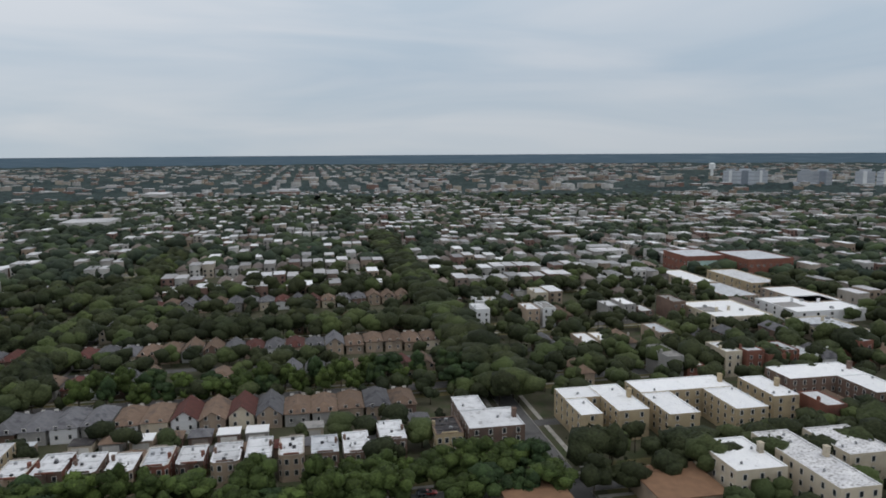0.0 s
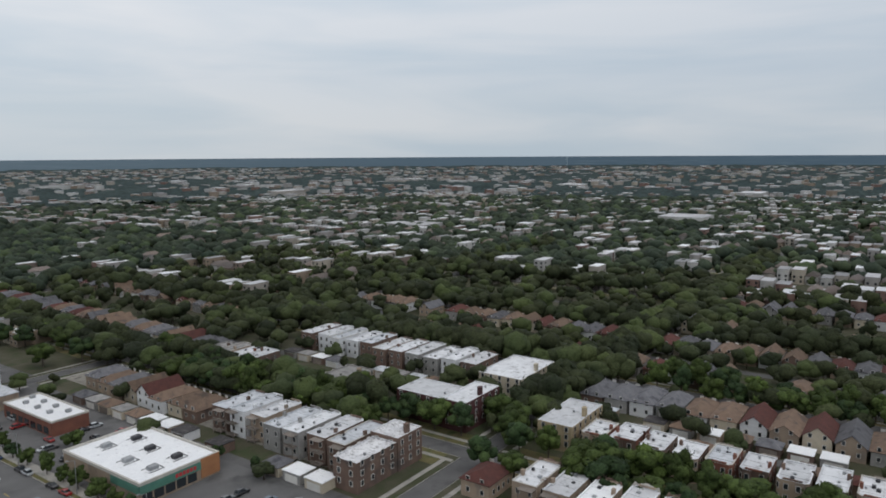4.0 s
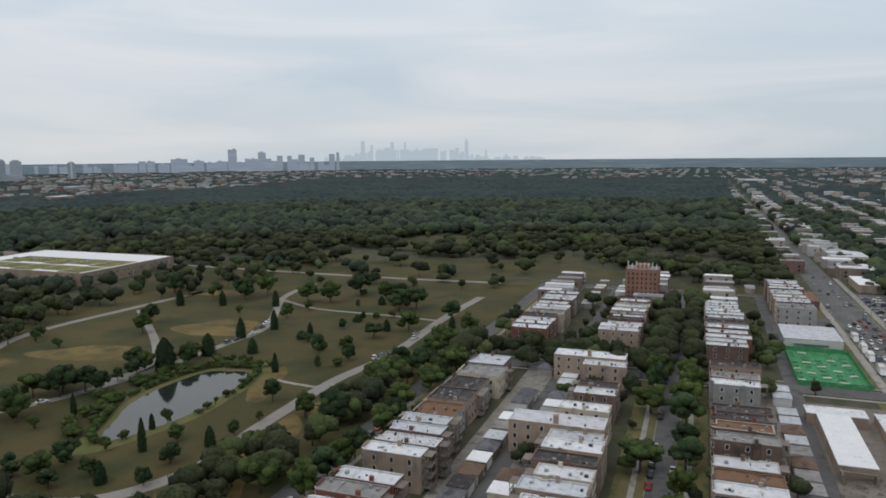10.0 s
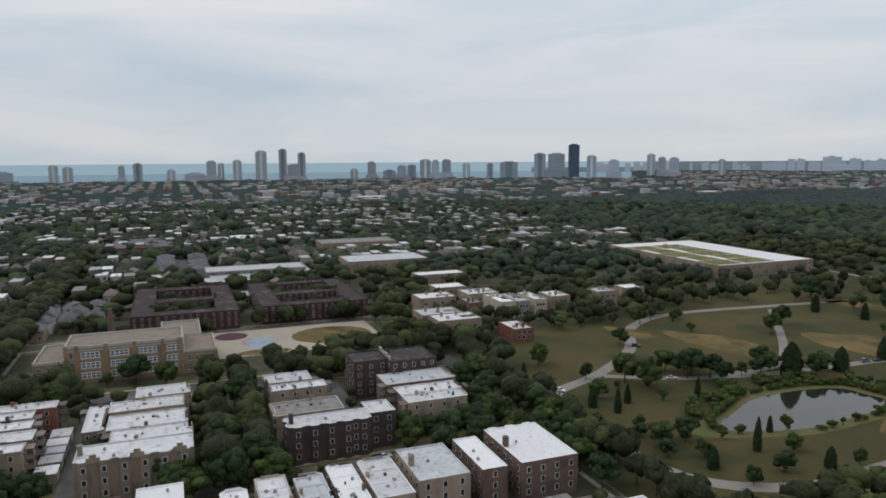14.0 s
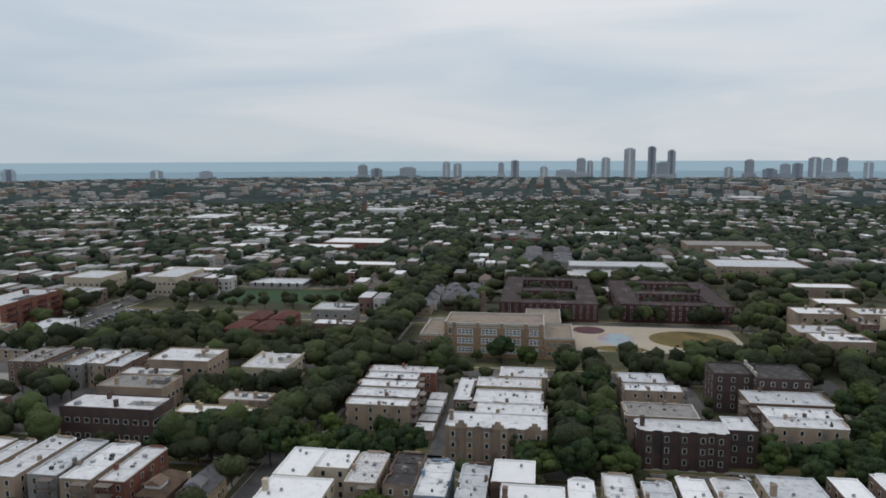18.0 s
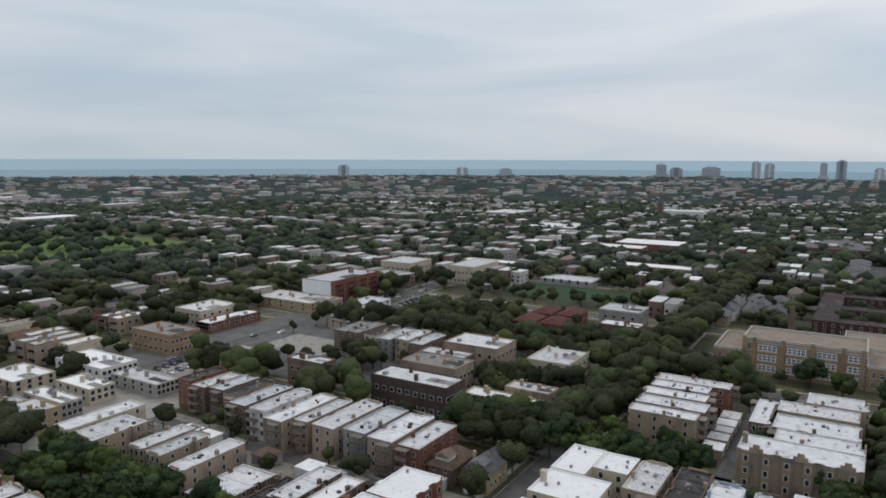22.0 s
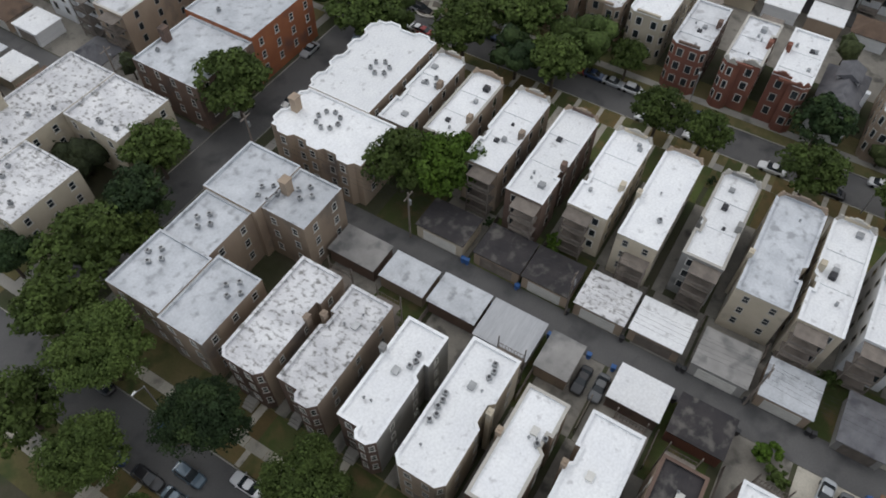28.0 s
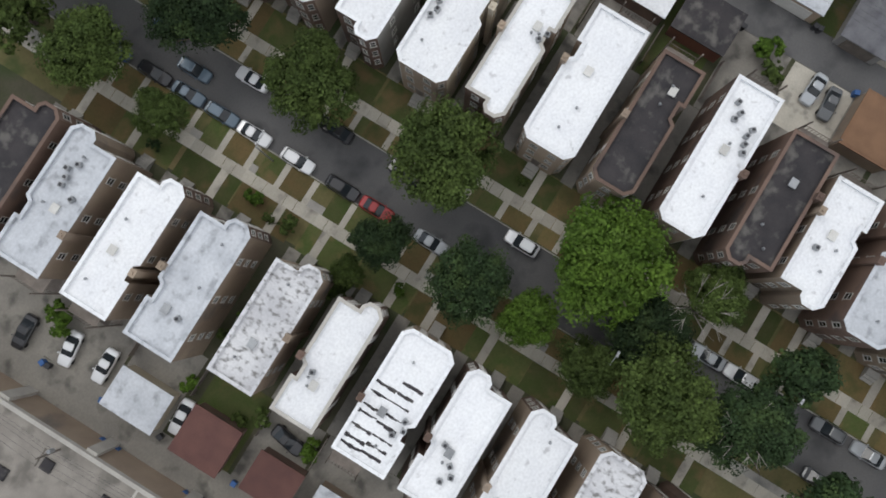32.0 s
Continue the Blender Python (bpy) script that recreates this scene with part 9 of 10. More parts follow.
    for i, (sx, sy) in enumerate(corners):
        for j, z in ((0, np.zeros(n)), (4, h)):
            V[:, i + j, 0], V[:, i + j, 1], V[:, i + j, 2] = cx + sx * w / 2, cy + sy * dd / 2, z
    # roofs as islands of their own: flat sheets, or ridges across the lot
    R, G = np.empty((n, 4, 3)), np.empty((n, 6, 3))
    for i, (sx, sy) in enumerate(corners):
        R[:, i, 0], R[:, i, 1], R[:, i, 2] = cx + sx * (w / 2 + 0.1), cy + sy * (dd / 2 + 0.1), h + 0.12
        G[:, i] = R[:, i] + np.array((sx * 0.4, sy * 0.4, -0.05))
    for i, sx in ((4, -1), (5, 1)):
        G[:, i, 0], G[:, i, 1], G[:, i, 2] = cx + sx * (w / 2 - 2.4), cy, h + 2.6
    R, G = R[~gable], G[gable]
    # windows in two or three storeys on the sides of the nearer houses
    win = []
    nb = np.hypot(cx, cy) < 950
    for s_ in range(3):
        for u in (-0.28, 0.28):
            ok_ = nb & (h > 2.9 * s_ + 4.2)
            z0 = 1.5 + 2.9 * s_
            for e in (-1, 1):
                X, Y = cx[ok_] + e * (w[ok_] / 2 + 0.06), cy[ok_] + u * dd[ok_]
                win.append(np.stack([np.stack((X, Y + q, np.full(len(X), z)), axis=1) for q, z in ((-0.7, z0), (0.7, z0), (0.7, z0 + 1.6), (-0.7, z0 + 1.6))], axis=1))
                X, Y = cx[ok_] + u * w[ok_], cy[ok_] + e * (dd[ok_] / 2 + 0.06)
                win.append(np.stack([np.stack((X + q, Y, np.full(len(X), z)), axis=1) for q, z in ((-0.7, z0), (0.7, z0), (0.7, z0 + 1.6), (-0.7, z0 + 1.6))], axis=1))
    Wn = np.concatenate(win)
    base, rb, gb = np.arange(n) * 8, 8 * n + np.arange(len(R)) * 4, 8 * n + 4 * len(R) + np.arange(len(G)) * 6
    wb = 8 * n + 4 * len(R) + 6 * len(G) + np.arange(len(Wn)) * 4
    tri = lambda b0, fs: np.concatenate([np.stack([b0 + q for q in f], axis=1) for f in fs])
    F1 = tri(base, ((0, 1, 5), (0, 5, 4), (1, 2, 6), (1, 6, 5), (2, 3, 7), (2, 7, 6), (3, 0, 4), (3, 4, 7)))
    F2 = tri(rb, ((0, 1, 2), (0, 2, 3)))
    F3 = tri(gb, ((0, 1, 5), (0, 5, 4), (1, 2, 5), (2, 3, 4), (2, 4, 5), (3, 0, 4)))
    F4 = tri(wb, ((0, 1, 2), (0, 2, 3)))
    V2 = np.concatenate((V.reshape(-1, 3), R.reshape(-1, 3), G.reshape(-1, 3), Wn.reshape(-1, 3)))
    slots = np.r_[np.zeros(len(F1)), np.tile(np.where(r.random(len(R)) < 0.26, 3, 1), 2), np.full(len(F3), 2), np.full(len(F4), 4)]
    tagged(new(name, array_mesh(name, V2, np.concatenate((F1, F2, F3, F4)), [FARWALL, FARROOF, FARSHINGLE, FARWHITE, GLASS], slots)), label, "houses", "", "stuff")
    return a


far_houses("far_houses", 230, 1500, 8.6, 5, "streets of small brick houses with pale flat roofs")
far_houses("distant_houses", 1500, 4300, 44.0, 6, "distant houses with pale flat roofs")


def outer_trees(r0, r1, spacing, seed, in_wood):
    r = np.random.default_rng(seed)
    n = int(4 * r1 * r1 / spacing ** 2)
    x, y = r.uniform(-r1, r1, n), r.uniform(-r1, r1, n)
    d = np.hypot(x, y)
    near = ~at(FREE, x, y, True) | in_park(x, y) | (x > -455) & (x < 398) & (y > -480) & (y < 262)
    golf = (x > 270) & (x < 490) & (y > 555) & (y < 765) & (r.random(n) < 0.85)
    avenue = (np.abs(x + 78) < np.where(y > -560, 19, 10))
    # trees line the streets and fill the yards, and stay clear of the rows of houses
    du = np.abs((x - 8 + 45.75) % 91.5 - 45.75)
    full = built_up(x, y)
    keep = np.where(du < 10, 1.0 - 0.2 * full, np.where(du < 29, 0.85 - 0.78 * full, 0.9 - 0.45 * full))
    wd = wooded(x, y)
    ok = (d > r0) & (d < r1) & bearing_ok(x, y) & ~near & ~golf & ~avenue
    ok &= ~(in_meadow(x, y) & (r.random(n) < 0.93))
    glade = np.sin(x / 47 + 2 * np.sin(y / 83)) * np.cos(y / 39 + np.sin(x / 61)) > 0.62
    ok &= (wd & ~glade) if in_wood else (~wd & (r.random(n) < keep))
    x, y = x[ok], y[ok]
    n = len(x)
    big = r.random(n) ** 1.25
    return np.stack((x, y, np.full(n, 0.0), 3.4 + (6.8 if in_wood else 6.0) * big, 6.5 + (9.5 if in_wood else 7.6) * (0.7 * big + 0.3 * r.random(n))), axis=1)


woods("woodland", outer_trees(430, 800, 9.6, 21, True), "dense wood of broad-leaved trees", WOODS, 6, 1.1)
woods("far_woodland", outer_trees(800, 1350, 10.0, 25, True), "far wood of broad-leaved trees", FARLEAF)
woods("city_trees", outer_trees(230, 520, 9.0, 23, False), "trees filling the streets and yards between the houses", WOODS, 12, 0.9)
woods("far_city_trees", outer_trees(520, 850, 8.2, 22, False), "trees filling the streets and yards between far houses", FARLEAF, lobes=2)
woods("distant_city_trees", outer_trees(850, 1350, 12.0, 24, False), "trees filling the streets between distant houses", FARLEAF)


def canopy(name, r0, r1, rings, seed, label):
    """Far treetops as one bumpy sheet; each bump is a few trees wide."""
    n_a = 1000
    rad = r0 * (r1 / r0) ** (np.arange(rings) / (rings - 1))
    ang = 2 * np.pi * np.arange(n_a) / n_a
    r = np.random.default_rng(seed)
    X, Y = rad[:, None] * np.sin(ang)[None], rad[:, None] * np.cos(ang)[None]
    houses = (built_up(X, Y) > 0.5) & ~wooded(X, Y) & (rad[:, None] < 2600)
    Zc = 7.0 + r.uniform(-3.5, 4.0, X.shape) + 2.5 * np.sin(X / 130.0 + 2 * np.sin(Y / 310.0)) * np.cos(Y / 170.0)
    Zc = np.where(houses, Zc * 0.35, Zc)
    brg = np.degrees(np.arctan2(X, Y))
    Zc = np.where((rad[:, None] > 3050) & (brg > 8) & (brg < 126), -3.0, Zc)
    Zc = np.where((np.abs(X + 78) < 10), -2.0, Zc)
    V = np.stack((X + r.uniform(-2, 2, X.shape), Y + r.uniform(-2, 2, X.shape), Zc), axis=2).reshape(-1, 3)
    i, j = np.meshgrid(np.arange(rings - 1), np.arange(n_a), indexing="ij")
    j2 = (j + 1) % n_a
    F2 = np.stack((i * n_a + j, i * n_a + j2, (i + 1) * n_a + j2, (i + 1) * n_a + j), axis=2).reshape(-1, 4)
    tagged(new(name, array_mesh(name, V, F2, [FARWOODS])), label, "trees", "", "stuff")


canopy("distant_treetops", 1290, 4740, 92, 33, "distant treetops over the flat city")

# ---- the lake, far shore lines and towers ----
lk = Mesh()
for i in range(48):
    a0, a1 = radians(4 + 126 * i / 48), radians(4 + 126 * (i + 1) / 48)
    lk.face(*[(r_ * math.sin(a), r_ * math.cos(a), 0.4) for r_, a in ((3120, a0), (3120, a1), (4940, a1), (4940, a0))])
solid("lake", lk, plain("lake_water", (0.195, 0.305, 0.375), 0.7, 0.0, 0.25), "wide pale blue lake beyond the shore", "water", "structure")


def backdrop(name, b0, b1, z0, z1, material, label, far=4945):
    m = Mesh()
    n = max(4, int(abs(b1 - b0) / 3))
    for i in range(n):
        a0, a1 = radians(b0 + (b1 - b0) * i / n), radians(b0 + (b1 - b0) * (i + 1) / n)
        x0, y0, x1, y1 = far * math.sin(a0), far * math.cos(a0), far * math.sin(a1), far * math.cos(a1)
        m.face((x1, y1, z0), (x0, y0, z0), (x0, y0, z1), (x1, y1, z1))
    return solid(name, m, material, label, "backdrop", "structure")


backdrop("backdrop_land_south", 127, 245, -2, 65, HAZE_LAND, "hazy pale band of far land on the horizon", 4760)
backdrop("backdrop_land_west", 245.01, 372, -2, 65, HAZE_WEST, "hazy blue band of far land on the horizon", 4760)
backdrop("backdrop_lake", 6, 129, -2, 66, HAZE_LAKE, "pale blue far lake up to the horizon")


# glass stripe of the towers, its colour paled as if by haze
TOWER_GLASS = surface("hazed_tower_glass", (0.22, 0.25, 0.29), (0.17, 0.20, 0.24), 0.02, 0.5, 0.0, 0.2)


def tower(b, w, el, far=3060, style=0, colour=None):
    """A lakeside tower at a bearing (degrees), its width and top angle (degrees)."""
    x, y = far * math.sin(radians(b)), far * math.cos(radians(b))
    h = 88 + far * math.tan(radians(el))
    W = far * radians(w)
    e = thing("tower", x, y, 0, -b, ("tall dark glass tower" if colour else "pale concrete apartment tower") + " standing far off by the lake", "tower", "towers along the shore")
    m = Mesh().box(-W / 2, W / 2, -12, 12, 0, h)
    part("shaft", m, colour or CONC_TOWER, e)
    part("penthouse", Mesh().box(-W * 0.3, W * 0.3, -7, 7, h, h + 5), colour or CONC_TOWER, e)
    kind_ = int(b * 10) % 3
    if kind_ < 2 and not colour:
        part("service_core", Mesh().box(-W * (0.1 + 0.08 * kind_), W * (0.1 + 0.08 * kind_), -12.9, 12.9, 0, h + 1.5), (WHITE_PANEL, TOWER_GLASS)[kind_], e)
    if kind_ == 2:
        part("podium", Mesh().box(-W * 0.75, W * 0.75, -16, 16, 0, h * 0.32), colour or CONC_TOWER, e)
    bands = Mesh()
    for i in range(int(h / 9)):
        bands.box(-W / 2 - 0.4, W / 2 + 0.4, -12.4, 12.4, 5 + i * 9, 8 + i * 9)
    tagged(part("facade_bands", bands, colour or BANDS, e), kind="stuff")


# dark tower glass, haze lifted into the base colour
DARKTOWER = surface("hazed_dark_glass", (0.085, 0.115, 0.16), (0.07, 0.095, 0.135), 0.02, 0.4, 0.0, 0.2)
for b, w, el in ((75.5, 0.75, -0.57), (76.6, 0.9, -0.85), (79.1, 1.3, -0.78), (82.2, 0.6, -0.36), (83.1, 0.65, -0.49), (86.6, 0.45, -0.43), (87.7, 0.65, -0.25), (90.0, 0.6, -0.75), (91.7, 1.5, -1.0),
                 (92.9, 0.7, -0.1), (93.6, 0.45, -0.3), (94.8, 0.65, -0.06), (96.6, 0.85, 0.65), (98.25, 0.6, 0.77), (99.2, 1.2, -0.4), (99.7, 0.6, 0.5), (103.8, 0.6, -0.8), (105.2, 0.65, -0.24)):
    tower(b, w, el)
for b, w, el in ((106.6, 1.0, -0.9), (107.6, 0.7, -0.55), (108.4, 0.7, -0.5), (109.5, 0.85, -0.09), (110.3, 0.6, -0.15), (111.2, 0.7, -0.09), (112.8, 0.6, -0.4), (114.7, 0.5, -0.4), (116.2, 1.4, -0.3), (118.66, 0.9, 0.36), (119.96, 1.3, 0.35), (122.7, 0.75, 0.15), (124.4, 0.8, -0.2), (127.2, 0.6, 0.25), (128.0, 0.55, 0.0), (128.9, 0.7, -0.05), (132.3, 0.5, -0.2), (60, 0.9, -0.9), (63.5, 1.0, -1.0), (50.5, 0.9, -0.75)):
    tower(b, w, el, 3300)
tower(121.32, 0.85, 1.04, 3300, colour=DARKTOWER)
cr_ = random.Random(5)


def far_block(m, b, w, el, r_):
    """A hazy far building at a bearing, its width and top angle in degrees."""
    a0, a1 = radians(b - w / 2), radians(b + w / 2)
    m.prism([(q * math.sin(a), q * math.cos(a)) for q, a in ((r_, a0), (r_, a1), (r_ + 30, a1), (r_ + 30, a0))], 0, 88 + r_ * math.tan(radians(el)))


city = Mesh()
for i in range(170):
    b = cr_.uniform(150.5, 168)
    roofline = 0.10 + 0.50 * math.exp(-((b - 157.5) / 4.6) ** 4) - 0.028 * max(0.0, b - 160.5)
    far_block(city, b, cr_.uniform(0.10, 0.42), roofline + cr_.uniform(-0.26, 0.10), 4880 - i * 0.4)
for b, w, el in ((153.48, 0.30, 1.3), (154.19, 0.2, 1.0), (155.81, 0.28, 1.2), (156.83, 0.16, 1.19), (155.4, 0.4, 0.75), (158.97, 1.0, 0.68), (160.99, 0.3, 0.71), (161.76, 0.28, 1.24), (161.76, 0.10, 1.48), (163.32, 0.16, 0.51), (164.92, 0.2, 0.18), (167.0, 0.16, -0.02)):
    far_block(city, b, w, el, 4800)
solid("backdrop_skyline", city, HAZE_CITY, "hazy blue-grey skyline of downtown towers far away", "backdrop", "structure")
shore = Mesh()
for i, (b, w, el) in enumerate(((128.31, 0.63, -0.24), (131.67, 0.25, -0.48), (131.93, 0.28, -0.56), (135.47, 0.57, -0.53), (136.21, 0.88, -0.34), (136.98, 0.5, -0.14), (137.58, 0.54, -0.15), (138.47, 0.79, -0.37), (139.55, 1.2, 0.0), (140.97, 0.73, -0.14), (141.86, 0.74, -0.28), (142.63, 0.79, -0.2), (143.42, 0.66, 0.7), (144.04, 0.55, -0.3), (144.48, 0.3, 0.0),
                                (144.96, 0.68, -0.03), (145.62, 0.6, 0.47), (146.11, 0.43, -0.01), (146.54, 0.43, -0.19), (146.98, 0.43, 0.2), (147.72, 0.35, 0.19), (148.12, 0.48, -0.08), (148.65, 0.5, 0.27), (149.46, 0.35, 0.04), (151.01, 0.44, 0.3), (151.48, 0.22, 0.43))):
    far_block(shore, b, w, el, 4700 - i * 0.5)
    if w > 0.5:
        far_block(shore, b + w * cr_.uniform(-0.2, 0.2), w * 0.3, el + 0.07, 4699 - i * 0.5)
for i in range(40):
    far_block(shore, cr_.uniform(123, 152), cr_.uniform(0.2, 0.7), cr_.uniform(-0.62, -0.28), 4680 - i * 0.5)
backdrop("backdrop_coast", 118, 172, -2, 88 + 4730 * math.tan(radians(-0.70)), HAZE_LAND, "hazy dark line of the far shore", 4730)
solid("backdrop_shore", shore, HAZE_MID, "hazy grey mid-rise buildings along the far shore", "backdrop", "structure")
# far towers and water tower to the north-west
for b, w in ((-57.3, 1.0), (-56.3, 1.3), (-55.2, 0.9), (-52.3, 1.0), (-51.2, 1.2), (-48.6, 1.2), (-47.4, 1.0)):
    tower(b, w, -1.58, 1850)
e = thing("water_tower", 2300 * math.sin(radians(-58.6)), 2300 * math.cos(radians(-58.6)), 0, 0, "white water tower above distant trees", "water tower")
part("tank", Mesh().tube((0, 0, 30), (0, 0, 46), 9, 9, 14).tube((0, 0, 46), (0, 0, 49), 9, 3, 14), WHITE_PANEL, e)
part("stem", Mesh().tube((0, 0, 0), (0, 0, 30), 4, 4, 10), WHITE_PANEL, e)

# ---- cars ----
for y, c, t in ((40.4, 6, 0), (35.4, 6, 1), (30.6, 0, 0), (24.2, 0, 1), (17.6, 1, 1), (45.5, 1, 1), (4.6, 3, 0), (12.6, 5, 0), (-50.6, 2, 0), (51.5, 4, 1), (-60, 1, 0), (-66, 3, 1), (-73, 0, 0)):
    car(5.0, y, 90, c, bool(t))
for y, c, t in ((34.5, 0, 0), (-5.0, 0, 1), (-31.6, 3, 0), (-36.4, 0, 1), (-48.6, 2, 1), (-54.2, 3, 0), (12.0, 1, 0), (22.0, 1, 0), (-62, 2, 1), (47, 4, 0), (-70, 1, 0), (60, 1, 1)):
    car(10.8, y, -90, c, bool(t))
car(8.0, 41.4, 90, 6, True, where="standing in the street")
for x, y, a, c in ((45.0, 5.5, 0, 1), (45.2, 3.0, 0, 2), (-30.4, 41.3, 4, 1), (-29.2, 35.4, 8, 0), (-28.7, 30.6, 2, 0), (-29.0, 19.3, 5, 0), (-24.6, 6.8, 80, 1), (46.0, -28.8, 4, 2), (46.6, -26.2, -4, 3)):
    car(x, y, a, c, z=0.165, where="parked in the back yard")
cr2 = random.Random(99)
for k, y0, y1, n in ((1, -30, 70, 20), (2, -90, 70, 20), (0, -280, -80, 22), (1, -280, -40, 20), (1, 90, 180, 8), (-2, -70, 55, 10)):
    for _ in range(n):
        s = cr2.choice((-1, 1))
        car(street_x(k) + s * 2.9, cr2.uniform(y0, y1), 90 * s, None, cr2.random() < 0.4)
for _ in range(34):
    s = cr2.choice((-1, 1))
    car(-78 + s * cr2.choice((2.2, 5.2, 8.0)), cr2.uniform(-560, -140), 90 * s, None, cr2.random() < 0.4, where="on the avenue")
for i in range(44):
    lot = ((-94, -118, -262, -240), (-93, -120, -222, -200), (-93, -118, -150, -120), (-66, -42, -172, -138))[i % 4]
    car(cr2.uniform(lot[0], lot[1]), cr2.uniform(lot[2], lot[3]), cr2.choice((0, 90)), None, cr2.random() < 0.4, z=0.166, where="in the car park")
for i in range(26):
    car(-78 + (-5.4, -2.0, 2.2, 5.4)[i % 4], -330 - (i // 4) * 14.0 + cr2.uniform(-4, 4), 90 if i % 4 < 2 else -90, None, cr2.random() < 0.4, where="on the avenue")
for i in range(36):
    car(-94 - (i % 4) * 6.4, -402 - (i // 4) * 10.0 + cr2.uniform(-1, 1), cr2.choice((0, 180)), None, cr2.random() < 0.4, z=0.166, where="in the dealer's car park")
for y in (-318, -338, -352, -372):
    e = thing("box_truck", -69.8, y, 0.03, -90, "white box truck parked beside the avenue", "truck", "trucks on the avenue")
    part("cargo_box", Mesh().box(-1.2, 4.6, -1.2, 1.2, 0.9, 3.4), TRIM, e)
    part("cab", Mesh().hexa([(-3.2, -1.1, 0.5), (-1.25, -1.1, 0.5), (-1.25, 1.1, 0.5), (-3.2, 1.1, 0.5)], [(-2.5, -1.0, 2.4), (-1.25, -1.0, 2.4), (-1.25, 1.0, 2.4), (-2.5, 1.0, 2.4)]), PAINTS[0], e)
    part("chassis", Mesh().box(-3.0, 4.5, -0.9, 0.9, 0.45, 0.88), DARKMETAL, e)
    for wx in (-2.2, 3.0):
        for wy in (-1.0, 1.0):
            part("wheel", CAR_DATA["wheel"], None, e).matrix_basis = pose(wx, wy, 0.42) @ Matrix.Scale(1.25, 4)
for i in range(30):
    car(-87.0 if i % 3 else -69.2, -122 - i * 6.1 + cr2.uniform(-1.5, 1.5), 90, None, cr2.random() < 0.4)
for _ in range(26):
    s = cr2.choice((-1, 1))
    car(cr2.uniform(105, 420), 255 + s * cr2.choice((2.0, 4.8)), 0 if s < 0 else 180, None, cr2.random() < 0.4)
for i in range(24):
    car(336 + (i % 8) * 5.6, 216 + (i // 8) * 11.0 + cr2.uniform(-0.4, 0.4), 90, None, cr2.random() < 0.4, z=0.17, where="in the car park")
for i in range(20):
    car(180 + (i % 10) * 4.4 + cr2.uniform(-0.5, 0.5), (240.5, 249.0)[i // 10] + (i % 10) * 0.5, 80 + cr2.uniform(-6, 6), None, cr2.random() < 0.4, z=0.17, where="in the car park")
for i, (x, y, a) in enumerate(((133.4, -273.8, 100), (131.9, -278.5, 100), (130.1, -282.5, 100), (129.6, -310.9, 85), (132.5, -320.1, 80), (216.4, -314.4, 70), (213.9, -306, 72), (210.5, -294.1, 80), (211.2, -281.5, 90), (212, -275, 90), (218, -319, 60), (223.7, -182.9, 70), (269.9, -199.5, 60), (227, -133.9, 30))):
    car(x, y, a, (0, 6, 1, 0, 3, 0, 2, 0, 1, 6, 0, 0, 1, 0)[i], i % 3 == 0, z=0.2, where="standing on the park drive")
for i in range(10):
    car(60 + i * 9.3 + cr2.uniform(-2, 2), 76 - 2.9 if i % 2 else 76 + 2.9, 0, None)

# ---- yards, walks and small things by the near streets ----
PAD = surface("yard_concrete", (0.26, 0.243, 0.212), (0.195, 0.182, 0.162), 0.25, 0.95, 0.2, 4.0, ((0.10, 0.095, 0.085), 0.35, 0.35))
WALK = surface("walk_concrete", (0.45, 0.42, 0.36), (0.37, 0.345, 0.295), 0.4, 0.95, 0.2, 5.0, ((0.20, 0.19, 0.17), 0.2, 0.4), each=0.12)
LAWN_GREEN = surface("green_front_lawn", (0.060, 0.085, 0.024), (0.085, 0.090, 0.035), 0.4, 1.0, 0.5, 4.0, ((0.14, 0.105, 0.05), 0.45, 0.3), each=0.3)
LAWN_DRY = surface("scorched_front_lawn", (0.165, 0.115, 0.052), (0.125, 0.105, 0.045), 0.4, 1.0, 0.5, 4.0, ((0.075, 0.085, 0.03), 0.45, 0.3), each=0.3)
yr = random.Random(41)


def slab(name, x0, x1, y0, y1, z, material, label, category="paving"):
    return solid(name, Mesh().box(x0, x1, y0, y1, 0.05, z), material, label, category, "structure")


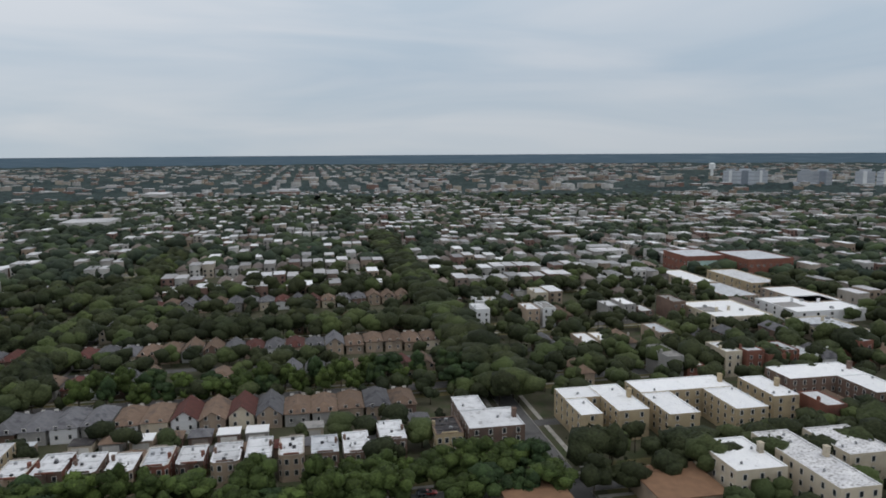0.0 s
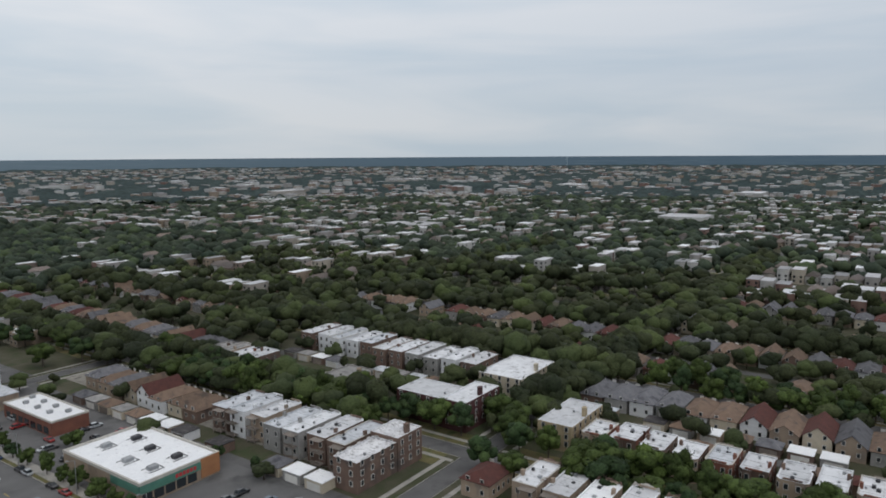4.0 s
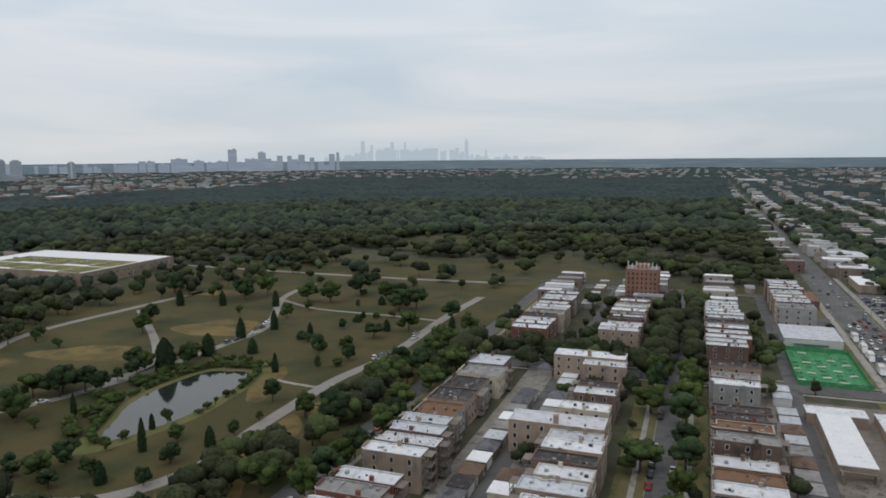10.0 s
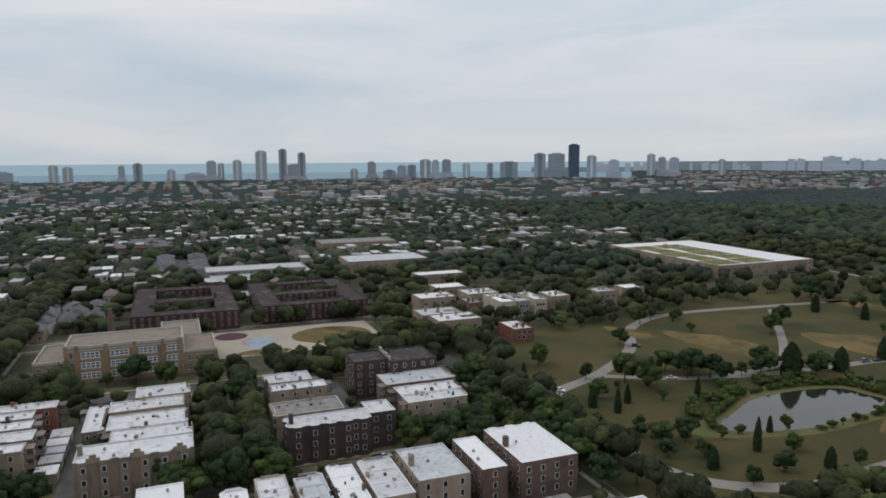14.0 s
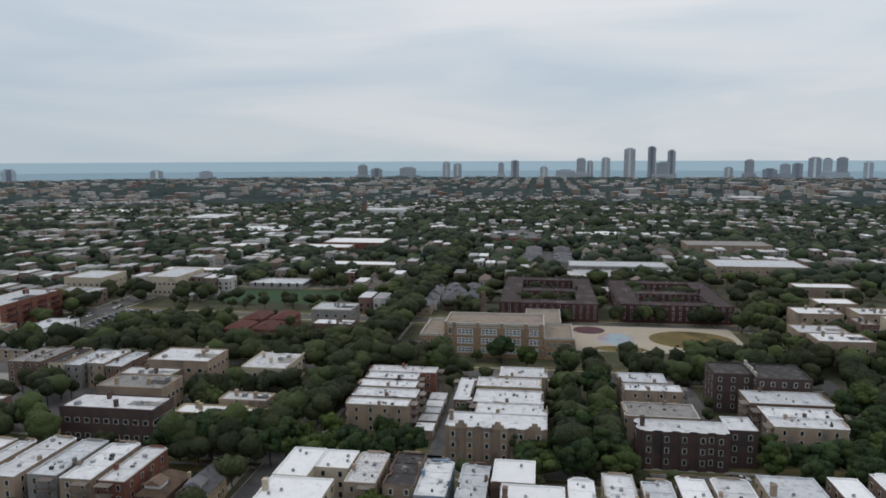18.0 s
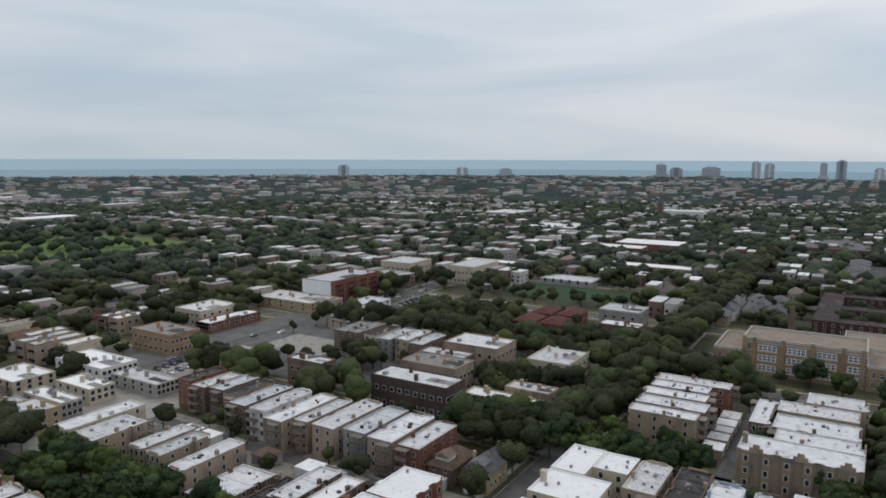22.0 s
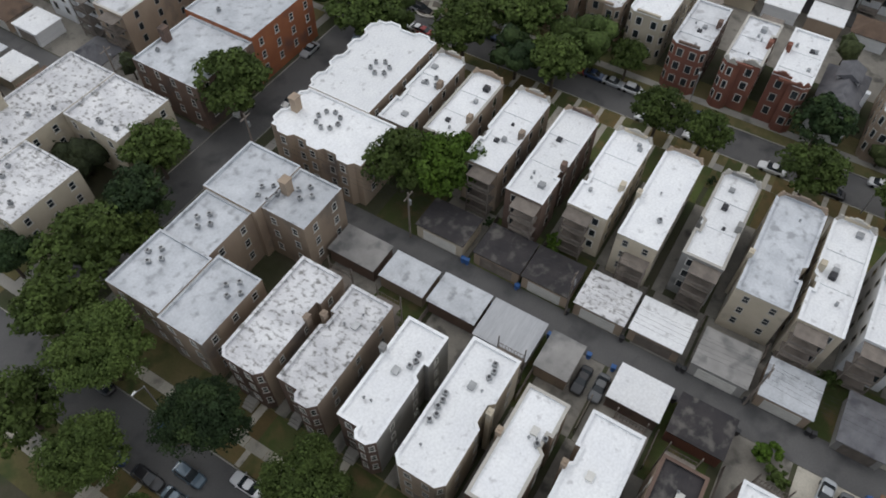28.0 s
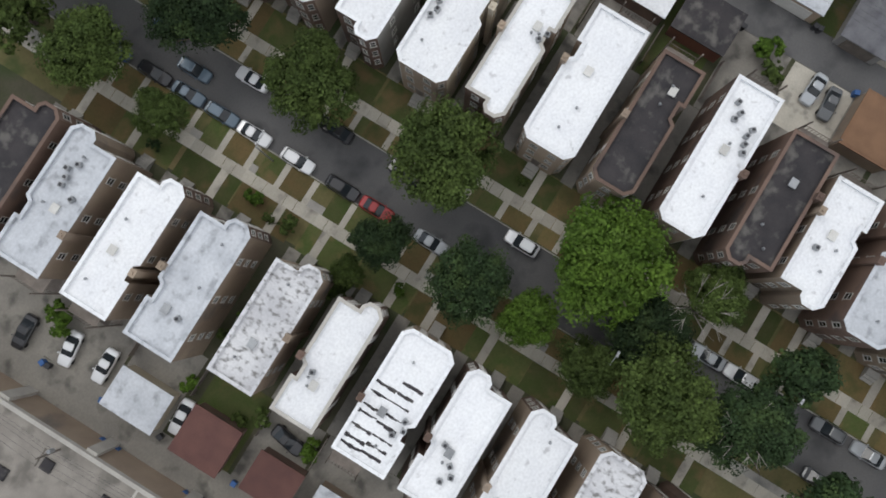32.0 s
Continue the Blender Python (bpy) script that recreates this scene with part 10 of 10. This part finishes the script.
def lot_ground(row, xf, xr, x_walk, x_kerb, x_alley):
    """Lawns, front walks, gangways and rear pads of a row of lots between pavement and alley."""
    for i, (a, b, *_) in enumerate(row):
        c = (a + b) / 2
        lo, hi = a - 1.1, b + 1.1
        f0, f1 = sorted((xf, x_walk))
        o = tagged(solid("front_lawn", Mesh().box(f0, f1, lo, hi, 0.1, 0.160 + 0.004 * (i % 2)), yr.choice((LAWN_GREEN, LAWN_DRY, LAWN_GREEN)), "small front lawn of patchy grass before the flats", "lawn"), group="front lawns", kind="structure")
        wy = c + yr.choice((-1.6, 1.5))
        slab("front_walk", f0, f1, wy - 0.55, wy + 0.55, 0.169, WALK, "concrete front walk to the door", "path")
        k0, k1 = sorted((x_walk, x_kerb))
        k0, k1 = k0 + 0.05, k1 - 0.05
        for yy in (a - 0.6, c + 0.4):
            slab("kerb_walk", k0, k1, yy - 0.4, yy + 0.4, 0.169, WALK, "short concrete walk across the parkway", "path")
        for y0, y1 in ((a - 0.2, c), (c + 0.8, b + 0.4)):
            tagged(solid("parkway_lawn", Mesh().box(k0, k1, y0, y1, 0.1, 0.1645), yr.choice((LAWN_DRY, LAWN_DRY, LAWN_GREEN)), "strip of parkway grass beside the kerb", "lawn"), group="parkway lawns", kind="structure")
        g0, g1 = sorted((xf, xr))
        slab("gangway", g0, g1, b + 0.02, b + 1.75, 0.166, PAD, "narrow concrete gangway between the flats", "paving")
        r0, r1 = sorted((xr, x_alley))
        slab("rear_yard", r0 + 0.05, r1 - 0.05, lo + 0.2, hi - 0.1, 0.159 + 0.004 * (i % 2), yr.choice((PAD, PAD, LAWN_GREEN)), "paved rear yard behind the flats", "paving")


lot_ground(W_ROW, -4.6, -21.5, -0.8, 4.1, -32.0)
lot_ground(E_ROW, 20.0, 37.0, 15.8, 11.9, 49.0)
lot_ground(E_ROW2, 20.0, 36.0, 15.8, 11.9, 49.0)
lot_ground(F_ROW, 83.0, 64.0, 91.8, 95.6, 54.0)
for x0, x1, y0, y1 in ((37.2, 48.9, -285, -62), (54.2, 65.5, -285, -40), (-31.8, -21.5, -280, -42), (37.5, 48.9, 108, 246), (54.2, 64.5, 98, 246), (122.5, 142.5, -100, 46), (127, 142.5, 99, 200), (147.8, 151, -100, 46), (147.8, 152, 82, 200), (-152, -137, -280, -118)):
    slab("rear_lot", x0, x1, y0, y1, 0.1575, PAD, "stained concrete rear lots between flats and garages", "paving")
slab("alley_concrete", -37.1, -31.9, -60, 70, 0.170, PAD, "stained concrete alley behind the flats", "alley")
slab("parking_pad", -31.8, -22.0, 29.0, 54.0, 0.168, PAD, "stained concrete parking pad", "paving")
slab("parking_pad", 40.5, 48.9, -31.2, -22.6, 0.168, WALK, "pale concrete parking pad", "paving")
for x in (-0.8, 14.2):
    walk_ = solid("pavement_%d" % (201 if x < 0 else 202), Mesh().box(x, x + 1.6, -66, 70, 0.1, 0.16), CONCRETE, "concrete pavement of square flags", "pavement", "structure")
    flag = Mesh().hexa([(0.01, 0.01, 0), (1.59, 0.01, 0), (1.59, 1.49, 0), (0.01, 1.49, 0)], [(0.03, 0.03, 0.02), (1.57, 0.03, 0.02), (1.57, 1.47, 0.02), (0.03, 1.47, 0.02)]).data("flagstone", WALK)
    for i in range(90):
        part("flagstone", flag, None, walk_).matrix_basis = pose(x, -66 + i * 1.51, 0.155)

# roof clusters
for x, y, n, z in ((60.2, 57.9, 8, 9.15), (74.6, 57.9, 6, 9.35), (76.4, 48.6, 3, 9.15), (26.6, 61.4, 4, 10.1), (34.5, 60.0, 4, 10.0), (43.0, 55.6, 5, 10.15), (45.8, 51.0, 4, 10.15), (28.0, 48.8, 4, 10.1)):
    for i in range(n):
        a = 2 * math.pi * i / n
        e = thing("roof_cooling_unit", x + (0.55 + 0.17 * n) * math.cos(a), y + (0.55 + 0.17 * n) * math.sin(a), z, yr.uniform(0, 90), "grey cooling unit standing on the flat roof", "cooling unit", "roof cooling units")
        if not AC_DATA:
            cooling_unit(e, 0, 0, 0)
        else:
            part("casing", AC_DATA[0], None, e).matrix_basis = Matrix.Scale(0.75, 4)
for x, y, n, z in ((32.3, 23.4, 3, 10.05), (28.8, 17.6, 5, 10.05), (36.0, 14.6, 3, 10.05), (35.4, -17.3, 3, 10.05), (33.0, -19.6, 4, 10.05), (31.2, 5.6, 2, 10.05), (-9.5, 42.4, 4, 10.05), (-14.0, -3.6, 3, 10.05), (-15.5, -10.5, 3, 10.05)):
    for i in range(n):
        e = thing("roof_cooling_unit", x + i * 0.95 - 0.5 * n, y + yr.uniform(-0.5, 0.5), z, yr.uniform(0, 90), "grey cooling unit standing on the flat roof", "cooling unit", "roof cooling units")
        part("casing", AC_DATA[0], None, e).matrix_basis = Matrix.Scale(0.75, 4)
# black tar lines where the white coating has cracked
for i in range(15):
    x, y = -19.0 + (i % 8) * 1.25 + yr.uniform(-0.3, 0.3), -3.6 + (i // 8) * 2.6 + yr.uniform(-0.3, 0.3)
    m = Mesh()
    for j in range(5):
        w = yr.uniform(0.08, 0.22)
        m.box(x - w + yr.uniform(-0.1, 0.1), x + w, y + j * 0.5, y + j * 0.5 + 0.52, 10.04, 10.058 + 0.0001 * j)
    tagged(solid("tar_patch", m, TAR, "black tar repair line on the white roof", "roof patch"), group="roof repairs")

# alley poles with crossarm, transformer and wires
POLES = [(53.4, 100.0), (53.4, 69.0), (53.4, 38.4), (53.4, 12.0), (53.4, -14.2), (53.4, -42.0), (53.4, -75.0), (-37.6, 60.0), (-37.6, 28.0), (-37.6, -6.0), (-37.6, -40.0)]
for x, y in POLES:
    e = thing("utility_pole", x, y, 0.1, 0, "weathered wooden utility pole in the alley", "utility pole", "alley poles")
    part("pole", Mesh().tube((0, 0, 0), (0, 0, 10.6), 0.17, 0.12, 8), WOOD, e)
    part("crossarm", Mesh().box(-1.1, 1.1, -0.06, 0.06, 9.7, 9.85), WOOD, e)
    part("transformer", Mesh().tube((0.35, 0, 7.6), (0.35, 0, 8.6), 0.25, 0.25, 10).tube((0.35, 0, 8.6), (0.35, 0, 8.75), 0.25, 0.1, 10), METAL, e)
for (x0, y0), (x1, y1) in zip(POLES, POLES[1:]):
    if x0 != x1:
        continue
    for dx, z in ((-1.0, 9.9), (-0.3, 9.9), (0.5, 9.9), (1.0, 9.9), (0.1, 7.2)):
        pts = [(x0 + dx, y0 + (y1 - y0) * s / 8, z - 0.9 * (1 - (2 * s / 8 - 1) ** 2)) for s in range(9)]
        rings = [[(x + 0.014 * math.cos(q), y, z_ + 0.014 * math.sin(q)) for q in (0.5, 2.6, 4.7)] for x, y, z_ in pts]
        wire = array_mesh("overhead_wire", [p for ring in rings for p in ring], [(3 * i + q, 3 * i + (q + 1) % 3, 3 * i + 3 + (q + 1) % 3, 3 * i + 3 + q) for i in range(8) for q in range(3)], [DARKMETAL])
        tagged(new("overhead_wire", wire), "thin dark overhead wire along the alley", "wire", "alley wires")
# street lamps
for x, y, s in ((12.4, 50, -1), (12.4, 4, -1), (12.4, -40, -1), (3.4, 27, 1), (3.4, -20, 1), (95.0, 46, 1), (103.8, 12, -1), (95.0, -20, 1)):
    e = thing("street_lamp", x, y, 0.15, 0, "grey metal street lamp with a curved arm", "street lamp", "street lamps")
    part("post", Mesh().tube((0, 0, 0), (0, 0, 8.2), 0.11, 0.07, 8), METAL, e)
    part("arm", Mesh().tube((0, 0, 8.0), (s * 1.4, 0, 8.7), 0.05, 0.04, 6), METAL, e)
    part("head", Mesh().box(s * 1.4 - 0.35, s * 1.4 + 0.35, -0.13, 0.13, 8.62, 8.8), METAL, e)
for y in range(-540, -140, 32):
    for x, s in ((-88.5, 1), (-67.6, -1)):
        e = thing("street_lamp", x, y + (9 if s > 0 else 0), 0.1, 0, "tall grey metal lamp beside the avenue", "street lamp", "avenue lamps")
        part("post", Mesh().tube((0, 0, 0), (0, 0, 9.5), 0.14, 0.09, 6).tube((0, 0, 9.3), (s * 2.0, 0, 9.9), 0.06, 0.05, 5), METAL, e)
        part("head", Mesh().box(s * 2.0 - 0.4, s * 2.0 + 0.4, -0.15, 0.15, 9.8, 10.0), METAL, e)
# bins
BIN_BLUE = plain("blue_bin_plastic", (0.03, 0.10, 0.28), 0.5)
BIN_BLACK = plain("black_bin_plastic", (0.025, 0.025, 0.028), 0.5)
BIN = {}
for nm, mt in (("blue", BIN_BLUE), ("black", BIN_BLACK)):
    m = Mesh().hexa([(-0.25, -0.28, 0.1), (0.25, -0.28, 0.1), (0.25, 0.28, 0.1), (-0.25, 0.28, 0.1)], [(-0.31, -0.34, 1.0), (0.31, -0.34, 1.0), (0.31, 0.34, 1.0), (-0.31, 0.34, 1.0)]).tube((-0.28, -0.2, 0.13), (-0.28, 0.2, 0.13), 0.12, 0.12, 8)
    BIN[nm] = (m.data("bin_body", mt), Mesh().hexa([(-0.35, -0.37, 1.003), (0.35, -0.37, 1.003), (0.35, 0.37, 1.003), (-0.35, 0.37, 1.003)], [(-0.3, -0.3, 1.1), (0.3, -0.3, 1.1), (0.3, 0.3, 1.1), (-0.3, 0.3, 1.1)]).data("bin_lid", mt))
for x, ys in ((53.7, (28.4, 29.1, 19.9, 11.8, 3.4, -4.9, -5.6, -14.2, -22.3, -23.0)), (48.9, (37.6, 21.2, 12.2, 6.2, 2.6, -6.0, -14.6, -30.9)), (-32.3, (37.3, 36.5, 28.6, 20.2, 9.6, 1.2)), (-36.4, (26.0, 24.9, 23.8, 14.0))):
    for y in ys:
        c = yr.choice(("blue", "black"))
        e = thing("wheeled_bin", x, y, 0.172, yr.uniform(-20, 20), c + " plastic wheeled bin standing in the alley", "bin", "alley bins")
        part("body", BIN[c][0], None, e)
        part("lid", BIN[c][1], None, e)
# fences between yards
for x0, x1, y in [(38, 43.4, v) for v in (28.9, 20.9, 11.8, 3.3, -5.9, -14.6, -22.4)] + [(60.6, 63.2, v) for v in (28.4, 19.8, 11.6, 3.4, -5.3, -14.3)] + [(-26, -21.6, v) for v in (28.6, 19.6, 10.4, 2.8)]:
    m = Mesh().box(x0, x1, y - 0.03, y + 0.03, 0.25, 1.7)
    e = thing("yard_fence", 0, 0, 0, 0, "weathered board fence between two rear yards", "fence", "yard fences")
    part("board_panel", m, WOOD, e)
    for k in range(3):
        part("post", Mesh().box(x0 + k * (x1 - x0 - 0.1) / 2, x0 + 0.1 + k * (x1 - x0 - 0.1) / 2, y - 0.08, y + 0.08, 0.1, 1.85), WOOD, e)
# bushes
BUSH = [crown_data("bush_leaves", 16, 40, 0.11, m) for m in (LEAF, LEAF_LIGHT, LEAF_DARK)]
for x, y, r_ in ((-1.9, 26.1, 1.5), (-2.4, 20.8, 1.6), (-3.0, 23.4, 1.0), (-6.0, 11.6, 2.0), (-25.5, 13.1, 1.3), (-23.8, 10.8, 1.6), (-24.3, 4.0, 1.8), (-25.0, 20.3, 1.5), (-18.0, 20.2, 1.2), (-14.5, 19.6, 1.1), (-26.1, 38.0, 2.6), (48.0, -18.2, 2.2),
                 (45.5, -20.5, 2.0), (63.4, 18.6, 2.0), (61.8, 29.0, 1.2), (39.8, 28.4, 1.1), (41.5, 20.8, 1.0), (17.5, 24.2, 1.0), (17.8, 7.2, 1.1), (17.5, -1.0, 1.0), (-2.5, 40.5, 1.2), (-2.2, 5.0, 1.1), (88.0, 26.0, 1.0), (88.4, 2.6, 1.1), (88.0, -10.0, 1.0), (62.0, -22.5, 2.0), (62.5, -33.0, 2.4)):
    e = thing("bush", x, y, 0.15, yr.uniform(0, 360), "rounded green bush beside the flats", "bush", "bushes round the flats")
    part("foliage", yr.choice(BUSH), None, e).matrix_basis = Matrix.LocRotScale((0, 0, r_ * 0.55), None, (r_, r_, r_ * 0.9))
    part("stem", Mesh().tube((0, 0, 0), (0, 0, r_ * 0.6), 0.06, 0.03, 5), BARK, e)
# half-bare crowns
for x, y, h_ in ((14.2, -25.6, 9.5), (5.0, -36.4, 11.0)):
    e = thing("bare_tree", x, y, 0.15, 0, "thinning tree with grey bare branches", "tree")
    m = Mesh()
    rr = random.Random(int(h_ * 10))
    for i in range(9):
        a = i * 0.7 + rr.uniform(-0.2, 0.2)
        p1 = Vector((0, 0, h_ * rr.uniform(0.35, 0.6)))
        p2 = Vector((2.4 * math.cos(a), 2.4 * math.sin(a), h_ * rr.uniform(0.75, 0.95)))
        m.tube(p1, p2, 0.09, 0.05, 5)
        for j in range(4):
            b = a + rr.uniform(-0.8, 0.8)
            m.tube(p2, p2 + Vector((1.6 * math.cos(b), 1.6 * math.sin(b), rr.uniform(0.2, 1.0))), 0.035, 0.012, 4)
    part("trunk", Mesh().tube((0, 0, 0), (0, 0, h_ * 0.62), 0.24, 0.12, 8), BARK, e)
    part("limb", m, surface("pale_dead_bark", (0.30, 0.28, 0.25), (0.22, 0.20, 0.18), 2.0, 0.95), e)
# planter island at the crossing
e = thing("corner_planter", 103.6, 66.5, 0.1, 20, "pale stone planter with a star-shaped path at the crossing", "planter")
part("rim", Mesh().prism([(3.0 * math.cos(a * math.pi / 6), 3.0 * math.sin(a * math.pi / 6)) for a in range(12)], 0, 0.35), COPING, e)
part("soil", Mesh().prism([(2.6 * math.cos(a * math.pi / 6), 2.6 * math.sin(a * math.pi / 6)) for a in range(12)], 0.35, 0.4), DIRT, e)
part("cross_path", Mesh().box(-2.6, 2.6, -0.4, 0.4, 0.4, 0.45).box(-0.4, 0.4, -2.6, 2.6, 0.4, 0.455), WALK, e)
# lane lines on the avenue
for i in range(60):
    tagged(solid("lane_line", Mesh().box(-78.08, -77.92, -560 + i * 7.0, -557 + i * 7.0, 0.0, 0.026), plain("road_paint_yellow", (0.45, 0.33, 0.05), 0.8) if i == 0 else bpy.data.materials["road_paint_yellow"], "yellow painted line on the avenue", "lane line", "structure"), group="lane lines")
for y in (-283, -293):
    for i in range(9):
        tagged(solid("crossing_bar", Mesh().box(-86 + i * 1.9, -85.2 + i * 1.9, y - 1.3, y + 1.3, 0.0, 0.03), TRIM, "white painted crossing bar on the avenue", "crossing bar", "structure"), group="crossing bars")
